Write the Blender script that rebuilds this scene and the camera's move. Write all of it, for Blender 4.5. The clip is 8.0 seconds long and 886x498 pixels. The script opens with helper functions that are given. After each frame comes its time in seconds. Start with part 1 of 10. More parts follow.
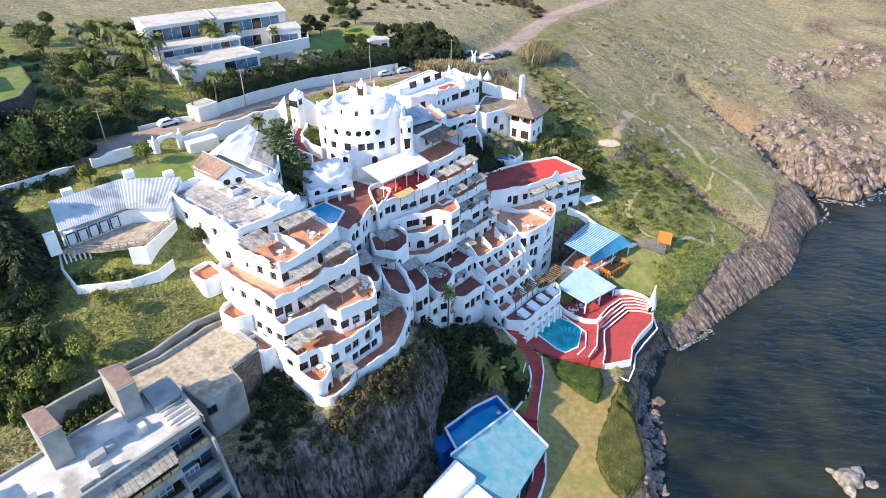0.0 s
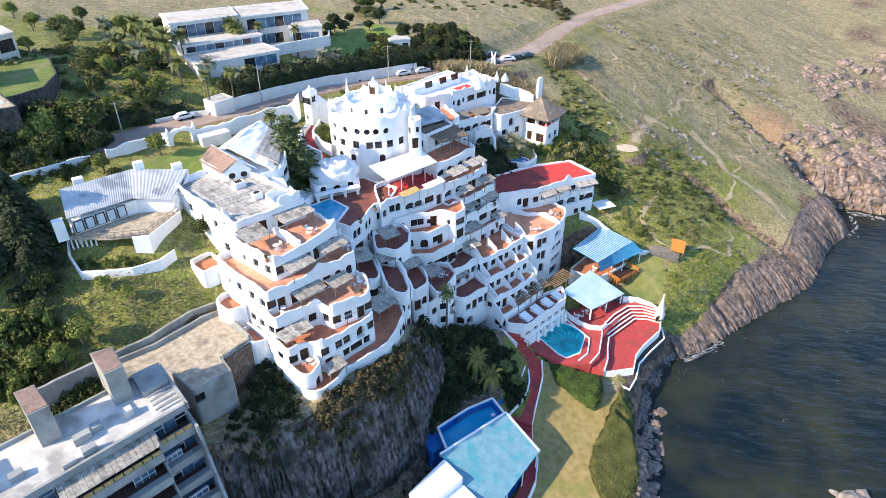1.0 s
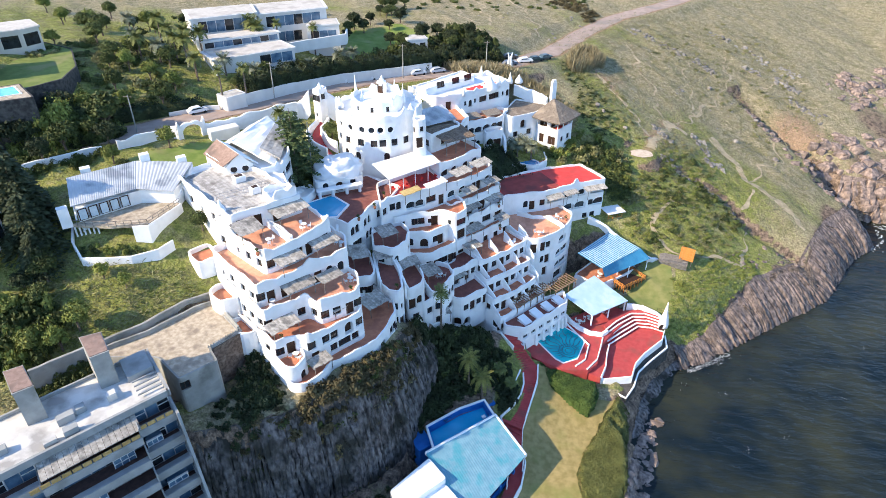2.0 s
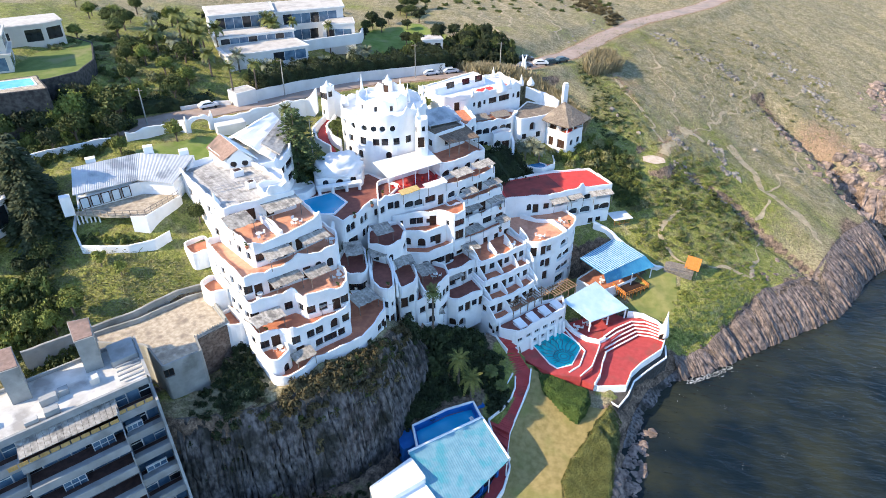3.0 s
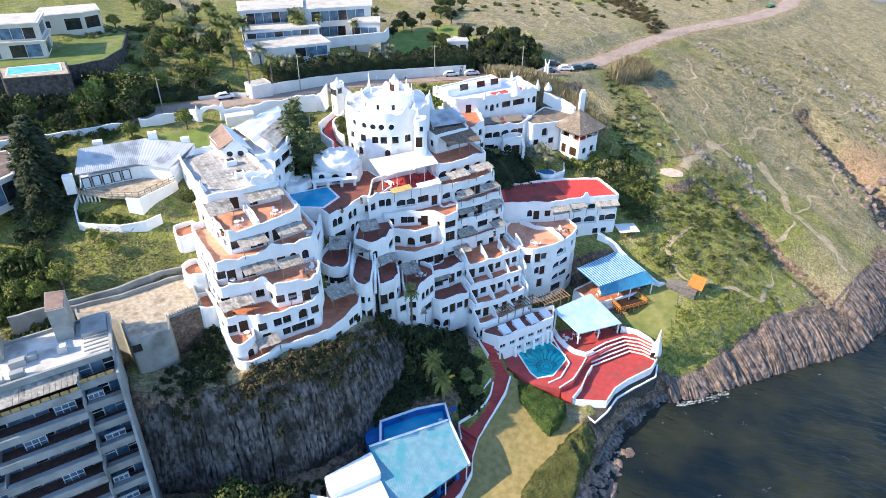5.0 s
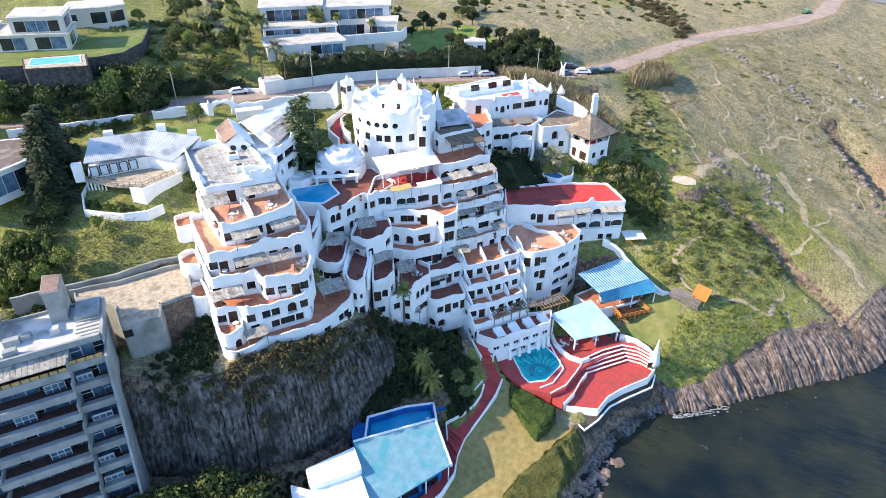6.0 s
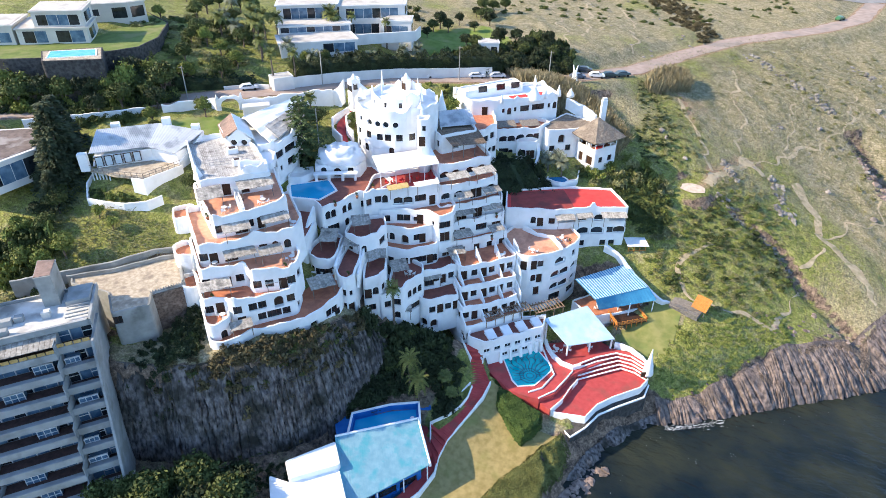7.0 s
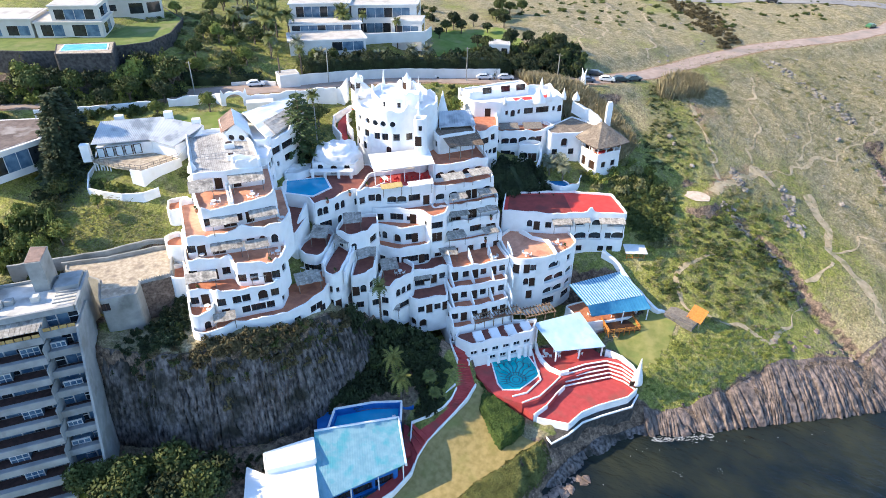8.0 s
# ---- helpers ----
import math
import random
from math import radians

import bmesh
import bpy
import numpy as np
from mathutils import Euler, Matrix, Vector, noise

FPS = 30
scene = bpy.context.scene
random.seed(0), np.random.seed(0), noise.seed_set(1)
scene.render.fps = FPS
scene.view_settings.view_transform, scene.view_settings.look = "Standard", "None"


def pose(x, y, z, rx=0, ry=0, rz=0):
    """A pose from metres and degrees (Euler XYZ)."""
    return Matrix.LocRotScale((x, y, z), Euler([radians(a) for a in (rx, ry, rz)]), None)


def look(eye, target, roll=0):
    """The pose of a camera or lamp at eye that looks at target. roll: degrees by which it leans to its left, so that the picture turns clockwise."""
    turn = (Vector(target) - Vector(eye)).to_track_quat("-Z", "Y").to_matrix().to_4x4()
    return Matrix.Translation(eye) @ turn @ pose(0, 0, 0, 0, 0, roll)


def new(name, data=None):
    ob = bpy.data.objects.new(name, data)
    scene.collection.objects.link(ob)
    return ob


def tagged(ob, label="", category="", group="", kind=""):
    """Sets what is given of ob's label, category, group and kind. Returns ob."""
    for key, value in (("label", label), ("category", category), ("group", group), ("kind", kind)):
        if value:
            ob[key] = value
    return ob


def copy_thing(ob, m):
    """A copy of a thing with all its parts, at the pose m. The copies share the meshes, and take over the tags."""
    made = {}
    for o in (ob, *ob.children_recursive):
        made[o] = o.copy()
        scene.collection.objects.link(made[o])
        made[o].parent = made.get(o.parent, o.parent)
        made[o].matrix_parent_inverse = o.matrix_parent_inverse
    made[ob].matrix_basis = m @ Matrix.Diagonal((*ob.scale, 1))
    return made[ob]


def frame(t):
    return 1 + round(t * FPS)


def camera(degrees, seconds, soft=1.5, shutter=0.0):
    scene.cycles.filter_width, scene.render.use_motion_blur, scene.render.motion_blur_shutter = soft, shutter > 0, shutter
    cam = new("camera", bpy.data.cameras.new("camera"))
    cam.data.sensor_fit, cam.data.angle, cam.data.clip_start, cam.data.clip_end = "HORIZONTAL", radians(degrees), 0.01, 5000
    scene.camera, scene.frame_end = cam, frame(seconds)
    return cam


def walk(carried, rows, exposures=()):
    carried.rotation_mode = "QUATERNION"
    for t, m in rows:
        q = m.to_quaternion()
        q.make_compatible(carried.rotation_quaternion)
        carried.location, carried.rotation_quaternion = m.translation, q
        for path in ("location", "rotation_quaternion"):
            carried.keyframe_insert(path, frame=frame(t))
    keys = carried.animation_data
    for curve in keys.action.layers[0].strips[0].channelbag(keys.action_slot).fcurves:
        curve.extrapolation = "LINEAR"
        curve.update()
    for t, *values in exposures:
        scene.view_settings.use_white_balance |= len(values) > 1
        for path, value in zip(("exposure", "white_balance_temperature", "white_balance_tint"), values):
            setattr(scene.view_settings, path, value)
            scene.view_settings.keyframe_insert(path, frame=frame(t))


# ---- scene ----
cam = camera(69.3, 8.0, soft=0.8)
METRES, EYE, TILT, LEAN, TURN = 60.0, 97.0, -33.0, 0.0, 0.0
ROWS = [
    (0.0, 0.0, 0.0, 0.0, 0.0, 0.0, -0.0),
    (0.5, 0.0537, -0.0012, -0.0006, 1.64, 0.01, -1.06),
    (1.0, 0.1088, -0.0009, 0.0002, 3.23, -0.01, -2.08),
    (1.5, 0.1661, 0.001, 0.0021, 4.77, -0.07, -3.07),
    (3.0, 0.3447, 0.0187, 0.0162, 9.34, -0.4, -6.1),
    (3.5, 0.4057, 0.028, 0.0235, 10.73, -0.54, -7.01),
    (4.0, 0.4673, 0.039, 0.0317, 12.13, -0.68, -7.93),
    (4.5, 0.5289, 0.0516, 0.0406, 13.6, -0.87, -8.89),
    (6.0, 0.7134, 0.0995, 0.0746, 18.58, -1.75, -12.04),
    (6.5, 0.7751, 0.1199, 0.0889, 20.24, -2.09, -13.06),
    (7.0, 0.8367, 0.1427, 0.1042, 21.82, -2.44, -14.0),
    (7.5, 0.8973, 0.168, 0.1213, 23.37, -2.81, -14.94),
    (8.0, 0.9585, 0.1957, 0.1392, 24.9, -3.18, -15.83),
]
walk(cam, [(t, pose(0, 0, EYE, TILT, LEAN, TURN) @ pose(METRES * x, METRES * y, METRES * z, 90 + pitch, roll, yaw)) for t, x, y, z, yaw, pitch, roll in ROWS],
     [(0.0, 1.26, 6080, 10), (4.0, 1.34, 6080, 10), (8.0, 1.40, 6080, 10)])

# ---- daylight: low clear sun from behind the left shoulder of the hill ----
SUN_EL, SUN_TO = 32.0, (0.87, 0.493)          # elevation, and the way in which shadows fall
world = bpy.data.worlds.new("sky")
scene.world = world
world.use_nodes = True
sky = world.node_tree.nodes.new("ShaderNodeTexSky")
sky.sky_type, sky.sun_disc = "NISHITA", False
sky.sun_elevation = radians(SUN_EL)
sky.sun_rotation = math.atan2(-SUN_TO[0], -SUN_TO[1])
sky.air_density, sky.dust_density, sky.ozone_density = 1.0, 0.4, 3.2
world.node_tree.nodes["Background"].inputs["Strength"].default_value = 0.15
world.node_tree.links.new(sky.outputs[0], world.node_tree.nodes["Background"].inputs["Color"])
sun = new("sun", bpy.data.lights.new("sun", "SUN"))
sun.data.energy, sun.data.angle, sun.data.color = 3.5, radians(0.53), (1.0, 0.79, 0.53)
sun.matrix_world = look((0, 0, 200), (SUN_TO[0], SUN_TO[1], 200 - math.tan(radians(SUN_EL))))


# ---- materials ----
def mat(name, a, b, scale=1.0, rough=0.85, bump=0.0, bscale=6.0, metal=0.0, spec=0.3, c=None, cscale=0.15, vary=0.0, detail=6.0, cpos=(0.52, 0.66), stretch=None):
    """Two tones a and b mixed by noise, stains of tone c at a second scale, relief, and a shift from piece to piece."""
    m = bpy.data.materials.new(name)
    m.use_nodes = True
    nt = m.node_tree
    n, l = nt.nodes, nt.links
    bs = n["Principled BSDF"]
    bs.inputs["Roughness"].default_value = rough
    bs.inputs["Metallic"].default_value = metal
    bs.inputs["Specular IOR Level"].default_value = spec
    geo = n.new("ShaderNodeNewGeometry")
    tx = n.new("ShaderNodeTexNoise")
    tx.inputs["Scale"].default_value, tx.inputs["Detail"].default_value = scale, detail
    place = geo.outputs["Position"]
    if stretch:
        mp = n.new("ShaderNodeMapping")
        mp.inputs["Scale"].default_value = stretch
        l.new(place, mp.inputs["Vector"])
        place = mp.outputs[0]
    l.new(place, tx.inputs["Vector"])
    ramp = n.new("ShaderNodeValToRGB")
    ramp.color_ramp.elements[0].position, ramp.color_ramp.elements[1].position = 0.35, 0.65
    ramp.color_ramp.elements[0].color, ramp.color_ramp.elements[1].color = (*a, 1), (*b, 1)
    l.new(tx.outputs["Fac"], ramp.inputs["Fac"])
    col = ramp.outputs["Color"]
    if c:
        t2 = n.new("ShaderNodeTexNoise")
        t2.inputs["Scale"].default_value, t2.inputs["Detail"].default_value = cscale, 8
        l.new(geo.outputs["Position"], t2.inputs["Vector"])
        r2 = n.new("ShaderNodeValToRGB")
        r2.color_ramp.elements[0].position, r2.color_ramp.elements[1].position = cpos
        l.new(t2.outputs["Fac"], r2.inputs["Fac"])
        mix = n.new("ShaderNodeMix")
        mix.data_type = "RGBA"
        l.new(r2.outputs["Color"], mix.inputs[0])
        l.new(col, mix.inputs[6])
        mix.inputs[7].default_value = (*c, 1)
        col = mix.outputs[2]
    if vary:
        info = n.new("ShaderNodeObjectInfo")
        hsv = n.new("ShaderNodeHueSaturation")
        mr = n.new("ShaderNodeMapRange")
        mr.inputs[3].default_value, mr.inputs[4].default_value = 1 - vary, 1 + vary
        add = n.new("ShaderNodeMath")
        add.operation = "ADD"
        l.new(info.outputs["Random"], add.inputs[0])
        l.new(geo.outputs["Random Per Island"], add.inputs[1])
        mr.inputs[2].default_value = 2.0
        l.new(add.outputs[0], mr.inputs[0])
        l.new(mr.outputs[0], hsv.inputs["Value"])
        l.new(col, hsv.inputs["Color"])
        col = hsv.outputs["Color"]
    l.new(col, bs.inputs["Base Color"])
    if bump:
        t3 = n.new("ShaderNodeTexNoise")
        t3.inputs["Scale"].default_value, t3.inputs["Detail"].default_value = bscale, 8
        l.new(place, t3.inputs["Vector"])
        bp = n.new("ShaderNodeBump")
        bp.inputs["Strength"].default_value, bp.inputs["Distance"].default_value = 0.6, bump
        l.new(t3.outputs["Fac"], bp.inputs["Height"])
        l.new(bp.outputs["Normal"], bs.inputs["Normal"])
    return m


WHITE = mat("white_lime_plaster", (0.80, 0.80, 0.79), (0.86, 0.86, 0.85), 0.6, 0.9, 0.05, 3.0, c=(0.70, 0.69, 0.66), cscale=0.35, cpos=(0.56, 0.8))
# floor tones: pale on upper terraces, dark on pool terrace and valley
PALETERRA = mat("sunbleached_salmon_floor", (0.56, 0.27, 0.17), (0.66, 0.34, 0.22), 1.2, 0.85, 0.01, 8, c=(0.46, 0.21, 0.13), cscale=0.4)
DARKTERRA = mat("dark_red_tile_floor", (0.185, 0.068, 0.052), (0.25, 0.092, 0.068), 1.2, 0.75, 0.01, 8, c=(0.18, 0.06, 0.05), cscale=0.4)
TERRA = mat("terracotta_floor", (0.42, 0.16, 0.09), (0.52, 0.215, 0.12), 1.2, 0.8, 0.01, 8, c=(0.34, 0.13, 0.08), cscale=0.4)
REDFLOOR = mat("red_painted_floor", (0.36, 0.050, 0.050), (0.44, 0.070, 0.066), 0.9, 0.75, 0.01, 6, c=(0.28, 0.07, 0.06), cscale=0.3)
REDROOF = mat("red_roof_paint", (0.55, 0.05, 0.045), (0.62, 0.07, 0.06), 0.7, 0.7, 0.01, 5, c=(0.45, 0.06, 0.05), cscale=0.25)
GLASS = mat("dark_window_glass", (0.012, 0.014, 0.018), (0.03, 0.035, 0.04), 0.8, 0.08, spec=0.6)
WOODDARK = mat("dark_stained_wood", (0.035, 0.018, 0.010), (0.06, 0.03, 0.018), 5, 0.6, 0.01, 12)
REED = mat("weathered_reed_matting", (0.27, 0.25, 0.215), (0.45, 0.42, 0.37), 2.2, 0.95, 0.05, 9, c=(0.16, 0.15, 0.135), cscale=0.7, vary=0.3)
POLE = mat("grey_timber", (0.16, 0.14, 0.12), (0.26, 0.23, 0.19), 3, 0.85, 0.01, 10)
BAMBOO = mat("yellow_bamboo", (0.42, 0.27, 0.09), (0.52, 0.36, 0.14), 3, 0.7, 0.01, 8, vary=0.2)
ORANGEWOOD = mat("orange_varnished_wood", (0.46, 0.17, 0.03), (0.56, 0.23, 0.05), 3, 0.5, 0.01, 8, vary=0.15)
STRIPEBLUE = mat("mid_blue_sheet_roof", (0.04, 0.20, 0.36), (0.06, 0.26, 0.43), 0.7, 0.5, 0.01, 4, c=(0.10, 0.30, 0.44), cscale=0.35)
PALESHEET = mat("pale_translucent_sheet", (0.36, 0.52, 0.60), (0.46, 0.60, 0.66), 0.7, 0.45, 0.01, 4)
BLUEROOF = mat("light_blue_sheet_roof", (0.40, 0.56, 0.68), (0.48, 0.62, 0.72), 0.7, 0.6, 0.01, 4, c=(0.54, 0.64, 0.70), cscale=0.35)
POOLROOF = mat("blue_corrugated_roof", (0.14, 0.29, 0.37), (0.19, 0.35, 0.43), 0.8, 0.6, 0.01, 4, c=(0.08, 0.30, 0.37), cscale=0.45)
BLUEPAINT = mat("deep_blue_paint", (0.02, 0.13, 0.42), (0.03, 0.17, 0.48), 0.8, 0.6, 0.01, 5)
CONCRETE = mat("weathered_concrete", (0.27, 0.27, 0.25), (0.37, 0.365, 0.34), 0.6, 0.9, 0.02, 5, c=(0.19, 0.19, 0.17), cscale=0.3)
SCREED = mat("pale_roof_screed", (0.33, 0.275, 0.20), (0.50, 0.43, 0.33), 1.6, 0.9, 0.02, 5, c=(0.24, 0.20, 0.155), cscale=0.45)
GREYROOF = mat("grey_metal_roof", (0.42, 0.44, 0.46), (0.50, 0.52, 0.54), 0.4, 0.5, 0.005, 6, c=(0.25, 0.27, 0.29), cscale=0.3)
THATCH = mat("grey_brown_thatch", (0.15, 0.12, 0.095), (0.24, 0.20, 0.155), 2.5, 0.97, 0.12, 7, c=(0.30, 0.25, 0.19), cscale=0.5)
DECKWOOD = mat("bleached_deck_boards", (0.36, 0.345, 0.32), (0.54, 0.52, 0.485), 1.5, 0.9, 0.02, 8, c=(0.25, 0.235, 0.215), cscale=0.5, vary=0.3)
BRICK = mat("brown_brick_slabs", (0.22, 0.15, 0.12), (0.30, 0.21, 0.17), 2, 0.9, 0.03, 6, c=(0.16, 0.12, 0.1), cscale=0.5)
DIRTROAD = mat("pink_gravel_road", (0.30, 0.23, 0.19), (0.38, 0.30, 0.25), 0.5, 0.95, 0.03, 4, c=(0.26, 0.22, 0.19), cscale=0.12)
ASPHALT = mat("pale_asphalt", (0.22, 0.21, 0.20), (0.28, 0.27, 0.25), 0.4, 0.9, 0.01, 6)
STONE = mat("dark_field_stone", (0.10, 0.095, 0.09), (0.20, 0.19, 0.18), 1.4, 0.9, 0.08, 3, vary=0.2)
VILLAWHITE = mat("villa_white_render", (0.60, 0.59, 0.57), (0.68, 0.67, 0.65), 0.4, 0.85, 0.005, 5)
VILLABEIGE = mat("beige_villa_render", (0.50, 0.47, 0.42), (0.57, 0.54, 0.49), 0.4, 0.85, 0.005, 5)
VILLASTONE = mat("near_black_stone", (0.035, 0.033, 0.032), (0.085, 0.08, 0.075), 1.4, 0.9, 0.08, 3)
VILLAROOF = mat("gravel_flat_roof", (0.46, 0.43, 0.38), (0.54, 0.51, 0.46), 1.0, 0.95, 0.02, 6, c=(0.38, 0.35, 0.31), cscale=0.3)
METAL = mat("galvanised_metal", (0.35, 0.35, 0.35), (0.45, 0.45, 0.45), 3, 0.4, metal=0.8)
REDCLOTH = mat("red_cloth", (0.55, 0.03, 0.03), (0.62, 0.05, 0.04), 2, 0.9)
WHITEPAINT = mat("white_painted_wood", (0.78, 0.78, 0.77), (0.84, 0.84, 0.83), 2, 0.6)
YELLOWCLOTH = mat("ochre_canvas", (0.50, 0.36, 0.13), (0.58, 0.43, 0.18), 2, 0.9, 0.02, 5)


# ---- building helpers ----
def mesh_ob(name, bm, material, parent=None, label="", smooth=False):
    me = bpy.data.meshes.new(name)
    bm.to_mesh(me)
    bm.free()
    for p in me.polygons:
        p.use_smooth = smooth
    if material:
        me.materials.append(material)
    ob = new(name, me)
    if parent:
        ob.parent = parent
    if label:
        ob["label"] = label
    return ob


def part(name, bm, material, parent, label="", smooth=False):
    return mesh_ob(name, bm, material, parent, label, smooth)


def thing(name, x, y, z, label, category, group="", kind="", yaw=0.0):
    ob = new(name)
    ob.empty_display_size = 0.3
    ob.matrix_world = pose(x, y, z, 0, 0, yaw)
    return tagged(ob, label, category, group, kind)


def shared(name, me, parent, m, label=""):
    ob = new(name, me)
    ob.parent = parent
    ob.matrix_basis = m
    if label:
        ob["label"] = label
    return ob


def box(bm, x0, y0, z0, x1, y1, z1, m=None):
    vs = [Vector((x, y, z)) for z in (z0, z1) for x, y in ((x0, y0), (x1, y0), (x1, y1), (x0, y1))]
    if m:
        vs = [m @ v for v in vs]
    v = [bm.verts.new(p) for p in vs]
    for f in ((3, 2, 1, 0), (4, 5, 6, 7), (0, 1, 5, 4), (1, 2, 6, 5), (2, 3, 7, 6), (3, 0, 4, 7)):
        bm.faces.new([v[i] for i in f])
    return bm


def tube(bm, p, q, r0, r1=None, n=7):
    r1 = r0 if r1 is None else r1
    p, q = Vector(p), Vector(q)
    rot = (q - p).to_track_quat("Z", "Y").to_matrix()
    rings = []
    for c, r in ((p, r0), (q, r1)):
        rings.append([bm.verts.new(c + rot @ Vector((r * math.cos(6.2832 * i / n), r * math.sin(6.2832 * i / n), 0))) for i in range(n)])
    for i in range(n):
        j = (i + 1) % n
        bm.faces.new((rings[0][i], rings[0][j], rings[1][j], rings[1][i]))
    bm.faces.new(rings[0][::-1])
    bm.faces.new(rings[1])


def prism(bm, pts, z0, z1):
    """A solid over a plan polygon."""
    area = sum(a[0] * b[1] - b[0] * a[1] for a, b in zip(pts, pts[1:] + pts[:1]))
    pts = pts if area > 0 else pts[::-1]
    lo = [bm.verts.new((x, y, z0)) for x, y in pts]
    hi = [bm.verts.new((x, y, z1)) for x, y in pts]
    bm.faces.new(lo[::-1])
    bm.faces.new(hi)
    for i in range(len(pts)):
        j = (i + 1) % len(pts)
        bm.faces.new((lo[i], lo[j], hi[j], hi[i]))


def rounded(pts, paras, radius=0.8, step=0.9):
    """The plan polygon with soft corners, in short steps: x, y, parapet height."""
    out = []
    n = len(pts)
    for i in range(n):
        a, b, c = Vector(pts[i - 1]), Vector(pts[i]), Vector(pts[(i + 1) % n])
        r = min(radius, (a - b).length * 0.4, (c - b).length * 0.4)
        p, q = b + (a - b).normalized() * r, b + (c - b).normalized() * r
        for k in range(4):
            t = k / 3
            w = p * (1 - t) ** 2 + b * 2 * t * (1 - t) + q * t * t
            out.append((w.x, w.y, paras[i]))
    fine = []
    for i in range(len(out)):
        a, b = out[i], out[(i + 1) % len(out)]
        d = math.hypot(b[0] - a[0], b[1] - a[1])
        k = max(1, int(d / step))
        for s in range(k):
            t = s / k
            fine.append(tuple(a[j] * (1 - t) + b[j] * t for j in range(3)))
    return [f for i, f in enumerate(fine) if math.hypot(f[0] - fine[i - 1][0], f[1] - fine[i - 1][1]) > 0.02]


SIZES = {"w": (1.35, 1.5), "ww": (2.4, 1.5), "d": (1.4, 2.3), "dd": (2.2, 2.25), "a": (1.15, 1.75), "s": (0.7, 1.1),
         "A": (3.0, 1.9), "B": (2.2, 1.7), "o": (1.35, 1.35), "g": (3.4, 2.1), "L": (4.2, 2.2), "t": (1.6, 2.2), "p": (1.45, 1.05)}
DEEP = {"A": 0.6, "B": 0.6, "g": 0.5, "L": 1.2, "t": 0.8}
_cache = {}


def outline(kind, w, h):
    """The opening's outline, x along the wall, z up from its sill."""
    if kind == "o":
        return [(w / 2 * math.cos(a * 0.5236), h / 2 + h / 2 * math.sin(a * 0.5236)) for a in range(12)]
    if kind in "aABLt":
        r = w / 2 if kind in "at" else h * 0.45
        pts = [(-w / 2, 0), (w / 2, 0)]
        for i in range(9):
            a = math.pi * i / 8
            pts.append((w / 2 * math.cos(a), h - r + r * math.sin(a)))
        return pts
    return [(-w / 2, 0), (w / 2, 0), (w / 2, h), (-w / 2, h)]


def filler(kind):
    """Meshes for what stands in an opening: frame and pane, or a door leaf."""
    if kind in _cache:
        return _cache[kind]
    w, h = SIZES[kind]
    got = []
    if kind in ("d", "dd", "t"):
        bm = bmesh.new()
        k = 2 if kind == "dd" else 1
        for i in range(k):
            x0, x1 = -w / 2 + w * i / k, -w / 2 + w * (i + 1) / k
            box(bm, x0 + 0.03, 0.0, 0.0, x1 - 0.03, 0.06, h)
            for z0, z1 in ((0.2, h * 0.42), (h * 0.5, h - 0.2)):
                box(bm, x0 + 0.14, -0.03, z0, x1 - 0.14, 0.0, z1)
        me = bpy.data.meshes.new("door")
        bm.to_mesh(me)
        me.materials.append(WOODDARK)
        got.append(("door", me))
    else:
        bm = bmesh.new()
        o = outline(kind, w, h)
        n = len(o)
        cx, cz = 0, h / 2
        for i in range(n):
            (xa, za), (xb, zb) = o[i], o[(i + 1) % n]
            quad = []
            for x, z, k in ((xa, za, 1.0), (xb, zb, 1.0), (xb, zb, 0.86), (xa, za, 0.86)):
                quad.append((cx + (x - cx) * k, cz + (z - cz) * k))
            fr = [bm.verts.new((x, -0.05, z)) for x, z in quad]
            bk = [bm.verts.new((x, 0.02, z)) for x, z in quad]
            bm.faces.new(fr)
            bm.faces.new((fr[3], fr[2], bk[2], bk[3]))
        if kind in ("w", "ww", "g", "a", "p"):
            for i in range(1, {"ww": 3, "g": 4}.get(kind, 2)):
                x = -w / 2 + w * i / {"ww": 3, "g": 4}.get(kind, 2)
                box(bm, x - 0.035, -0.05, 0.05, x + 0.035, 0.02, h - 0.05)
        me = bpy.data.meshes.new("window_frame")
        bm.to_mesh(me)
        me.materials.append(WHITEPAINT if kind in ("B", "o", "A", "p") else WOODDARK)
        got.append(("window_frame", me))
        bm = bmesh.new()
        bm.faces.new([bm.verts.new((x * 0.97, 0.0, z)) for x, z in o])
        r = bmesh.ops.extrude_face_region(bm, geom=bm.faces[:])
        bmesh.ops.translate(bm, verts=[v for v in r["geom"] if isinstance(v, bmesh.types.BMVert)], vec=(0, 0.02, 0))
        me = bpy.data.meshes.new("pane")
        bm.to_mesh(me)
        me.materials.append(GLASS)
        got.append(("pane", me))
    _cache[kind] = got
    return got


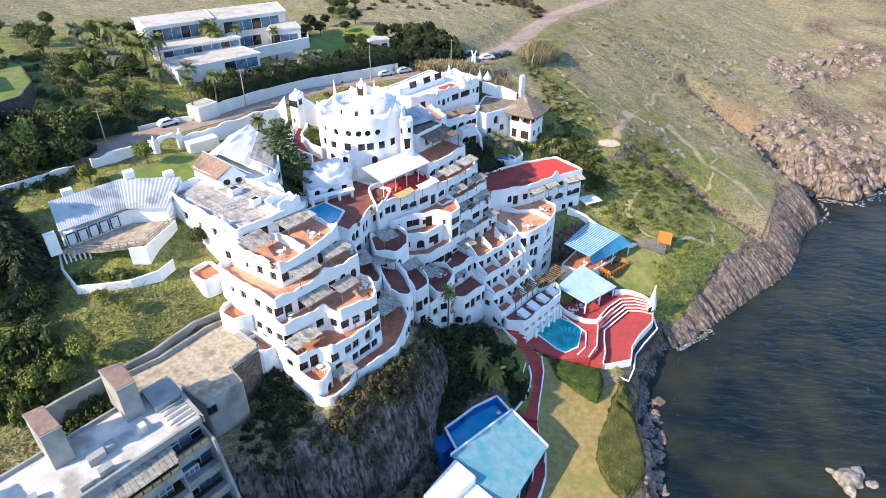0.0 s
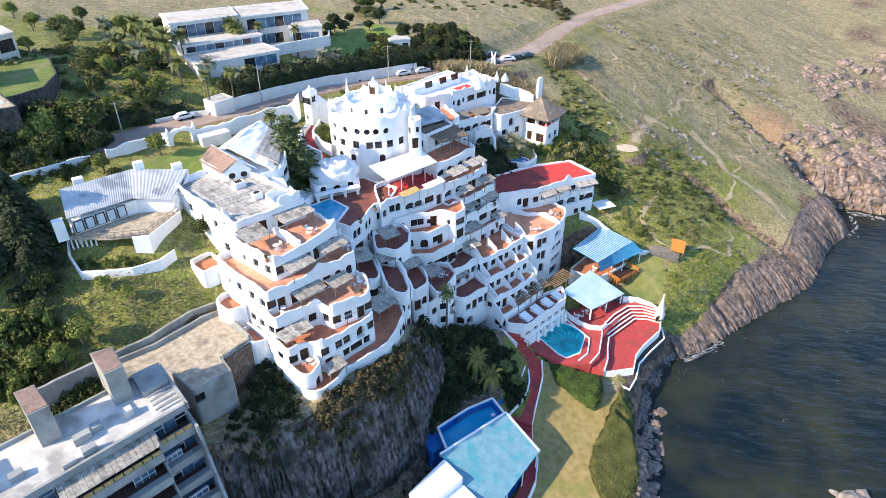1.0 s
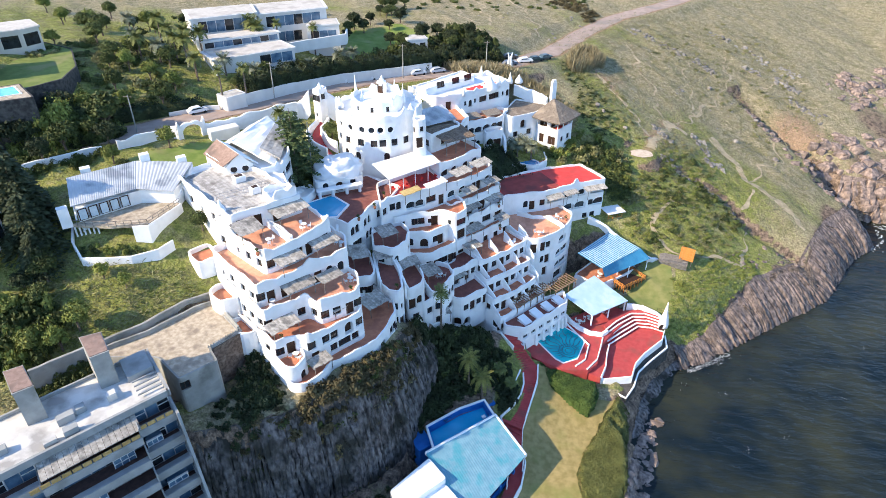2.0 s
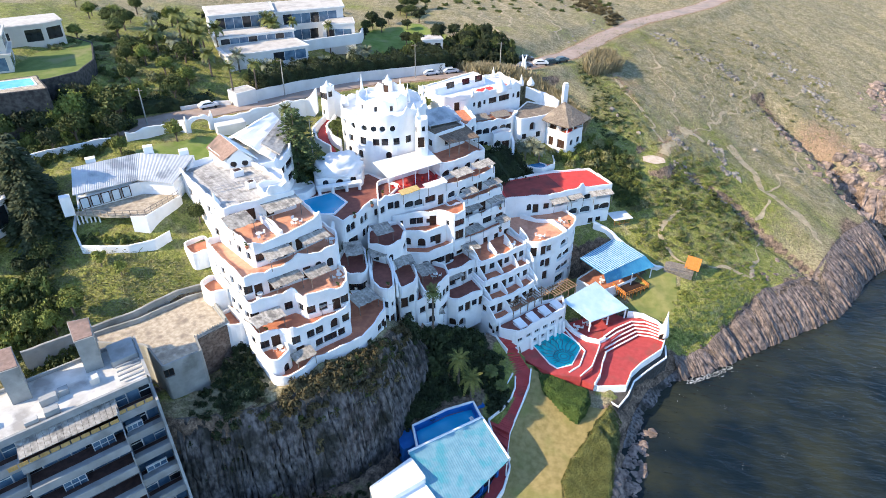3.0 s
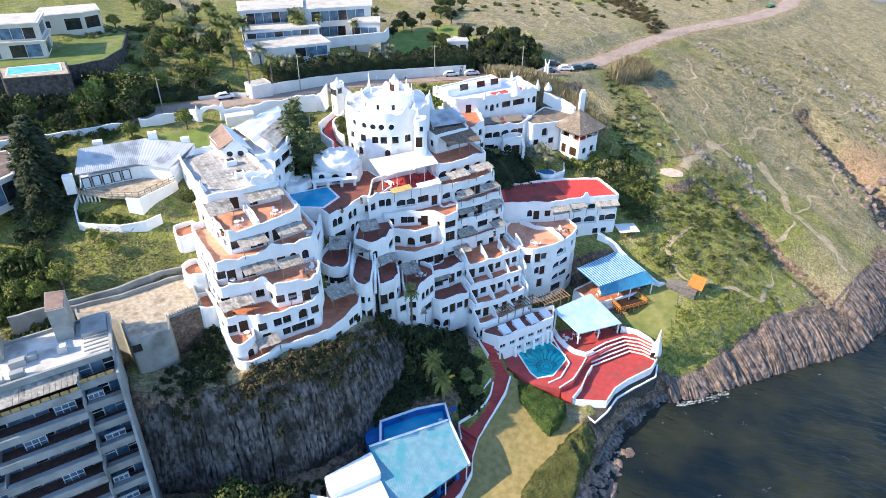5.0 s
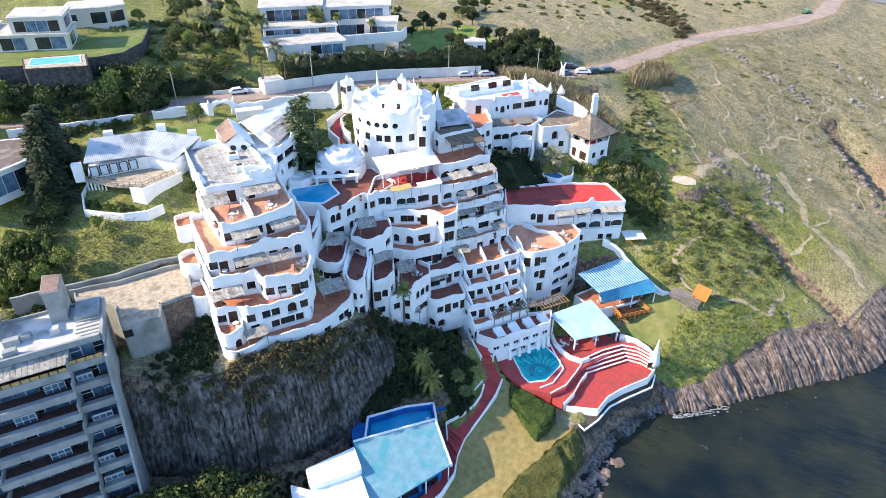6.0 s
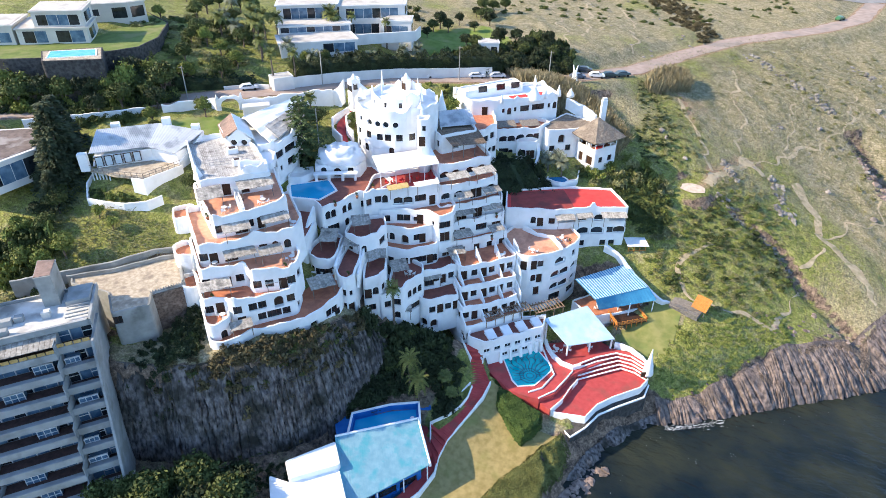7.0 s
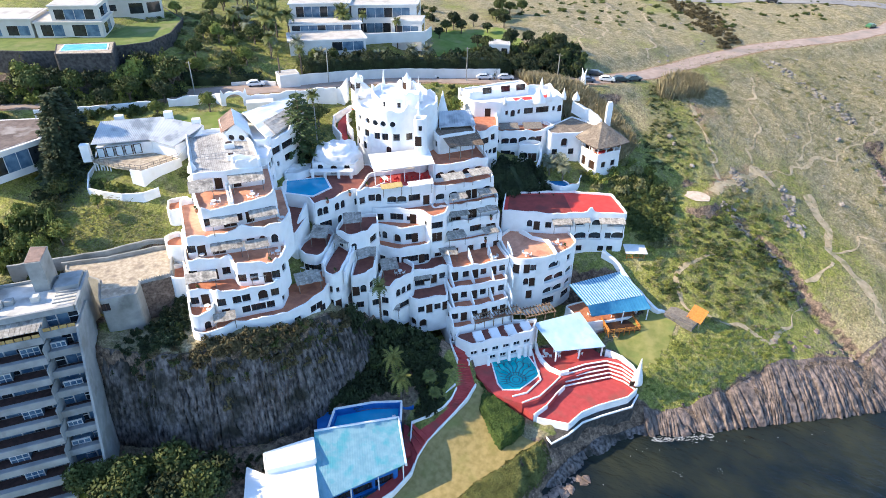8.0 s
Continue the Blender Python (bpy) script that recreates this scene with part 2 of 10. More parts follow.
def more_openings(loc, sgn, z1, ops, seed):
    """Doors and windows for the sea-facing edges of a terrace house that have none yet."""
    have = [(int(s.split()[0]), float(s.split()[1])) for s in ops.split(",") if s.strip()]
    got = ""
    for e in range(len(loc)):
        a, b = Vector(loc[e]), Vector(loc[(e + 1) % len(loc)])
        d = (b - a).normalized() * sgn
        n = Vector((d.y, -d.x))
        long = (b - a).length
        if n.dot(Vector((0.35, -0.94))) < 0.1 or long < 2.4:
            continue
        k = max(1, int((long - 0.8) / 2.5))
        for i in range(k):
            t = (i + 0.5) / k
            if any(h == e and abs(u - t) * long < 2.1 for h, u in have):
                continue
            kind = ("d", "w", "d", "ww", "a")[(i + e + seed) % 5]
            if kind == "ww" and long / k < 3.0:
                kind = "w"
            got += ",%d %.3f %s %.2f" % (e, t, kind, z1 - (3.3 if kind == "d" else 2.55))
    return got if ops.strip() else got[1:]


def block(name, label, category, pts, z0, z1, para=1.0, paras=None, floor=None, ops="", group="", seed=0.0, radius=0.8, wavy=0.35, swell=0.10, wall=None, thick=0.32, cut=True, peaks=()):
    """A hand-plastered house block: soft walls over a plan polygon with a wavy parapet, a terrace floor, and openings.
    ops: 'edge place kind sill' for each opening, comma-separated; edge runs from point i to the next."""
    area = sum(a[0] * b[1] - b[0] * a[1] for a, b in zip(pts, pts[1:] + pts[:1]))
    paras = paras or [para] * len(pts)
    radius = max(radius, 0.5)
    ox, oy = pts[0]
    root = thing(name, ox, oy, z0, label, category, group)
    loc = [(x - ox, y - oy) for x, y in pts]
    ring = rounded(loc, paras, radius)
    n = len(ring)
    sgn = 1 if area > 0 else -1
    nor = []
    for i in range(n):
        a, b = Vector(ring[i - 1][:2]), Vector(ring[(i + 1) % n][:2])
        d = (b - a).normalized()
        nor.append(Vector((d.y, -d.x)) * sgn)
    h = z1 - z0
    lv = max(2, int(h / 1.7))
    bm = bmesh.new()
    rows = []
    for k in range(lv + 1):
        row = []
        z = h * k / lv
        for i, (x, y, _) in enumerate(ring):
            s = swell * noise.noise(Vector(((x + ox) * 0.35 + seed, (y + oy) * 0.35, (z + z0) * 0.35)))
            p = Vector((x, y)) + nor[i] * (s + 0.10 * (1 - k / lv))
            row.append(bm.verts.new((p.x, p.y, z)))
        rows.append(row)
    top, tin, inn = [], [], []
    for i, (x, y, ph) in enumerate(ring):
        wv = noise.noise(Vector(((x + ox) * 0.55 + seed * 3, (y + oy) * 0.55, 5.3)))
        ph = max(0.05, ph * (1 + wavy * wv * 1.6))
        for e, frac, up in peaks:
            a, b = Vector(loc[e]), Vector(loc[(e + 1) % len(loc)])
            d = (Vector((x, y)) - a.lerp(b, frac)).length
            ph += up * max(0, 1 - d / 1.1) ** 1.5
        s = swell * noise.noise(Vector(((x + ox) * 0.35 + seed, (y + oy) * 0.35, z1 * 0.35)))
        po = Vector((x, y)) + nor[i] * (s - 0.04)
        pi = Vector((x, y)) - nor[i] * (thick - s)
        top.append(bm.verts.new((po.x, po.y, h + ph)))
        tin.append(bm.verts.new((pi.x, pi.y, h + ph)))
        inn.append(bm.verts.new((pi.x, pi.y, h - 0.02)))
    rows += [top, tin, inn]
    for r0, r1 in zip(rows, rows[1:]):
        for i in range(n):
            j = (i + 1) % n
            f = (r0[i], r0[j], r1[j], r1[i])
            bm.faces.new(f if sgn > 0 else f[::-1])
    bm.faces.new(rows[0][::-1] if sgn > 0 else rows[0])
    bm.faces.new(inn if sgn > 0 else inn[::-1])
    bm.normal_update()
    body = mesh_ob("wall", bm, wall or WHITE, root)
    if name == "hotel_apartment":
        ops += more_openings(loc, sgn, z1, ops, int(seed))
    cuts = bmesh.new()
    todo = []
    for item in [s for s in ops.split(",") if s.strip()]:
        e, frac, kind, sill = item.split()
        e, frac, sill = int(e), float(frac), float(sill)
        a, b = Vector(loc[e]), Vector(loc[(e + 1) % len(loc)])
        p = a.lerp(b, frac)
        d = (b - a).normalized() * sgn
        out = Vector((d.y, -d.x))
        w, hh = SIZES[kind]
        deep = DEEP.get(kind, 0.34)
        m = Matrix.Translation((p.x, p.y, sill - z0)) @ Matrix(((d.x, -out.x, 0, 0), (d.y, -out.y, 0, 0), (0, 0, 1, 0), (0, 0, 0, 1)))
        todo.append((kind, m, deep))
        o = outline(kind, w, hh)
        fr = [cuts.verts.new(m @ Vector((x, -0.6, z))) for x, z in o]
        bk = [cuts.verts.new(m @ Vector((x, deep, z))) for x, z in o]
        cuts.faces.new(fr)
        cuts.faces.new(bk[::-1])
        for i in range(len(o)):
            j = (i + 1) % len(o)
            cuts.faces.new((fr[j], fr[i], bk[i], bk[j]))
    if todo and cut:
        bmesh.ops.recalc_face_normals(cuts, faces=cuts.faces[:])
        cutter = mesh_ob("cutter", cuts, None)
        cutter.matrix_world = root.matrix_world
        md = body.modifiers.new("cut", "BOOLEAN")
        md.object, md.solver, md.use_self = cutter, "EXACT", True
        bpy.context.view_layer.update()
        dg = bpy.context.evaluated_depsgraph_get()
        fresh = bpy.data.meshes.new_from_object(body.evaluated_get(dg))
        body.modifiers.clear()
        body.data = fresh
        bpy.data.objects.remove(cutter)
        for kind, m, deep in todo:
            inset = m @ Matrix.Translation((0, deep - 0.06, 0))
            got = filler(kind)
            first = shared("door" if got[0][0] == "door" else "window", got[0][1], root, inset)
            for nm, me in got[1:]:
                shared(nm, me, first, Matrix.Identity(4))
    else:
        cuts.free()
    if floor:
        fb = bmesh.new()
        q = [Vector(r[:2]) - nor[i] * (thick + 0.01 + (0.0 if r[2] > 0.15 else -0.25)) for i, r in enumerate(ring)]
        fl = [(v.x, v.y) for v in q]
        prism(fb, fl, h - 0.05, h + 0.03)
        part("terrace_floor", fb, floor, root)
    return root


_pergola = {}


def pergola(x, y, z, w, d, yaw, high=2.3, drop=0.35, material=None, label="weathered reed pergola on timber poles over a terrace", back=True):
    """A reed canopy on poles; its front edge looks along yaw's -y; z is the terrace floor."""
    material = material or REED
    root = thing("pergola", x, y, z, label, "pergola", "terrace pergolas", yaw=yaw)
    key = (round(w, 1), round(d, 1), material.name)
    if key not in _pergola:
        bm = bmesh.new()
        k = max(6, int(w / 0.28))
        rnd = random.Random(int(w * 100 + d * 10))
        for i in range(k):
            a = -w / 2 + w * i / k
            j = rnd.uniform(-0.05, 0.05)
            s = rnd.uniform(-0.12, 0.12)
            box(bm, a, -d / 2 + s, 0.02 + j * 0.4, a + w / k * 0.985, d / 2, 0.07 + j * 0.4)
        for t in (-0.42, 0.0, 0.42):
            box(bm, -w / 2, d * t - 0.04, -0.06, w / 2, d * t + 0.04, 0.02)
        me = bpy.data.meshes.new("canopy")
        bm.to_mesh(me)
        me.materials.append(material)
        _pergola[key] = me
    shared("canopy", _pergola[key], root, pose(0, 0, high, math.degrees(math.atan2(drop, d)), 0, 0))
    for sx in (-0.42, 0.42):
        bm = bmesh.new()
        tube(bm, (sx * w, -d * 0.42, 0), (sx * w, -d * 0.42, high - drop * 0.42), 0.06, n=6)
        part("pole", bm, POLE, root)
    return root


def wall_run(name, label, pts, z, high, thick=0.35, material=None, wavy=0.15, seed=0.0, category="wall", kind="", base=1.5, step=0.8, zs=None, group=""):
    """A free-standing plastered wall along a line, its top softly wavy. zs: ground height at each point."""
    root_x, root_y = pts[0]
    zs = zs or [z] * len(pts)
    line = []
    for (a, za), (b, zb) in zip(zip(pts, zs), list(zip(pts, zs))[1:]):
        d = math.dist(a, b)
        k = max(1, int(d / step))
        for i in range(k):
            t = i / k
            line.append((a[0] + (b[0] - a[0]) * t, a[1] + (b[1] - a[1]) * t, za + (zb - za) * t))
    line.append((*pts[-1], zs[-1]))
    bm = bmesh.new()
    rows = []
    for i, (x, y, g) in enumerate(line):
        a, b = line[max(0, i - 1)], line[min(len(line) - 1, i + 1)]
        d = Vector((b[0] - a[0], b[1] - a[1])).normalized()
        nn = Vector((d.y, -d.x)) * thick / 2
        hh = high * (1 + wavy * noise.noise(Vector((x * 0.5 + seed, y * 0.5, 1.7))) * 1.5)
        px, py = x - root_x, y - root_y
        rows.append([bm.verts.new(v) for v in ((px + nn.x, py + nn.y, g - base), (px + nn.x * 0.9, py + nn.y * 0.9, g + hh - 0.06), (px + nn.x * 0.4, py + nn.y * 0.4, g + hh),
                                               (px - nn.x * 0.4, py - nn.y * 0.4, g + hh), (px - nn.x * 0.9, py - nn.y * 0.9, g + hh - 0.06), (px - nn.x, py - nn.y, g - base))])
    for r0, r1 in zip(rows, rows[1:]):
        for i in range(5):
            bm.faces.new((r0[i], r1[i], r1[i + 1], r0[i + 1]))
    bm.faces.new(rows[0])
    bm.faces.new(rows[-1][::-1])
    bmesh.ops.recalc_face_normals(bm, faces=bm.faces[:])
    ob = mesh_ob(name, bm, material or WHITE)
    ob.matrix_world = pose(root_x, root_y, 0)
    return tagged(ob, label, category, group, kind)


# ---- the lie of the land ----
def spline(spots):
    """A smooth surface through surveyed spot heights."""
    s = np.array(spots, float)

    def k(r2):
        return np.where(r2 > 1e-9, r2 * np.log(np.maximum(r2, 1e-9)), 0.0)

    n = len(s)
    a = np.zeros((n + 3, n + 3))
    d2 = ((s[:, None, :2] - s[None, :, :2]) ** 2).sum(-1)
    a[:n, :n] = k(d2) + np.eye(n) * 40.0
    a[:n, n:] = np.c_[np.ones(n), s[:, :2]]
    a[n:, :n] = a[:n, n:].T
    w = np.linalg.solve(a, np.r_[s[:, 2], 0, 0, 0])

    def height(x, y):
        r2 = (x[..., None] - s[:, 0]) ** 2 + (y[..., None] - s[:, 1]) ** 2
        return (k(r2) * w[:n]).sum(-1) + w[n] + w[n + 1] * x + w[n + 2] * y
    return height


UPPER = [(-86, 94, 47), (-64, 113, 46.5), (-49, 131, 45.5), (-28, 160, 42.8), (9, 182, 41.5), (24, 201, 39.5), (44, 246, 39.6),
               (80, 296, 41), (-100, 170, 52), (-40, 205, 47), (-57, 152, 49.5), (-92, 106, 54), (14, 228, 43), (0, 310, 43.5), (-130, 300, 50), (45, 162, 26.3),
               (57, 153, 19.5), (71, 154, 14), (82, 166, 15), (72, 180, 19.7), (84, 225, 27.7), (55, 221, 35), (104, 266, 30.5)]
LOWER = [(38, 146, 21.4), (56, 124, 10.5), (104, 200, 15), (10, 165, 33), (20, 150, 29.5), (-20, 112, 34), (5, 128, 24), (24, 122, 11),
                (-47, 82, 41), (-58, 70, 37.0), (-43, 76, 36.5), (-62, 50, 30), (-36, 92, 40), (-26, 68, 28), (-9, 73, 26.6), (-4.5, 81, 25.6), (-1.5, 90, 20), (-20, 140, 42), (33, 128, 12.5), (43, 122, 11), (71, 148, 11.0), (-20, 63, 27), (120, 215, 17)]
HILL = spline(UPPER + LOWER)
DELL = spline([(4, 98, 14.5), (-3, 88, 13), (12, 92, 9.5), (18, 87, 6.5), (25, 85, 4.6), (33, 92, 5.4), (28, 75, 4), (10, 72, 4.2), (0, 68, 5.5),
               (-10, 60, 7), (-26, 50, 8), (20, 58, 3.5), (36, 86, 4.8), (0, 40, 5), (22, 100, 8.3), (30, 104, 8)])
COAST = [(20, -60), (28, 30), (34, 62), (38.6, 78), (41.0, 88), (43.6, 96), (46.6, 102.6), (50.6, 107.6), (57, 111.5), (66, 118.5), (75, 125.5), (83, 131.5), (92, 138.5), (104, 157), (114, 166),
         (112, 181), (119, 181), (128, 177), (145, 189), (172, 202), (235, 218), (420, 262), (1500, 500), (3500, 900)]
BRINK = [(-60, 42), (-34, 51), (-23.5, 56), (-16.5, 59.4), (-7.4, 67.6), (-2.8, 74.6), (-2, 82), (0.2, 90), (5.6, 99), (11, 100), (17, 99), (25, 109.5), (34, 116),
         (47, 114), (52, 108), (60, 90), (50, -60), (-60, -60)]
ROAD = [(-150, 38, 49), (-110, 72, 47.5), (-86, 93.6, 46.5), (-69, 110.3, 46), (-60.6, 119.9, 45.8), (-49.4, 131.8, 45.3), (-38, 148, 44.2), (-27.7, 160.5, 43), (-14.9, 168, 42.6), (9, 184.5, 41.8),
        (20.5, 203, 40.2), (31, 228, 39.8), (44.5, 251.5, 40), (69.8, 279, 40.5), (83, 300, 41), (90, 330, 42)]


def nearest(line, x, y):
    """Distance to a line, and a third coordinate at the nearest place."""
    best = np.full(np.shape(x), 1e9)
    val = np.zeros(np.shape(x))
    for a, b in zip(line, line[1:]):
        dx, dy = b[0] - a[0], b[1] - a[1]
        t = np.clip(((x - a[0]) * dx + (y - a[1]) * dy) / (dx * dx + dy * dy), 0, 1)
        d = np.hypot(x - a[0] - t * dx, y - a[1] - t * dy)
        if len(a) > 2:
            val = np.where(d < best, a[2] + (b[2] - a[2]) * t, val)
        best = np.minimum(best, d)
    return best, val


def inside(poly, x, y):
    got = np.zeros(np.shape(x), bool)
    for a, b in zip(poly, poly[1:] + poly[:1]):
        if a[1] != b[1]:
            got ^= ((a[1] > y) != (b[1] > y)) & (x < (b[0] - a[0]) * (y - a[1]) / (b[1] - a[1]) + a[0])
    return got


def ease(t):
    t = np.clip(t, 0, 1)
    return t * t * (3 - 2 * t)


def ripple(x, y, f):
    """Cheap rolling unevenness."""
    return (np.sin(x * f + 1.3 * np.sin(y * f * 0.7)) + np.sin(y * f * 1.27 + 1.7 * np.sin(x * f * 0.53 + 2)) + 0.5 * np.sin((x + y) * f * 2.3 + np.sin(x * f * 1.9))) / 2.5


PADS = [([(15.8, 102.4), (20, 98.2), (24.4, 96), (29.6, 96.4), (32.1, 95.8), (38, 97.2), (41.5, 104.6), (46, 109.6), (46.6, 112.4), (41.5, 116), (34.6, 118), (25.4, 111.5)], 5.0),
        ([(-4.6, 60.6), (3.4, 50), (10, 60), (17.6, 73.6), (12, 84), (-1, 77)], 3.8),
        ([(-6, 89), (-2, 93), (10, 100.5), (17, 100), (25, 110), (42, 128.6), (36, 135), (30, 133), (10, 118), (-5, 104)], 8.4),
        ([(-27.4, 63), (-36, 61), (-46, 63), (-34.6, 76.8), (-27.4, 70.8)], 26.0), ([(-29, 54), (-36.6, 61.8), (-60, 32), (-50, 26)], 6.0)]
GULLY = [(82, 216), (86, 210), (91, 203), (96, 197), (101, 192), (107, 185), (112.5, 179)]
CLEFT = [(56, 161.2), (61.3, 158.9), (67.7, 157.2), (70.4, 154.6), (74, 151.6), (79, 149), (86, 144), (90, 139)]
SEAWALL = [(40.8, 88), (43.4, 95.8), (46.2, 102), (50, 107), (52.5, 108.2), (57, 111.2), (66, 118.2), (75, 125.2), (83, 131.2), (92, 138.2), (104, 156.6), (113.6, 165.6)]
LAND = COAST + [(3500, 5000), (-5000, 5000), (-5000, -500), (20, -500)]


def ground_height(x, y):
    x, y = np.asarray(x, float), np.asarray(y, float)
    cx, cy = np.clip(x, -140, 150), np.clip(y, 20, 330)
    z = HILL(cx, cy)
    z = z + 0.5 * ripple(x, y, 0.23) + 0.22 * ripple(x + 40, y, 0.71)
    db, _ = nearest(BRINK + BRINK[:1], x, y)
    sd = np.where(inside(BRINK, x, y), db, -db)
    low = DELL(np.clip(x, -40, 60), np.clip(y, 30, 120)) + 0.06 * ripple(x, y, 0.5)
    k = ease((sd + 1.6 + 1.1 * ease((3 - x) / 4)) / 3.2)
    z = z * (1 - k) + low * k
    dr, rz = nearest(ROAD, x, y)
    k = ease((11 - dr) / 7)
    z = z * (1 - k) + rz * k
    dg, gy = nearest([(a, b, i) for i, (a, b) in enumerate(GULLY)], x, y)
    east = inside(GULLY + [(150, 190), (150, 240), (90, 240)], x, y)
    z = z - (2.0 + 1.2 * np.minimum(gy, 5)) * np.where(east, np.exp(-(dg / 6.5) ** 2), np.exp(-(dg / 1.3) ** 2))
    dk, _ = nearest(CLEFT, x, y)
    z = z - 1.8 * np.exp(-(dk / 1.5) ** 2)
    dc, _ = nearest(COAST, x, y)
    land = inside(LAND, x, y)
    jag = 1.0 + 0.45 * ripple(x, y, 0.45) + 0.25 * ripple(x, y, 1.3)
    bluff = 7.2 * (1 - np.exp(-dc * jag / 3.3)) + dc * 0.33 - 0.3 + 0.5 * ripple(x * 0.7 - y, y + x, 0.8) * np.exp(-dc / 12)
    ds, _ = nearest(SEAWALL, x, y)
    bluff = bluff - 3.0 * ease((9.6 - ds) / 2.6) * ease((ds + 1) / 2) * (dc < 11)
    z = np.where(land, np.minimum(z, bluff + np.maximum(0, dc - 12) * 0.7), -0.4 - 0.35 * dc)
    k = ease((6.0 - np.hypot(x - 45, y - 161.4)) / 2.5)
    z = z * (1 - k) + 26.2 * k
    for poly, top in PADS:
        z = np.where(inside(poly, x, y), np.minimum(z, top), z)
    return np.maximum(z, -8)


def build_lookup():
    ax, ay = np.arange(-160, 200, 1.0), np.arange(-10, 380, 1.0)
    return ax, ay, ground_height(*np.meshgrid(ax, ay))


LOOKUP = build_lookup()


def gz(x, y):
    """Ground height at a place, from a one-metre grid."""
    ax, ay, h = LOOKUP
    fx, fy = min(max(x - ax[0], 0), len(ax) - 2), min(max(y - ay[0], 0), len(ay) - 2)
    i, j = int(fx), int(fy)
    u, v = fx - i, fy - j
    return float(h[j, i] * (1 - u) * (1 - v) + h[j, i + 1] * u * (1 - v) + h[j + 1, i] * (1 - u) * v + h[j + 1, i + 1] * u * v)


def attr_mat():
    """Ground: dry grass, green grass, rock and soil, laid out by three masks."""
    m = bpy.data.materials.new("hillside")
    m.use_nodes = True
    n, l = m.node_tree.nodes, m.node_tree.links
    bs = n["Principled BSDF"]
    bs.inputs["Roughness"].default_value = 0.95
    bs.inputs["Specular IOR Level"].default_value = 0.15
    geo = n.new("ShaderNodeNewGeometry")
    at = n.new("ShaderNodeAttribute")
    at.attribute_name = "cover"
    sep = n.new("ShaderNodeSeparateColor")
    l.new(at.outputs["Color"], sep.inputs[0])

    def tone(scale, pairs, detail=8):
        t = n.new("ShaderNodeTexNoise")
        t.inputs["Scale"].default_value, t.inputs["Detail"].default_value = scale, detail
        t.inputs["Roughness"].default_value = 0.7
        l.new(geo.outputs["Position"], t.inputs["Vector"])
        r = n.new("ShaderNodeValToRGB")
        r.color_ramp.elements[0].position, r.color_ramp.elements[0].color = pairs[0][0], (*pairs[0][1], 1)
        r.color_ramp.elements[1].position, r.color_ramp.elements[1].color = pairs[-1][0], (*pairs[-1][1], 1)
        for p, c in pairs[1:-1]:
            r.color_ramp.elements.new(p).color = (*c, 1)
        l.new(t.outputs["Fac"], r.inputs["Fac"])
        return r.outputs["Color"], t.outputs["Fac"]

    dry, fac = tone(0.9, [(0.32, (0.175, 0.155, 0.085)), (0.5, (0.285, 0.245, 0.145)), (0.68, (0.40, 0.34, 0.225))])
    green, _ = tone(0.7, [(0.32, (0.11, 0.13, 0.030)), (0.5, (0.205, 0.22, 0.058)), (0.68, (0.32, 0.30, 0.11))])
    rock, _ = tone(0.8, [(0.34, (0.045, 0.036, 0.030)), (0.5, (0.17, 0.125, 0.092)), (0.66, (0.33, 0.24, 0.17))])
    soil, _ = tone(1.1, [(0.3, (0.26, 0.17, 0.10)), (0.7, (0.37, 0.27, 0.18))])

    def mixed(a, b, f):
        x = n.new("ShaderNodeMix")
        x.data_type = "RGBA"
        l.new(f, x.inputs[0])
        l.new(a, x.inputs[6])
        l.new(b, x.inputs[7])
        return x.outputs[2]

    def broken(channel):
        """The mask with a ragged edge."""
        a = n.new("ShaderNodeMath")
        a.operation = "ADD"
        l.new(channel, a.inputs[0])
        l.new(fac, a.inputs[1])
        r = n.new("ShaderNodeMapRange")
        r.inputs[1].default_value, r.inputs[2].default_value = 0.85, 1.15
        l.new(a.outputs[0], r.inputs[0])
        return r.outputs[0]

    col = mixed(dry, green, broken(sep.outputs[0]))
    tf = n.new("ShaderNodeTexNoise")
    tf.inputs["Scale"].default_value, tf.inputs["Detail"].default_value, tf.inputs["Roughness"].default_value = 2.6, 8, 0.75
    l.new(geo.outputs["Position"], tf.inputs["Vector"])
    mf = n.new("ShaderNodeMapRange")
    mf.inputs[1].default_value, mf.inputs[2].default_value, mf.inputs[3].default_value, mf.inputs[4].default_value = 0.32, 0.68, 0.4, 1.5
    l.new(tf.outputs["Fac"], mf.inputs[0])
    tuft, _ = tone(0.42, [(0.50, (0, 0, 0)), (0.60, (0.75, 0.75, 0.75))], 10)
    herb, _ = tone(1.7, [(0.35, (0.11, 0.11, 0.045)), (0.65, (0.23, 0.21, 0.105))])
    bare, _ = tone(0.16, [(0.55, (0, 0, 0)), (0.70, (0.65, 0.65, 0.65))], 9)
    straw, _ = tone(1.3, [(0.3, (0.30, 0.25, 0.155)), (0.7, (0.44, 0.375, 0.26))])
    col = mixed(col, straw, bare)
    col = mixed(col, herb, tuft)
    col = mixed(col, rock, broken(sep.outputs[1]))
    col = mixed(col, soil, broken(sep.outputs[2]))
    hs = n.new("ShaderNodeHueSaturation")
    l.new(mf.outputs[0], hs.inputs["Value"])
    l.new(col, hs.inputs["Color"])
    l.new(hs.outputs["Color"], bs.inputs["Base Color"])
    t3 = n.new("ShaderNodeTexNoise")
    t3.inputs["Scale"].default_value, t3.inputs["Detail"].default_value = 1.6, 10
    l.new(geo.outputs["Position"], t3.inputs["Vector"])
    bp = n.new("ShaderNodeBump")
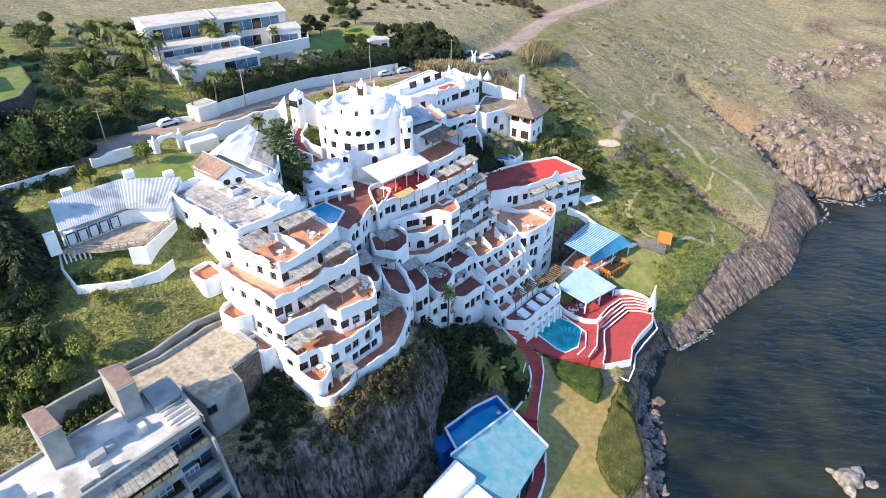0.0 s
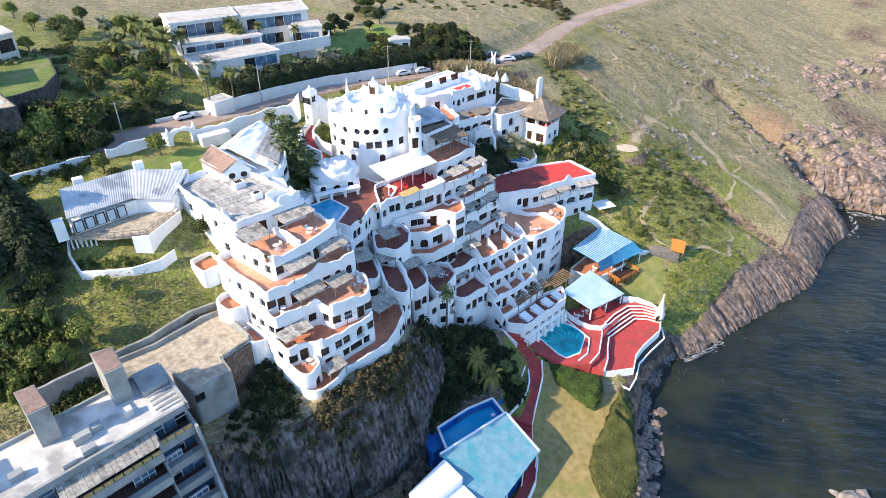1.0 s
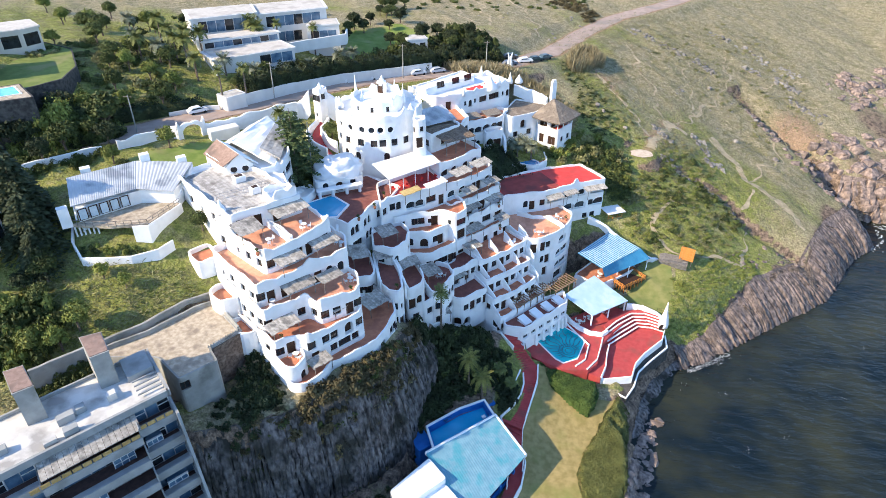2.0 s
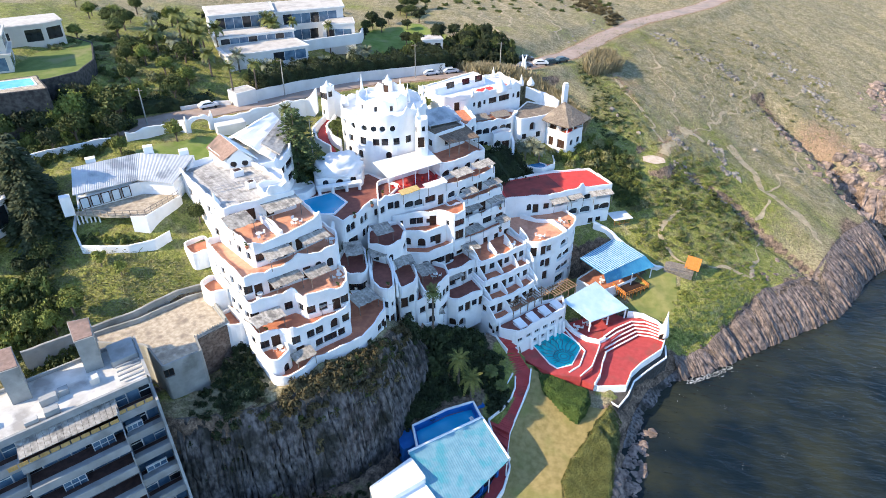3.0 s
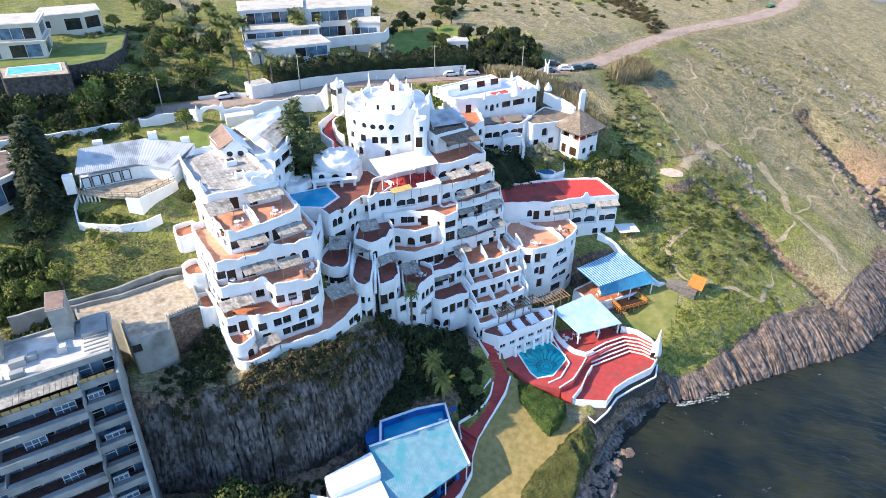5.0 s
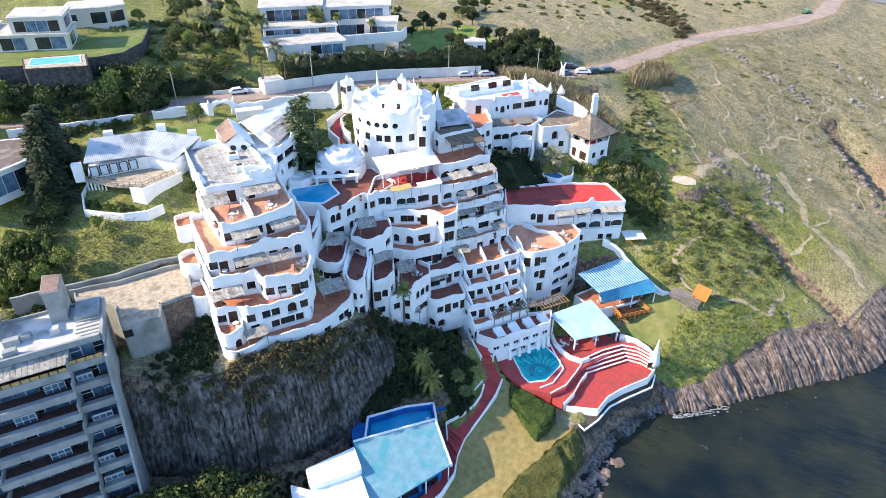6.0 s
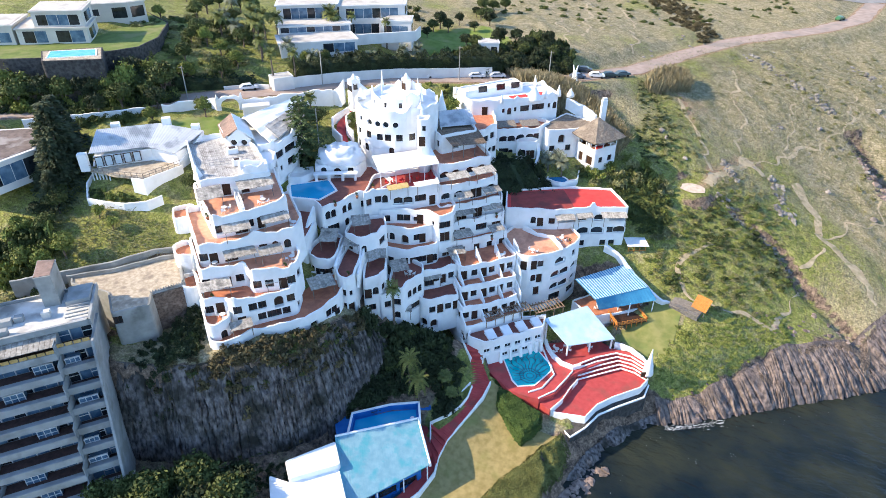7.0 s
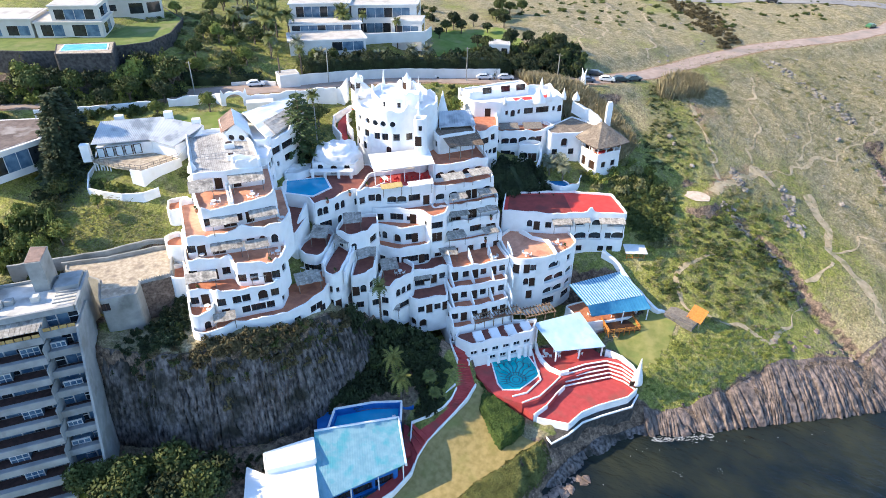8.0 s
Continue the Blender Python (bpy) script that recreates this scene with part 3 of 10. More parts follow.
    bp.inputs["Strength"].default_value, bp.inputs["Distance"].default_value = 0.9, 0.45
    l.new(t3.outputs["Fac"], bp.inputs["Height"])
    l.new(bp.outputs["Normal"], bs.inputs["Normal"])
    return m


HILLSIDE = attr_mat()


def build_ground():
    far = [-4500, -2500, -1400, -800, -500, -350, -260, -210, -180]
    xs = np.array(far + list(np.arange(-160, 190, 1.15)) + [200, 215, 240, 280, 350, 500, 900, 1600, 3000])
    ys = np.array([-450, -250, -120, -60, -20] + list(np.arange(0, 345, 1.15)) + [352, 365, 390, 430, 500, 700, 1200, 2200, 4500])
    gx, gy = np.meshgrid(xs, ys)
    z = ground_height(gx, gy)
    nx, ny = len(xs), len(ys)
    idx = np.arange(nx * ny).reshape(ny, nx)
    faces = np.stack([idx[:-1, :-1], idx[:-1, 1:], idx[1:, 1:], idx[1:, :-1]], -1).reshape(-1, 4)
    me = bpy.data.meshes.new("ground")
    me.from_pydata(np.c_[gx.ravel(), gy.ravel(), z.ravel()], [], faces.tolist())
    me.materials.append(HILLSIDE)
    sy, sx = np.gradient(z, ys, xs)
    steep = np.hypot(sx, sy)
    dc, _ = nearest(COAST, gx, gy)
    dr, _ = nearest(ROAD, gx, gy)
    land = inside(LAND, gx, gy)
    grass = 0.48 + 0.34 * ripple(gx, gy, 0.07) + 0.25 * ripple(gx + 9, gy, 0.19)
    grass += 0.75 * ease((94 - gx) / 26) * ease((178 - gy) / 24) - 0.35 * ease((gx - 62) / 25) - 0.28 * ease((gy - 190) / 20)
    grass -= 0.45 * ease((-30 - gx) / 6) * ease((92 - gy) / 8)
    lawn = inside([(14, 60), (19, 84), (21, 99), (34, 95), (45, 90), (36, 60)], gx, gy) | inside([(36, 117), (47, 117), (51, 128), (47, 135), (40, 128)], gx, gy)
    grass = np.where(lawn, 0.45 + 0.25 * ripple(gx, gy, 0.3), grass)
    rock = 1.0 * ease((steep - 0.62) / 0.35) + ease((11 - dc + 5 * ripple(gx, gy, 0.33)) / 7) 
    rock += ease((gx - 100 - 0.5 * (gy - 190)) / 14) * (0.42 + 0.35 * ripple(gx, gy, 0.16)) + 0.8 * np.exp(-(nearest(GULLY, gx, gy)[0] / 4.0) ** 2)
    rock -= 1.6 * inside([(44, 112), (49.4, 111.6), (56, 116), (60, 121), (66, 129), (76, 138), (70, 144), (52, 132)], gx, gy)
    rock = np.where(inside(BRINK, gx, gy) & (dc > 9) & (gx > 12), 0, rock)
    foot = inside(BRINK, gx, gy) & (gx < 12)
    grass = np.where(foot, 0, grass) - 0.9 * (gx < 3) * (gy < 92) * (gx > -33) * ease((9 - nearest(BRINK, gx, gy)[0]) / 4)
    grass = np.where(inside([(-31, 54), (-28, 73), (-22, 74), (-18, 66), (-23, 54)], gx, gy), 0, grass)
    rock = np.where(foot, 0.75 + 0.3 * ripple(gx, gy, 0.35), rock)
    soil = 0.9 * ease((5.2 - dr) / 2.0) + 0.75 * np.exp(-((gx - 101) ** 2 + (gy - 206) ** 2) / 130) + 0.5 * np.exp(-((gx - 40) ** 2 + (gy - 196) ** 2) / 40)
    soil += 0.62 * np.exp(-(nearest([(47, 164), (49.4, 171), (53.6, 182.6), (58.6, 184.6)], gx, gy)[0] / 2.4) ** 2) + 0.5 * np.exp(-(nearest([(53.4, 186), (52.4, 198), (49.4, 207), (47.2, 231)], gx, gy)[0] / 1.1) ** 2) + 0.5 * np.exp(-(nearest([(48.5, 169.4), (41.9, 184.5), (36.1, 194.1), (31, 203)], gx, gy)[0] / 1.2) ** 2)
    cov = np.stack([grass, rock, soil, np.ones_like(z)], -1).reshape(-1, 4).clip(0, 1).astype(np.float32)
    at = me.color_attributes.new("cover", "FLOAT_COLOR", "POINT")
    at.data.foreach_set("color", cov.ravel())
    me.polygons.foreach_set("use_smooth", np.ones(len(me.polygons), bool))
    ob = new("ground", me)
    tagged(ob, "dry grassy coastal hillside with rocky sea bluffs", "ground", kind="structure")


build_ground()


def water_mat():
    m = bpy.data.materials.new("sea_water")
    m.use_nodes = True
    n, l = m.node_tree.nodes, m.node_tree.links
    bs = n["Principled BSDF"]
    geo = n.new("ShaderNodeNewGeometry")
    t = n.new("ShaderNodeTexNoise")
    t.inputs["Scale"].default_value, t.inputs["Detail"].default_value = 0.075, 8
    l.new(geo.outputs["Position"], t.inputs["Vector"])
    r = n.new("ShaderNodeValToRGB")
    r.color_ramp.elements[0].position, r.color_ramp.elements[1].position = 0.38, 0.66
    r.color_ramp.elements[0].color, r.color_ramp.elements[1].color = (0.006, 0.012, 0.016, 1), (0.030, 0.034, 0.021, 1)
    l.new(t.outputs["Fac"], r.inputs["Fac"])
    l.new(r.outputs["Color"], bs.inputs["Base Color"])
    bs.inputs["Roughness"].default_value = 0.16
    bs.inputs["IOR"].default_value = 1.33
    bs.inputs["Specular IOR Level"].default_value = 0.32
    mp = n.new("ShaderNodeMapping")
    mp.inputs["Scale"].default_value = (0.35, 0.9, 1)
    mp.inputs["Rotation"].default_value = (0, 0, 0.9)
    l.new(geo.outputs["Position"], mp.inputs["Vector"])
    w = n.new("ShaderNodeTexNoise")
    w.inputs["Scale"].default_value, w.inputs["Detail"].default_value = 0.55, 9
    l.new(mp.outputs[0], w.inputs["Vector"])
    bp = n.new("ShaderNodeBump")
    bp.inputs["Strength"].default_value, bp.inputs["Distance"].default_value = 0.9, 0.9
    l.new(w.outputs["Fac"], bp.inputs["Height"])
    l.new(bp.outputs["Normal"], bs.inputs["Normal"])
    return m


bm = bmesh.new()
box(bm, -3000, -3000, -12, 5000, 5000, 0.0)
tagged(mesh_ob("water", bm, water_mat()), "dark choppy sea with green shallows", "sea", kind="structure")


def ribbon(name, label, line, width, material, lift=0.05, step=1.5, rag=0.25, kind="structure", category="road", stray=0.0):
    """A strip laid over the ground along a line."""
    pts = []
    for a, b in zip(line, line[1:]):
        d = math.dist(a[:2], b[:2])
        k = max(1, int(d / step))
        pts += [(a[0] + (b[0] - a[0]) * i / k, a[1] + (b[1] - a[1]) * i / k) for i in range(k)]
    pts.append(tuple(line[-1][:2]))
    p = np.array(pts)
    for _ in range(3):
        p[1:-1] = (p[:-2] + 2 * p[1:-1] + p[2:]) / 4
    if stray:
        run = np.r_[0, np.cumsum(np.hypot(*np.diff(p, axis=0).T))]
        fade = np.clip(np.minimum(run, run[-1] - run) / 6, 0, 1)
        p[:, 0] += stray * fade * (np.sin(run * 0.31 + p[0, 0]) + 0.5 * np.sin(run * 0.83 + 1))
        p[:, 1] += stray * fade * (np.sin(run * 0.27 + p[0, 1]) + 0.5 * np.sin(run * 0.71))
    d = np.gradient(p, axis=0)
    d /= np.hypot(d[:, 0], d[:, 1])[:, None]
    nrm = np.c_[-d[:, 1], d[:, 0]]
    cols = 5
    bm = bmesh.new()
    rows = []
    for i, (q, v) in enumerate(zip(p, nrm)):
        wl = width / 2 * (1 + rag * noise.noise(Vector((q[0] * 0.2, q[1] * 0.2, 1))))
        wr = width / 2 * (1 + rag * noise.noise(Vector((q[0] * 0.2, q[1] * 0.2, 7))))
        row = []
        for c in range(cols):
            s = -wl + (wl + wr) * c / (cols - 1)
            x, y = q + v * s
            edge = 0.04 if c in (0, cols - 1) else 0
            row.append(bm.verts.new((x, y, gz(x, y) + lift - edge)))
        rows.append(row)
    for r0, r1 in zip(rows, rows[1:]):
        for c in range(cols - 1):
            bm.faces.new((r0[c], r0[c + 1], r1[c + 1], r1[c]))
    bmesh.ops.recalc_face_normals(bm, faces=bm.faces[:])
    ob = mesh_ob(name, bm, material, smooth=True)
    return tagged(ob, label, category, kind=kind)


ribbon("road", "pinkish gravel road along the hilltop", ROAD, 6.6, DIRTROAD, 0.12)


# ---- the white hotel: west wing over the cliff ----
def W(u, v):
    """Plan of the west wing: u along its sea front, v back into the hill."""
    return (-17 + 0.632 * u - 0.775 * v, 65.4 + 0.775 * u + 0.632 * v)


def Wp(*uv):
    return [W(u, v) for u, v in uv]


APT, GRP = "hotel apartment", "terraced white hotel"
LAB = "white plastered hotel apartment with terracotta terrace and wavy parapet"
block("hotel_apartment", LAB, APT, Wp((-0.5, 14), (-0.5, 0.6), (0.8, -0.6), (4, -1.0), (6.5, 0.2), (14.5, -0.4), (19, 1.6), (22, 3.2), (24, 6.5), (24, 12), (10, 16)), 20, 28.0, 0.9,
      floor=TERRA, group=GRP, seed=1, ops="2 .5 ww 25.9,6 .3 w 26,6 .7 w 26,6 .9 w 25")
block("hotel_apartment", LAB, APT, Wp((-0.4, 9), (-0.3, 1.6), (1.0, 0.8), (3.4, 1.6), (3.8, 4), (3.6, 9)), 24, 30.4, 0.9, floor=TERRA, group=GRP, seed=2)
block("hotel_apartment", LAB, APT, Wp((-0.4, 18), (0.0, 5.0), (3.4, 4.4), (4.4, 2.6), (14.6, 2.4), (16.4, 6), (16.5, 18)), 26, 32.9, 0.85, floor=TERRA, group=GRP, seed=3, wavy=0.6, peaks=((3, 0.0, 0.5), (3, 1.0, 0.7)),
      ops="1 .25 w 30.9,1 .75 d 30.5,3 .1 d 28.1,3 .42 w 28.7,3 .62 ww 28.7,3 .82 w 28.7,3 .06 w 31,3 .3 w 31.0,3 .45 w 31.0,3 .72 t 30.5,3 .92 w 31.0,4 .5 w 30.6,4 .3 w 28.8,0 .85 w 30.9,0 .6 w 30.9,0 .4 w 30.9")
block("hotel_apartment", LAB, APT, Wp((0.4, 20), (0.7, 8.4), (7.8, 7.4), (8.2, 4.6), (15, 3.3), (17.2, 6.7), (17.6, 20)), 30, 36.5, 0.85, floor=PALETERRA, group=GRP, seed=4, wavy=0.6, peaks=((1, 1.0, 0.6), (3, 1.0, 0.9)),
      ops="1 .1 w 33.9,1 .5 dd 33.0,1 .85 w 33.9,3 .12 w 33.8,3 .4 w 33.8,3 .72 d 33.0,3 .92 w 33.9,0 .9 w 34,0 .7 w 34,0 .5 w 34,0 .3 s 34,4 .5 w 34")
block("hotel_apartment", LAB, APT, Wp((1.0, 24), (1.2, 10.4), (10.3, 9.8), (17, 9.0), (19.4, 12.6), (19.8, 24)), 33, 40.1, 0.85, floor=PALETERRA, group=GRP, seed=5, wavy=0.6,
      ops="1 .08 w 37.6,1 .25 d 36.6,1 .55 dd 36.6,2 .2 d 36.6,2 .5 a 37.4,2 .8 a 37.4,0 .9 w 37.6,0 .7 w 37.6,0 .45 w 37.6,0 .25 s 37.6,4 .3 w 38", peaks=((1, 1.0, 0.9),))
block("hotel_apartment", LAB, APT, Wp((3.2, 27), (4.4, 12.6), (9.7, 12.4), (17.4, 13.4), (18.2, 27)), 37, 43.5, 0.85, floor=PALETERRA, group=GRP, seed=6, wavy=0.6,
      ops="1 .2 w 41,1 .5 w 41,1 .85 dd 40.2,2 .1 w 41,2 .35 d 40.2,2 .8 w 41,0 .9 w 41,0 .7 w 41,0 .5 s 41,0 .2 w 41,3 .3 w 41", peaks=((2, 0.95, 1.0),))
block("hotel_roof_block", "white plastered hotel block with a bleached plank roof deck", "hotel block", Wp((4.2, 42), (4.0, 21.5), (9.5, 20.5), (16.4, 20), (16.2, 33), (13, 42)), 38, 46.2, 0.9, floor=None, group=GRP, seed=7,
      ops="1 .3 w 44.3,1 .8 d 43.6,2 .3 d 43.6,2 .7 w 44.4,0 .7 w 43.5,0 .5 s 43.5,0 .3 w 43.5,3 .4 s 43,3 .6 w 43,3 .8 w 43")
block("terrace_divider", "white plastered wall dividing two roof terraces", "wall", Wp((9.4, 21), (9.3, 13), (10.2, 13), (10.3, 21)), 43, 44.3, 0.3, group=GRP, seed=8, wavy=0.8)

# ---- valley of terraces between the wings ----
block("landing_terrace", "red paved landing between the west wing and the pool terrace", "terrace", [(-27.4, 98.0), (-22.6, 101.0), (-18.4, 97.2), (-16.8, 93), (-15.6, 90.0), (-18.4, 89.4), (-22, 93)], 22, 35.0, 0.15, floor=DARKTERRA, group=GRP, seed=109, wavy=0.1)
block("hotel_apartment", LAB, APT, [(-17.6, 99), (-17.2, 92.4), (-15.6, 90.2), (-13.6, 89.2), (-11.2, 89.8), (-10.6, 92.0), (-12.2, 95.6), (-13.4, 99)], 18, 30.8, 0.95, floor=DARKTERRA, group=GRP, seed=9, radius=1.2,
      ops="3 .25 w 28.2,3 .75 w 28.2,4 .4 w 28.2,5 .3 a 28.0,5 .7 w 28.2,2 .5 w 28.2,3 .5 s 25.6,2 .6 w 25.4,0 .3 a 31.6")
wall_run("sweeping_wall", "white wall sweeping down from the pool terrace", [(-18.6, 97.0), (-18.2, 94.6), (-17.8, 92.4), (-16.6, 90.6)], 33, 1.0, 0.5, zs=[36.8, 35.2, 33.2, 31.2], wavy=0.15, base=4, seed=4)
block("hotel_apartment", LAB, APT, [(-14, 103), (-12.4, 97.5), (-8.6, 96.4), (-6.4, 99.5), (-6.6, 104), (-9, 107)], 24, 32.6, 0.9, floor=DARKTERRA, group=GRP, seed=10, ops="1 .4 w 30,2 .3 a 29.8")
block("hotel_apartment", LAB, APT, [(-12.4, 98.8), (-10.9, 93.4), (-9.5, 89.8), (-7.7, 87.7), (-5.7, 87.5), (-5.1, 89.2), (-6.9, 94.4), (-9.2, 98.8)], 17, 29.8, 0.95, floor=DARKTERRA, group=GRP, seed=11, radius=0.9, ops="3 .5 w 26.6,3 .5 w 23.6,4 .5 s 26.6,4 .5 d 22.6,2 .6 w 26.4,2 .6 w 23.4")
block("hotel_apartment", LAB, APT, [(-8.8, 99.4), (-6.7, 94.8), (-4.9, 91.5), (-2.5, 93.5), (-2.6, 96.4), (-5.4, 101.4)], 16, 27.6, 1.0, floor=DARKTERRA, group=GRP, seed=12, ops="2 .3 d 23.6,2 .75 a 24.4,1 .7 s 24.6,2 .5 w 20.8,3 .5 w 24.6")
wall_run("terrace_divider", "white plastered ridge wall between two long terraces", [(-12.8, 98.6), (-11.4, 94.6), (-10.2, 91.4), (-9.2, 89.2)], 29.8, 1.5, 0.45, wavy=0.25, seed=6)
wall_run("terrace_divider", "white plastered ridge wall between two long terraces", [(-9.0, 99.0), (-7.4, 96.0), (-6.2, 93.0), (-5.0, 90.2)], 28.8, 1.8, 0.45, wavy=0.25, seed=8)
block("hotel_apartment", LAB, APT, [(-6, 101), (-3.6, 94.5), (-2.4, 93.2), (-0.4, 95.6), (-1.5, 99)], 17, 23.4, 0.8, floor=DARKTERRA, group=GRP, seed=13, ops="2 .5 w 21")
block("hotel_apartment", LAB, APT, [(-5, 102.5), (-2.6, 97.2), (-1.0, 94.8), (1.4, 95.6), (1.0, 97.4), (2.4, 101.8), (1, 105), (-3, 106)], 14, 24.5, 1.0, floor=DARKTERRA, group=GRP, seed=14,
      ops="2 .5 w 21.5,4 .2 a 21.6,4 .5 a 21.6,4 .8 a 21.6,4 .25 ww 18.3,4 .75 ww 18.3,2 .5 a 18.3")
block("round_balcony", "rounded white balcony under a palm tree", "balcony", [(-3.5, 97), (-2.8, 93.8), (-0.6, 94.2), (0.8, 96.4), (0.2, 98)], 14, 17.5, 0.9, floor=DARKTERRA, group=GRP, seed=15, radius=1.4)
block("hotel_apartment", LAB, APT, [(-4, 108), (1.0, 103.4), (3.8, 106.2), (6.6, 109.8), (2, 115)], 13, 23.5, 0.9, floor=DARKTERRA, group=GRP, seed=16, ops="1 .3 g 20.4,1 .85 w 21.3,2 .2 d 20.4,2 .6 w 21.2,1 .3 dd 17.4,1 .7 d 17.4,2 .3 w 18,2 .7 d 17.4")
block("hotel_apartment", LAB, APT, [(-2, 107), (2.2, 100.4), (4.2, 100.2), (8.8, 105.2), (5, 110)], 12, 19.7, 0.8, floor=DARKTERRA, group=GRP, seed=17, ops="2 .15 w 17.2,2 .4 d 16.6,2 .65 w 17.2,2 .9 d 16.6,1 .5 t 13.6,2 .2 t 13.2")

# ---- pool terrace and the middle of the hotel ----
block("pool_terrace", "raised red-paved pool terrace with white scalloped parapet", "terrace", [(-28.5, 101.5), (-24.8, 97.6), (-19.5, 99), (-16.6, 96.8), (-14.8, 100.5), (-13.6, 105), (-11.2, 108), (-10, 114), (-18, 118), (-29, 112)], 26, 37.3, 0.9,
      paras=[0.5, 0.5, 0.5, 0.9, 0.9, 0.9, 0.5, 0.1, 0.1, 0.1], floor=None, group=GRP, seed=18, ops="3 .3 a 35,3 .6 a 35,4 .2 a 35,4 .5 a 35,3 .4 w 32,3 .7 w 32,4 .3 a 32,4 .6 a 32,5 .3 w 34.6,5 .7 w 34.6")
block("hotel_apartment", LAB, APT, [(-12, 108), (-7.6, 103.6), (-4.2, 103.7), (-2, 105), (1.8, 109), (0.9, 113), (-8, 117)], 18, 27.3, 0.8, floor=TERRA, group=GRP, seed=19, ops="2 .5 w 24.5,3 .1 d 23.6,3 .4 ww 24.4,3 .75 d 23.6,3 .93 a 24,1 .5 w 24.4")
block("hotel_apartment", LAB, APT, [(-13, 109), (-9.4, 106.0), (-5.5, 106.8), (-3.3, 107.2), (-0.3, 110), (1, 113), (-7, 119)], 22, 30.6, 0.7, floor=TERRA, group=GRP, seed=20, ops="1 .2 w 28,1 .6 a 28,3 .35 w 28.2,3 .65 d 27.4,2 .5 t 27.4")
block("hotel_apartment", LAB, APT, [(-14, 111), (-10.5, 107.2), (-7.5, 108.8), (-4.4, 110.2), (-1.2, 111.2), (1.6, 110.2), (3.6, 112.4), (2.4, 117), (-6, 123)], 25, 33.1, 0.8, floor=TERRA, group=GRP, seed=21,
      ops="1 .5 w 31,2 .3 w 31.2,2 .7 w 31.2,3 .5 d 30.6,3 .2 s 31.2,5 .5 ww 30.8,4 .5 s 31,5 .5 dd 27.6")
block("hotel_apartment", LAB, APT, [(-15, 113), (-12.4, 104.6), (-11.4, 107), (-8.8, 109.2), (-4.8, 112), (-0.8, 116.0), (-6, 123)], 29, 37.2, 0.9, floor=REDFLOOR, group=GRP, seed=22,
      ops="1 .6 w 35,2 .3 w 35.2,2 .7 a 35,3 .35 B 34.3,3 .75 B 34.3,4 .25 ww 34.6,4 .7 d 33.3", peaks=((2, 0.0, 0.7),))

# ---- stepped pyramid of apartments ----
block("hotel_apartment", LAB, APT, [(0.2, 112), (1.2, 110.4), (6.3, 116.2), (12.2, 122.8), (5, 131), (-7, 121)], 15, 26.0, 0.7, floor=TERRA, group=GRP, seed=23, ops="1 .3 dd 23.6")
block("hotel_apartment", LAB, APT, [(-1, 114), (0.8, 112.6), (5.4, 117.6), (10.8, 124), (4, 132), (-8, 122)], 20, 29.4, 0.9, floor=TERRA, group=GRP, seed=24, ops="1 .15 w 27.2,1 .45 d 26.1,1 .75 w 27.2,2 .25 w 27.2,2 .4 w 27.2,2 .75 dd 26.1")
block("hotel_apartment", LAB, APT, [(-2, 116), (-0.2, 114.4), (4.6, 119), (9.8, 125), (3, 133), (-9, 123)], 23, 32.7, 0.8, floor=TERRA, group=GRP, seed=25, ops="1 .2 w 30.6,1 .45 d 29.5,1 .75 dd 29.5,2 .25 dd 29.5,2 .7 w 30.6")
block("hotel_apartment", LAB, APT, [(-4, 118), (-0.9, 116.4), (3.4, 121.2), (7.8, 126.8), (1, 134), (-9, 125)], 27, 36.2, 0.8, floor=TERRA, group=GRP, seed=26, ops="1 .2 B 33.6,1 .65 B 33.6,2 .15 d 32.8,2 .35 d 32.8,2 .75 B 33.6")
block("hotel_gallery", "white arcaded hotel gallery under a brown pergola", "hotel block", [(-5, 121), (-2.6, 119.4), (1.4, 124.2), (5.2, 129), (-2, 136), (-10, 128)], 31, 39.4, 0.9, floor=TERRA, group=GRP, seed=27, ops="1 .2 B 36.8,1 .6 B 36.8,2 .15 B 36.8,2 .6 B 36.8")

# ---- rows of balconies beside the pools ----
def balcony_row(a, b, z0, zf, seed, ops, back=(-7, 6.6)):
    mid = ((a[0] + b[0]) / 2 + 0.2, (a[1] + b[1]) / 2 - 0.2)
    pts = [(a[0] + back[0], a[1] + back[1]), a, mid, b, (b[0] + back[0], b[1] + back[1])]
    return block("hotel_apartment", "white plastered row of hotel rooms with stepped balconies", APT, pts, z0, zf, 0.75, floor=TERRA, group=GRP, seed=seed, ops=ops)


balcony_row((7.3, 108.6), (16.2, 117.8), 14, 23.6, 31, "1 .15 d 20.8,1 .5 w 21.5,1 .82 d 20.8,2 .1 w 21.5,2 .45 d 20.8,2 .75 w 21.5")
balcony_row((8.8, 105.9), (17.4, 115.0), 12, 20.7, 32, "1 .15 d 17.8,1 .45 w 18.6,1 .8 d 17.8,2 .1 w 18.6,2 .4 d 17.8,2 .75 w 18.6")
balcony_row((10.2, 103.4), (18.8, 112.6), 10, 17.7, 33, "1 .15 w 15.6,1 .45 d 14.8,1 .8 w 15.6,2 .15 d 14.8,2 .5 w 15.6,2 .8 d 14.8")
balcony_row((11.8, 101.6), (20.2, 110.8), 8, 14.7, 34, "1 .12 t 11.6")
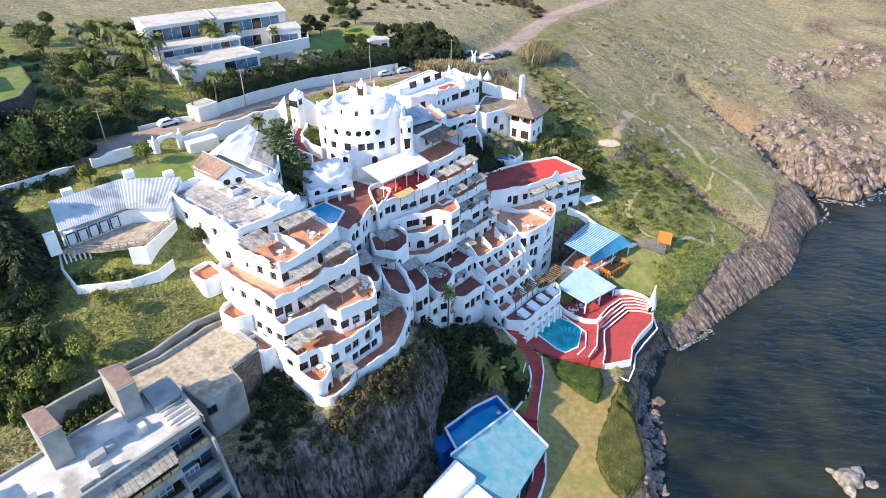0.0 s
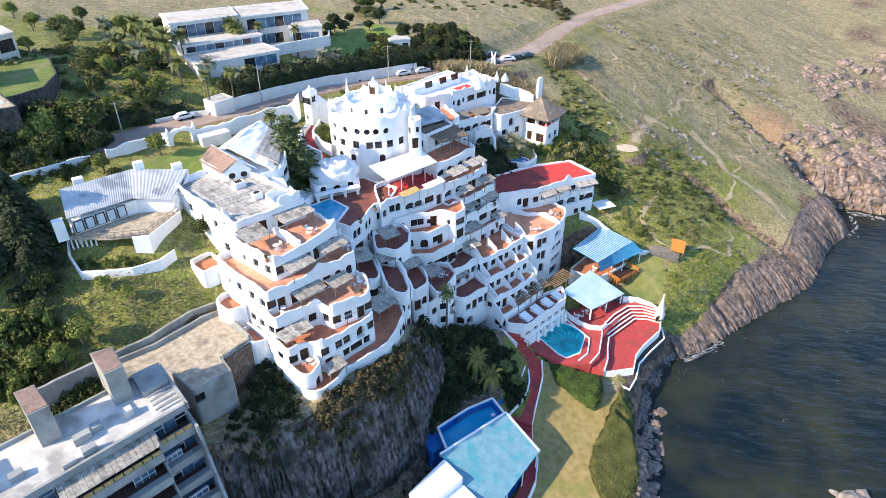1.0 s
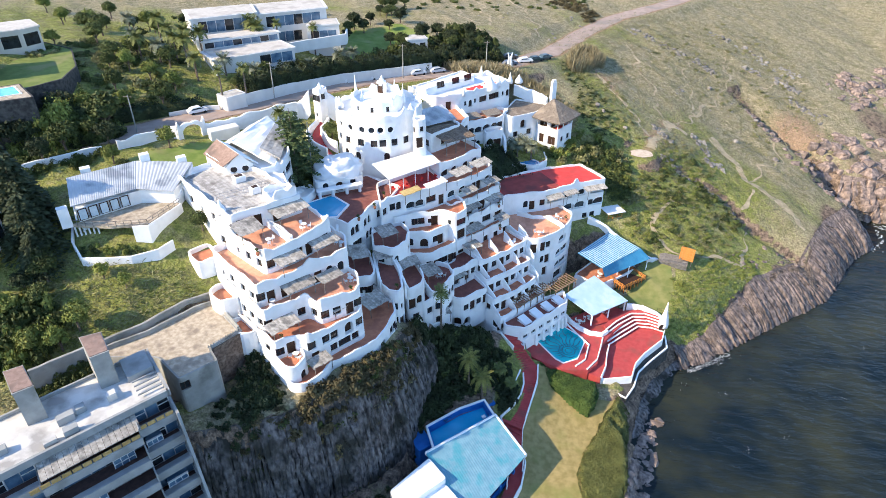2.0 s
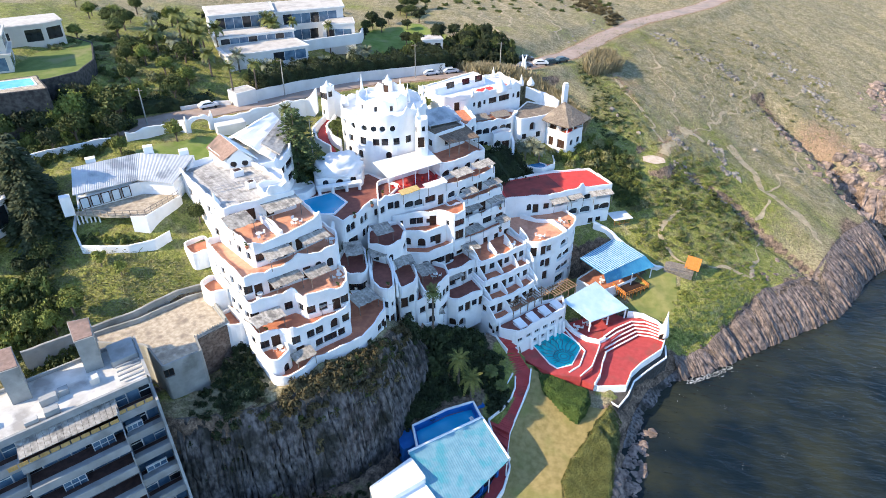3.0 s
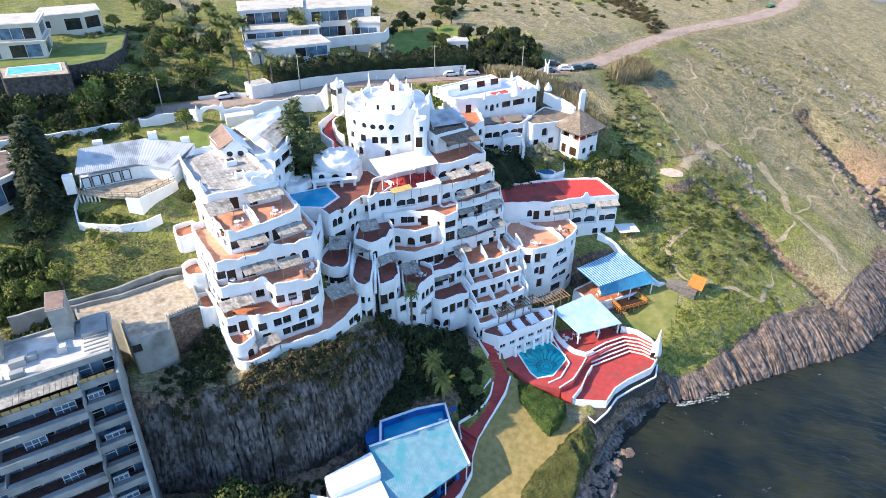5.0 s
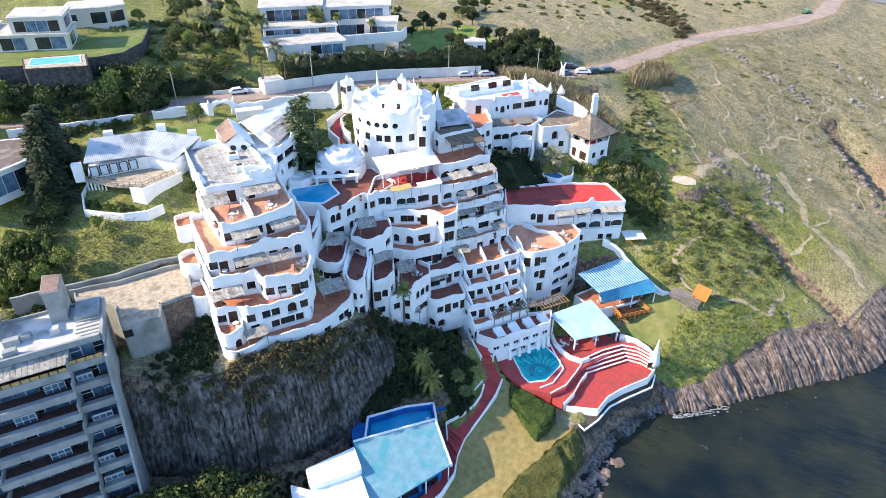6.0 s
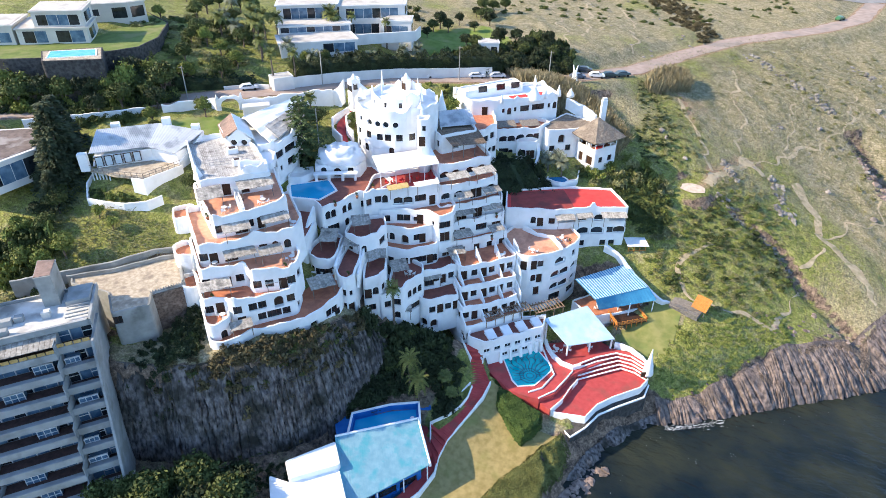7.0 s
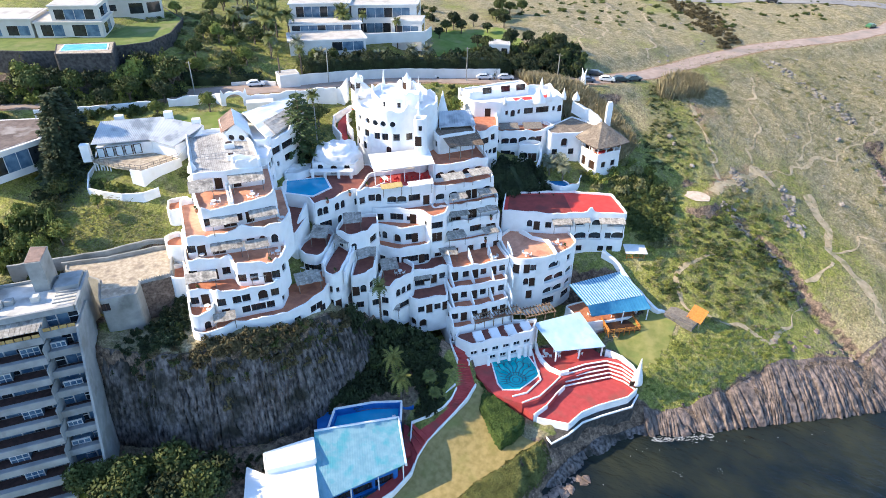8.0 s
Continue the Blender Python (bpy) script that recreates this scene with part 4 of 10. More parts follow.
for s in (0.0, 0.34, 0.67, 1.0):
    for (ax, ay), (bx, by), z in (((7.3, 108.6), (16.2, 117.8), 20.7), ((8.8, 105.9), (17.4, 115.0), 17.7), ((10.2, 103.4), (18.8, 112.6), 14.7), ((5.4, 111.0), (14.6, 120.5), 23.6)):
        x, y = ax + (bx - ax) * s, ay + (by - ay) * s
        wall_run("balcony_divider", "white plastered stepped wall between two balconies", [(x + 1.7, y - 1.55), (x + 0.9, y - 0.8), (x - 0.4, y + 0.4)], z, 1.7, 0.3, zs=[z - 0.9, z - 0.1, z + 0.9], seed=s * 9 + z, group="balcony dividers")
block("poolside_wing", "low white poolside wing with roof terraces and small-paned windows", "hotel block", [(12.4, 103), (12.6, 100.6), (16.4, 99.8), (25.4, 109.8), (24.9, 114), (20, 111)], 8, 13.6, 0.9, floor=DARKTERRA, group=GRP, seed=35,
      ops="2 .08 p 11.6,2 .25 p 11.6,2 .42 p 11.6,2 .59 p 11.6,2 .76 p 11.6,2 .93 p 11.6,2 .38 p 9.5,2 .55 p 9.5,2 .72 p 9.5,0 .5 t 9")

# ---- sunlit round terrace and the red-roofed block ----
block("hotel_apartment", "white hotel block with a big rounded terracotta roof terrace", APT, [(10.4, 124), (16.2, 117.9), (19, 118.4), (22.5, 121.4), (25.4, 126), (26.4, 130.8), (22, 135), (12, 132)], 10, 24.0, 0.6, floor=PALETERRA, group=GRP, seed=36,
      ops="2 .2 d 20.9,2 .5 w 21.5,3 .5 A 20.9,2 .2 a 18,2 .5 d 17.4,3 .35 A 17.6,3 .8 A 17.6,2 .4 d 14.2,3 .35 A 14.5,3 .8 A 14.5,4 .3 w 21.5,4 .5 A 17.6,4 .5 A 14.5,3 .4 g 11.5,4 .4 g 11.5", radius=1.6)
block("red_roofed_block", "white hotel block with a flat bright red roof", "hotel block", [(6.5, 136), (9.6, 127.5), (14.2, 129.4), (20, 131.8), (26.8, 136.4), (34.0, 140.0), (28.2, 147.4), (19.4, 144)], 12, 28.6, 0.5, floor=REDROOF, group=GRP, seed=37,
      ops="2 .2 a 25.4,2 .45 d 24.6,2 .85 w 25.4,3 .3 L 25.6,3 .75 B 25.6,4 .2 B 25.6,4 .75 L 25.6,4 .2 A 22.2,4 .55 w 22.6,4 .82 A 22.4,3 .8 A 22.2,3 .8 w 19.2,4 .4 w 19.2,4 .65 w 19.2,3 .8 d 15.8,4 .2 w 16.5", peaks=((3, 1.0, 1.8),))
# older maroon paint, with the pyramid's shadow also put into its colour
bm = bmesh.new()
prism(bm, [(0, 0), (2.4, -6.4), (6.6, -5.2), (12.4, -2.8), (15.4, -0.8), (10.6, 6.6)], 0, 0.05)
tagged(mesh_ob("roof_paint", bm, mat("faded_maroon_roof", (0.24, 0.045, 0.038), (0.31, 0.06, 0.05), 0.7, 0.8, 0.01, 5, c=(0.18, 0.045, 0.04), cscale=0.25)), "older maroon half of a red roof, darkened for the shadow on it", "roof").matrix_world = pose(7.8, 135.6, 28.64)
for i, (x, y, yaw, w) in enumerate(((22, 131.9, 32, 4.2), (25.6, 134.6, 32, 3.6), (31.4, 137.6, 27, 5.6))):
    pergola(x, y, 25.2, w, 2.0, yaw, 2.4, 0.4, REED, "whitewashed slatted awning below a red roof")

# ---- round tower with its crown ----
ring = [(-17 + 9.2 * math.cos(a * math.pi / 8), 127.5 + 9.0 * math.sin(a * math.pi / 8)) for a in range(16)]
block("round_tower", "big round white hotel tower with portholes and a jagged crown", "tower", ring, 36, 48.4, 1.3, floor=WHITE, group=GRP, seed=40, wavy=0.45, swell=0.25, radius=2.0,
      ops="11 .5 o 46.3,12 .1 o 46.3,12 .6 o 46.3,13 .2 o 46.3,10 .7 o 46.3,9 .8 o 46.3,11 .4 w 43.4,12 .2 w 43.4,12 .7 w 43.4,13 .4 w 43.4,10 .5 w 43.4,9 .7 w 43.4,11 .2 a 40.3,10 .3 a 40.3,12 .9 a 40.3,14 .2 w 43.4",
      peaks=((8, 0.2, 1.0), (14, 0.1, 1.2), (1, 0.3, 1.2), (4, 0.5, 1.0)))


# ---- upper east wing, gallery house and thatched pavilion ----
block("east_wing", "long white two-storey hotel wing with jagged parapets", "hotel block", [(-8, 147), (-1.6, 150.6), (9.6, 161.6), (3, 169), (-16, 154)], 30, 43.4, 0.9, floor=WHITE, group=GRP, seed=41,
      ops="1 .06 s 41,1 .16 a 40.4,1 .26 s 41,1 .42 ww 40.8,1 .62 ww 40.8,1 .68 ww 40.8,1 .84 s 41,1 .94 a 40.6,0 .5 d 40.4", peaks=((1, 0.3, 0.8), (1, 0.9, 1.0)))
block("east_wing", "lower white hotel wing with plant-filled roof terraces", "hotel block", [(-9, 141), (-1.0, 137.4), (1.0, 142.6), (-3.2, 150.6), (-9, 150)], 28, 40.6, 0.9, floor=TERRA, group=GRP, seed=141,
      ops="1 .25 ww 38.2,1 .7 w 38.6,1 .3 w 35,1 .6 o 35.2,1 .85 w 35,0 .7 d 38", wavy=0.7)
block("gallery_house", "white arcaded gallery house with dark sail roofs", "hotel block", [(-4.4, 154), (-2.2, 146.8), (0.4, 146.2), (3.6, 148.4), (8.4, 151.8), (9.6, 157), (2, 159)], 28, 38.0, 0.8, floor=TERRA, group=GRP, seed=42, ops="1 .5 o 35.4,2 .25 B 35.4,2 .75 B 35.4,3 .22 B 35.6,3 .62 B 35.6,3 .88 w 35.8,2 .3 ww 32.4,3 .3 dd 31.8,3 .7 w 32.6,2 .75 o 32.2", wavy=0.5)
block("gallery_balcony", "white arched balcony projecting from the gallery house", "balcony", [(3.8, 149), (4.6, 146.8), (8.6, 149.6), (8.2, 152.2)], 30, 35.2, 0.9, floor=TERRA, group=GRP, seed=142, ops="1 .3 B 32.4,1 .72 dd 31.6", radius=0.6)
wall_run("garden_wall", "curved white wall sweeping down from the gallery house", [(8.4, 151.4), (9.4, 149.6), (9.6, 147.2), (10.8, 145.0), (12.6, 143.4)], 30, 1.4, 0.7, zs=[33.4, 32.0, 30.2, 28.6, 27.4], wavy=0.2, base=5)
block("link_building", "low white link building with a dark flat roof", "hotel block", [(8, 155), (10.5, 151.5), (16.5, 155.8), (20.5, 162), (11, 165)], 29, 38.2, 0.3, floor=THATCH, group=GRP, seed=43, ops="1 .5 t 35,1 .2 w 33,1 .75 w 33")
block("garden_terrace", "white-walled garden terrace with a small blue plunge pool", "terrace", [(9.4, 147.6), (13.4, 144.4), (17.4, 143.2), (20.2, 147.6), (19.2, 152.4), (10.4, 152.2)], 20, 28.8, 0.8, floor=TERRA, group=GRP, seed=44)

wall_run("terrace_divider", "scalloped white wall dividing a rounded roof terrace", [(13.6, 128.6), (17.2, 127.4), (20.4, 127.8), (22.0, 126.2), (23.4, 124.6), (24.2, 123.8)], 24.0, 1.0, 0.4, wavy=0.5)


def plunge():
    root = thing("plunge_pool", 15.6, 146.2, 28.84, "small blue plunge pool in a white-walled garden", "pool")
    bm = bmesh.new()
    prism(bm, [(2.3 * math.cos(a * 0.524), 1.7 * math.sin(a * 0.524)) for a in range(12)], 0, 0.2)
    part("pool_water", bm, mat("plunge_pool_water", (0.02, 0.14, 0.34), (0.03, 0.2, 0.42), 0.4, 0.06, spec=0.5), root)
    bm = bmesh.new()
    for a in range(12):
        b = a + 1
        prism(bm, [(r * 2.3 * math.cos(k * 0.524), r * 1.7 * math.sin(k * 0.524)) for r, k in ((1, a), (1.16, a), (1.16, b), (1, b))], 0, 0.35)
    part("coping", bm, WHITE, root)


plunge()


# ---- roofs and crowns over the hotel ----
def rel(root, pts):
    o = root.matrix_world.translation
    return [(x - o.x, y - o.y) for x, y in pts]


def spike(x, y, z, r, h, label="white plastered pinnacle with a pointed cap", name="pinnacle"):
    """A hand-shaped plaster horn."""
    bm = bmesh.new()
    prof = [(1.0, -0.6), (0.95, 0.0), (0.7, 0.3), (0.42, 0.55), (0.2, 0.8), (0.05, 1.0)]
    rows = []
    for k, (rr, t) in enumerate(prof):
        rows.append([bm.verts.new((r * rr * math.cos(a * 0.698) * (1 + 0.08 * math.sin(a * 2 + k)), r * rr * math.sin(a * 0.698), t * h if t > 0 else t)) for a in range(9)])
    for r0, r1 in zip(rows, rows[1:]):
        for i in range(9):
            bm.faces.new((r0[i], r0[(i + 1) % 9], r1[(i + 1) % 9], r1[i]))
    bm.faces.new(rows[-1])
    bm.faces.new(rows[0][::-1])
    ob = mesh_ob(name, bm, WHITE, smooth=True)
    ob.matrix_world = pose(x, y, z)
    return tagged(ob, label, "pinnacle", "roof pinnacles")


def solid4(bm, q, thick):
    top = [bm.verts.new(p) for p in q]
    bot = [bm.verts.new(p - Vector((0, 0, thick))) for p in q]
    bm.faces.new(top)
    bm.faces.new(bot[::-1])
    for k in range(4):
        j = (k + 1) % 4
        bm.faces.new((top[j], top[k], bot[k], bot[j]))
    bmesh.ops.recalc_face_normals(bm, faces=bm.faces[:])


def corrugated(bm, c, n, lift, thick):
    """One folded sheet between the edges c0-c1 and c3-c2."""
    rows = []
    m = 2 * n
    for i in range(m + 1):
        a = i / m
        up = Vector((0, 0, lift * (i % 2)))
        p, q = c[0].lerp(c[1], a) + up, c[3].lerp(c[2], a) + up
        d = Vector((0, 0, thick))
        rows.append([bm.verts.new(v) for v in (p, q, q - d, p - d)])
    for r0, r1 in zip(rows, rows[1:]):
        for k in range(4):
            j = (k + 1) % 4
            bm.faces.new((r0[k], r0[j], r1[j], r1[k]))
    bm.faces.new(rows[0])
    bm.faces.new(rows[-1][::-1])
    bmesh.ops.recalc_face_normals(bm, faces=bm.faces[:])


def slab_roof(name, label, corners, thick, material, category="roof", posts=(), post_foot=0.0, ribs=0, lift=0.09, post_r=0.12, post_mat=None, slats=False, stripes=0):
    """A sheet roof through four corners (x, y, z), with corrugation ribs and posts down to post_foot."""
    root = thing(name, corners[0][0], corners[0][1], post_foot, label, category)
    o = Vector((corners[0][0], corners[0][1], post_foot))
    c = [Vector(p) - o for p in corners]
    n = max(1, ribs)
    if slats:
        for i in range(n):
            bm = bmesh.new()
            a, b = i / n, (i + 0.72) / n
            solid4(bm, [c[0].lerp(c[1], a), c[0].lerp(c[1], b), c[3].lerp(c[2], b), c[3].lerp(c[2], a)], thick)
            part("slat", bm, material, root)
    else:
        bm = bmesh.new()
        corrugated(bm, c, n if ribs else 1, lift if ribs else 0.0, thick)
        part("roof_sheet", bm, material, root)
    for i in range(stripes):
        a, b = (i + 0.25) / stripes, (i + 0.75) / stripes
        bm = bmesh.new()
        up = Vector((0, 0, lift + 0.02))
        solid4(bm, [p + up for p in (c[0].lerp(c[1], a), c[0].lerp(c[1], b), c[3].lerp(c[2], b), c[3].lerp(c[2], a))], 0.03)
        part("stripe", bm, PALESHEET, root)
    for s, t in posts:
        p = c[0].lerp(c[1], s).lerp(c[3].lerp(c[2], s), t)
        bm = bmesh.new()
        tube(bm, (p.x, p.y, 0), (p.x, p.y, p.z - thick * 0.5), post_r, n=8)
        part("post", bm, post_mat or WHITE, root)
    return root


slab_roof("white_awning", "white canvas awning over a hotel terrace with red chairs", [(-11.6, 110.2, 40.6), (-2.7, 119.5, 40.6), (-6.5, 123.5, 41.6), (-16, 114.6, 41.6)], 0.12, WHITEPAINT, "awning",
          [(0.02, 0.03), (0.27, 0.03), (0.5, 0.03), (0.75, 0.03), (0.98, 0.03)], 37.2, post_r=0.1)
slab_roof("brown_pergola", "brown slatted timber pergola over a dark roof terrace", [(-2.1, 124.6, 42.6), (3.6, 129.8, 42.4), (-0.8, 134.6, 43.4), (-7.4, 129.0, 43.6)], 0.12, mat("brown_pergola_reed", (0.15, 0.11, 0.08), (0.25, 0.19, 0.14), 2, 0.95, 0.05, 8, vary=0.3), "pergola",
          [(0.02, 0.03), (0.33, 0.03), (0.66, 0.03), (0.98, 0.03)], 39.4, ribs=34, slats=True, post_mat=POLE, post_r=0.09)
slab_roof("sheet_roof", "grey-blue ribbed sheet roof behind a brown pergola", [(-7.6, 129.8, 43.9), (-1.2, 135.2, 43.9), (-5.0, 139.6, 45.4), (-10.4, 134.8, 45.4)], 0.1, GREYROOF, "roof", [(0.04, 0.05), (0.96, 0.05), (0.96, 0.95), (0.04, 0.95)], 43.2, ribs=14, lift=0.06)
rt = thing("thatched_roof", 20.8, 157.8, 37.6, "conical grey-brown thatched roof on a white pavilion", "roof")
bm = bmesh.new()
eave = [Vector(((x - 20.8) * 1.12, (y - 157.8) * 1.12, 0.0)) for x, y in ((15.8, 155.6), (18.8, 153.2), (22.3, 151.3), (25.0, 154.6), (27.1, 158.4), (24.2, 161.8), (20.8, 164.2), (17.2, 160))]
low = [bm.verts.new(p) for p in eave]
lip = [bm.verts.new(p * 0.96 + Vector((0, 0, -0.35))) for p in eave]
mid = [bm.verts.new(p * 0.52 + Vector((0, 0, 1.75))) for p in eave]
pk = bm.verts.new((0, 0.2, 3.9))
for i in range(8):
    j = (i + 1) % 8
    bm.faces.new((lip[i], lip[j], low[j], low[i]))
    bm.faces.new((low[i], low[j], mid[j], mid[i]))
    bm.faces.new((mid[i], mid[j], pk))
bm.faces.new(lip[::-1])
bmesh.ops.subdivide_edges(bm, edges=bm.edges[:], cuts=3, use_grid_fill=True)
for v in bm.verts:
    v.co += Vector((0, 0, 0.12 * noise.noise(v.co * 1.7)))
part("thatch", bm, THATCH, rt)
block("thatched_pavilion", "white two-storey pavilion with an open upper balcony", "pavilion", [(16.6, 156), (22.2, 152.4), (26.2, 158.4), (20.6, 162.6)], 27, 34.4, 0.9, floor=TERRA, group=GRP, seed=50, wavy=0.1, ops="1 .3 w 31.6,1 .7 w 31.6,0 .3 d 31,0 .75 dd 31")
block("pavilion_core", "white inner room of a thatched pavilion", "pavilion", [(16.8, 157.4), (20.4, 155.4), (23.4, 159.6), (20.6, 162.2)], 33, 37.4, 0.2, group=GRP, seed=150, wavy=0, ops="0 .5 dd 34.5,1 .3 dd 34.5,1 .75 w 35.2")
pv = thing("pavilion_posts", 22, 157, 34.4, "white posts holding up a thatched roof", "post")
for x, y in ((17.2, 155.9), (19.6, 154.3), (22.1, 152.9), (23.5, 154.7), (24.8, 156.6), (25.8, 158.3)):
    bm = bmesh.new()
    tube(bm, (x - 22, y - 157, 0), (x - 22, y - 157, 3.4), 0.14, n=8)
    part("post", bm, WHITE, pv)
bm = bmesh.new()
box(bm, -0.9, -0.5, 0, 0.9, 0.5, 0.95)
bmesh.ops.bevel(bm, geom=bm.edges[:], offset=0.05, segments=1, affect="EDGES")
tagged(mesh_ob("red_table", bm, REDCLOTH), "table under a red cloth on the pavilion balcony", "table").matrix_world = pose(22.6, 154.8, 34.45, 0, 0, 56)
bm = bmesh.new()
box(bm, -0.7, -0.5, -4, 0.7, 0.5, 1.6)
box(bm, -0.55, -0.4, 1.6, 0.55, 0.4, 2.1)
bmesh.ops.bevel(bm, geom=bm.edges[:], offset=0.12, segments=2, affect="EDGES")
tagged(mesh_ob("chimney", bm, WHITE), "stout white plastered chimney", "chimney").matrix_world = pose(20.6, 163.4, 42.4, 0, 0, 30)
wall_run("roof_ridge", "white plastered ridge wall beside the thatch", [(10.5, 166.5), (14.5, 165.5), (19.2, 162.6)], 38.6, 1.6, 0.8, zs=[40.5, 39.4, 38.6], wavy=0.3)

# crown of the round tower
ring2 = [(-17.5 + 5.6 * math.cos(a * math.pi / 5), 128.5 + 5.2 * math.sin(a * math.pi / 5)) for a in range(10)]
block("round_tower", "white sculpted crown of the round tower with crooked ledges", "tower", ring2, 47.5, 50.2, 0.9, floor=WHITE, group=GRP, seed=51, wavy=1.4, swell=0.4, radius=1.5, ops="6 .5 s 48.8,7 .5 s 48.8,8 .5 s 48.8")
block("tower_lantern", "white lantern turret with a narrow dark opening", "tower", [(-18.4, 131.8), (-16.7, 131.2), (-16.1, 132.8), (-17.8, 133.5)], 48, 52.4, 0.3, floor=WHITE, group=GRP, seed=52, ops="0 .5 d 50.0")
spike(-17.2, 132.4, 52.4, 0.9, 1.5)
for x, y, z, r, h in ((-22.8, 131.4, 49.6, 0.5, 4.4), (-12.2, 129.8, 49.6, 0.55, 3.6), (-25.0, 126, 49.4, 0.9, 1.8), (-9.6, 124.6, 49.2, 1.0, 1.8), (-10.6, 136.8, 44, 1.5, 5.6), (-14.6, 133.0, 50.2, 0.35, 3.2), (-20.4, 127.2, 50.0, 0.45, 2.4), (-13.6, 125.4, 50.0, 0.4, 2.6), (-8.2, 122.4, 48.6, 0.6, 2.4),
                      (-1.4, 151, 44.2, 0.5, 1.6), (4.6, 157.4, 43.8, 1.9, 3.2), (6.6, 159.6, 44, 0.8, 2.4), (9.4, 161.8, 44.2, 0.7, 2.2), (1.6, 166.8, 44.4, 0.5, 2.0), (-10, 151, 44.6, 0.5, 2.2), (11.6, 165, 43.4, 1.0, 1.6), (-14, 152, 44, 0.5, 1.5)):
    spike(x, y, z, r, h)
block("tower_stair_turret", "slender white stair turret with little balconies", "tower", [(-8.9, 121.8), (-7.9, 119.8), (-5.9, 120.8), (-6.4, 123)], 36, 48.6, 0.6, floor=WHITE, group=GRP, seed=53, ops="1 .4 d 43.1,0 .5 w 46,1 .6 s 46.6")
block("east_roof_room", "white roof room with a row of slit windows", "hotel block", [(-13.5, 152), (-10.5, 149.5), (0.5, 161.5), (-3.5, 165)], 42, 45.0, 0.4, floor=WHITE, group=GRP, seed=54, ops="1 .3 ww 44.6,1 .6 ww 44.6,1 .85 ww 44.6")
for x, y, w, d in ((2.8, 155.2, 4.6, 2.6), (6.2, 159.4, 3, 2.2)):
    bm = bmesh.new()
    box(bm, -w / 2, -d / 2, 0, w / 2, d / 2, 0.12)
    tagged(mesh_ob("red_roof_patch", bm, REDROOF), "red painted flat roof patch behind a white parapet", "roof").matrix_world = pose(x - 1.6, y + 1.2, 43.68, 0, 0, 46)
block("west_annex", "white annex behind the round tower with a shaded loggia", "hotel block", [(-8, 128), (-5.5, 126), (0, 133), (-7, 141), (-12, 137)], 33, 43.2, 0.5, floor=THATCH, group=GRP, seed=55, ops="1 .4 t 40.2,0 .5 w 40.6")

# lumpy roofs, gable house and tower behind the west wing
def deck_boards():
    root = thing("roof_deck", *W(10, 30), 46.25, "bleached plank roof deck between white walls", "deck")
    me = None
    for i in range(34):
        u = 4.9 + i * 0.33
        if me is None:
            bm = bmesh.new()
            box(bm, -0.155, -9.6, 0, 0.155, 9.6, 0.06)
            me = bpy.data.meshes.new("plank")
            bm.to_mesh(me)
            me.materials.append(DECKWOOD)
        x, y = W(u, 31)
        o = root.matrix_world.translation
        shared("plank", me, root, pose(x - o.x, y - o.y, 0.02 + 0.035 * (i % 3 == 0), 0, 0, math.degrees(math.atan2(0.632, -0.775)) - 90))


deck_boards()
rail = thing("deck_railing", -32.4, 91.2, 46.3, "thin dark metal railing across a bleached roof deck", "railing")
for z in (0.5, 1.0):
    bm = bmesh.new()
    tube(bm, (-3.4, -3.2, z), (3.3, 3.2, z), 0.035, n=5)
    part("rail", bm, METAL, rail)
for i in range(15):
    t = i / 14
    bm = bmesh.new()
    tube(bm, (-3.4 + 6.7 * t, -3.2 + 6.4 * t, 0), (-3.4 + 6.7 * t, -3.2 + 6.4 * t, 1.05), 0.03, n=5)
    part("post", bm, METAL, rail)
for x, y, w, h in ((-34.8, 95.1, 1.0, 1.1), (-30.4, 91.3, 0.8, 1.2)):
    vent = thing("roof_vent", x, y, 46.3, "square plastered vent box with a dark hatch on a roof deck", "vent", yaw=50)
    bm = bmesh.new()
    box(bm, -w, -w * 0.7, 0, w, w * 0.7, h)
    bmesh.ops.bevel(bm, geom=bm.edges[:], offset=0.08, segments=1, affect="EDGES")
    part("body", bm, WHITE, vent)
    bm = bmesh.new()
    box(bm, -w * 0.6, -w * 0.45, h, w * 0.6, w * 0.45, h + 0.06)
    part("hatch", bm, WOODDARK, vent)
block("gable_house", "small white plastered roof house with two portholes", "house", Wp((11.0, 43.6), (11.2, 36.4), (15.8, 34.4), (16.2, 43.6)), 43, 48.0, 0.3, floor=WHITE, group=GRP, seed=56, ops="1 .3 o 46.3,1 .7 o 46.3")


def W3(u, v, z):
    return (*W(u, v), z)


pk = thing("tile_roof", *W(10.6, 37), 48.2, "little pitched brown tile roof on a white gable", "roof")
o = pk.matrix_world.translation
for i in range(7):
    t0, t1 = i / 7, (i + 1.12) / 7
    c = [Vector(W3(10.8, 36.2, 48.0)) - o, Vector(W3(13.6, 35.0, 50.0)) - o, Vector(W3(13.9, 43.8, 50.0)) - o, Vector(W3(10.9, 43.8, 48.0)) - o]
    bm = bmesh.new()
    up = Vector((0, 0, 0.06 * (1 - i / 7)))
    solid4(bm, [c[0].lerp(c[1], t0) + up, c[0].lerp(c[1], t1) + up * 2, c[3].lerp(c[2], t1) + up * 2, c[3].lerp(c[2], t0) + up], 0.1)
    part("tile_course", bm, BRICK, pk)
c = [Vector(W3(13.6, 34.8, 50.1)) - o, Vector(W3(16.4, 33.8, 47.9)) - o, Vector(W3(16.6, 44.0, 47.9)) - o, Vector(W3(13.9, 44.0, 50.1)) - o]
bm = bmesh.new()
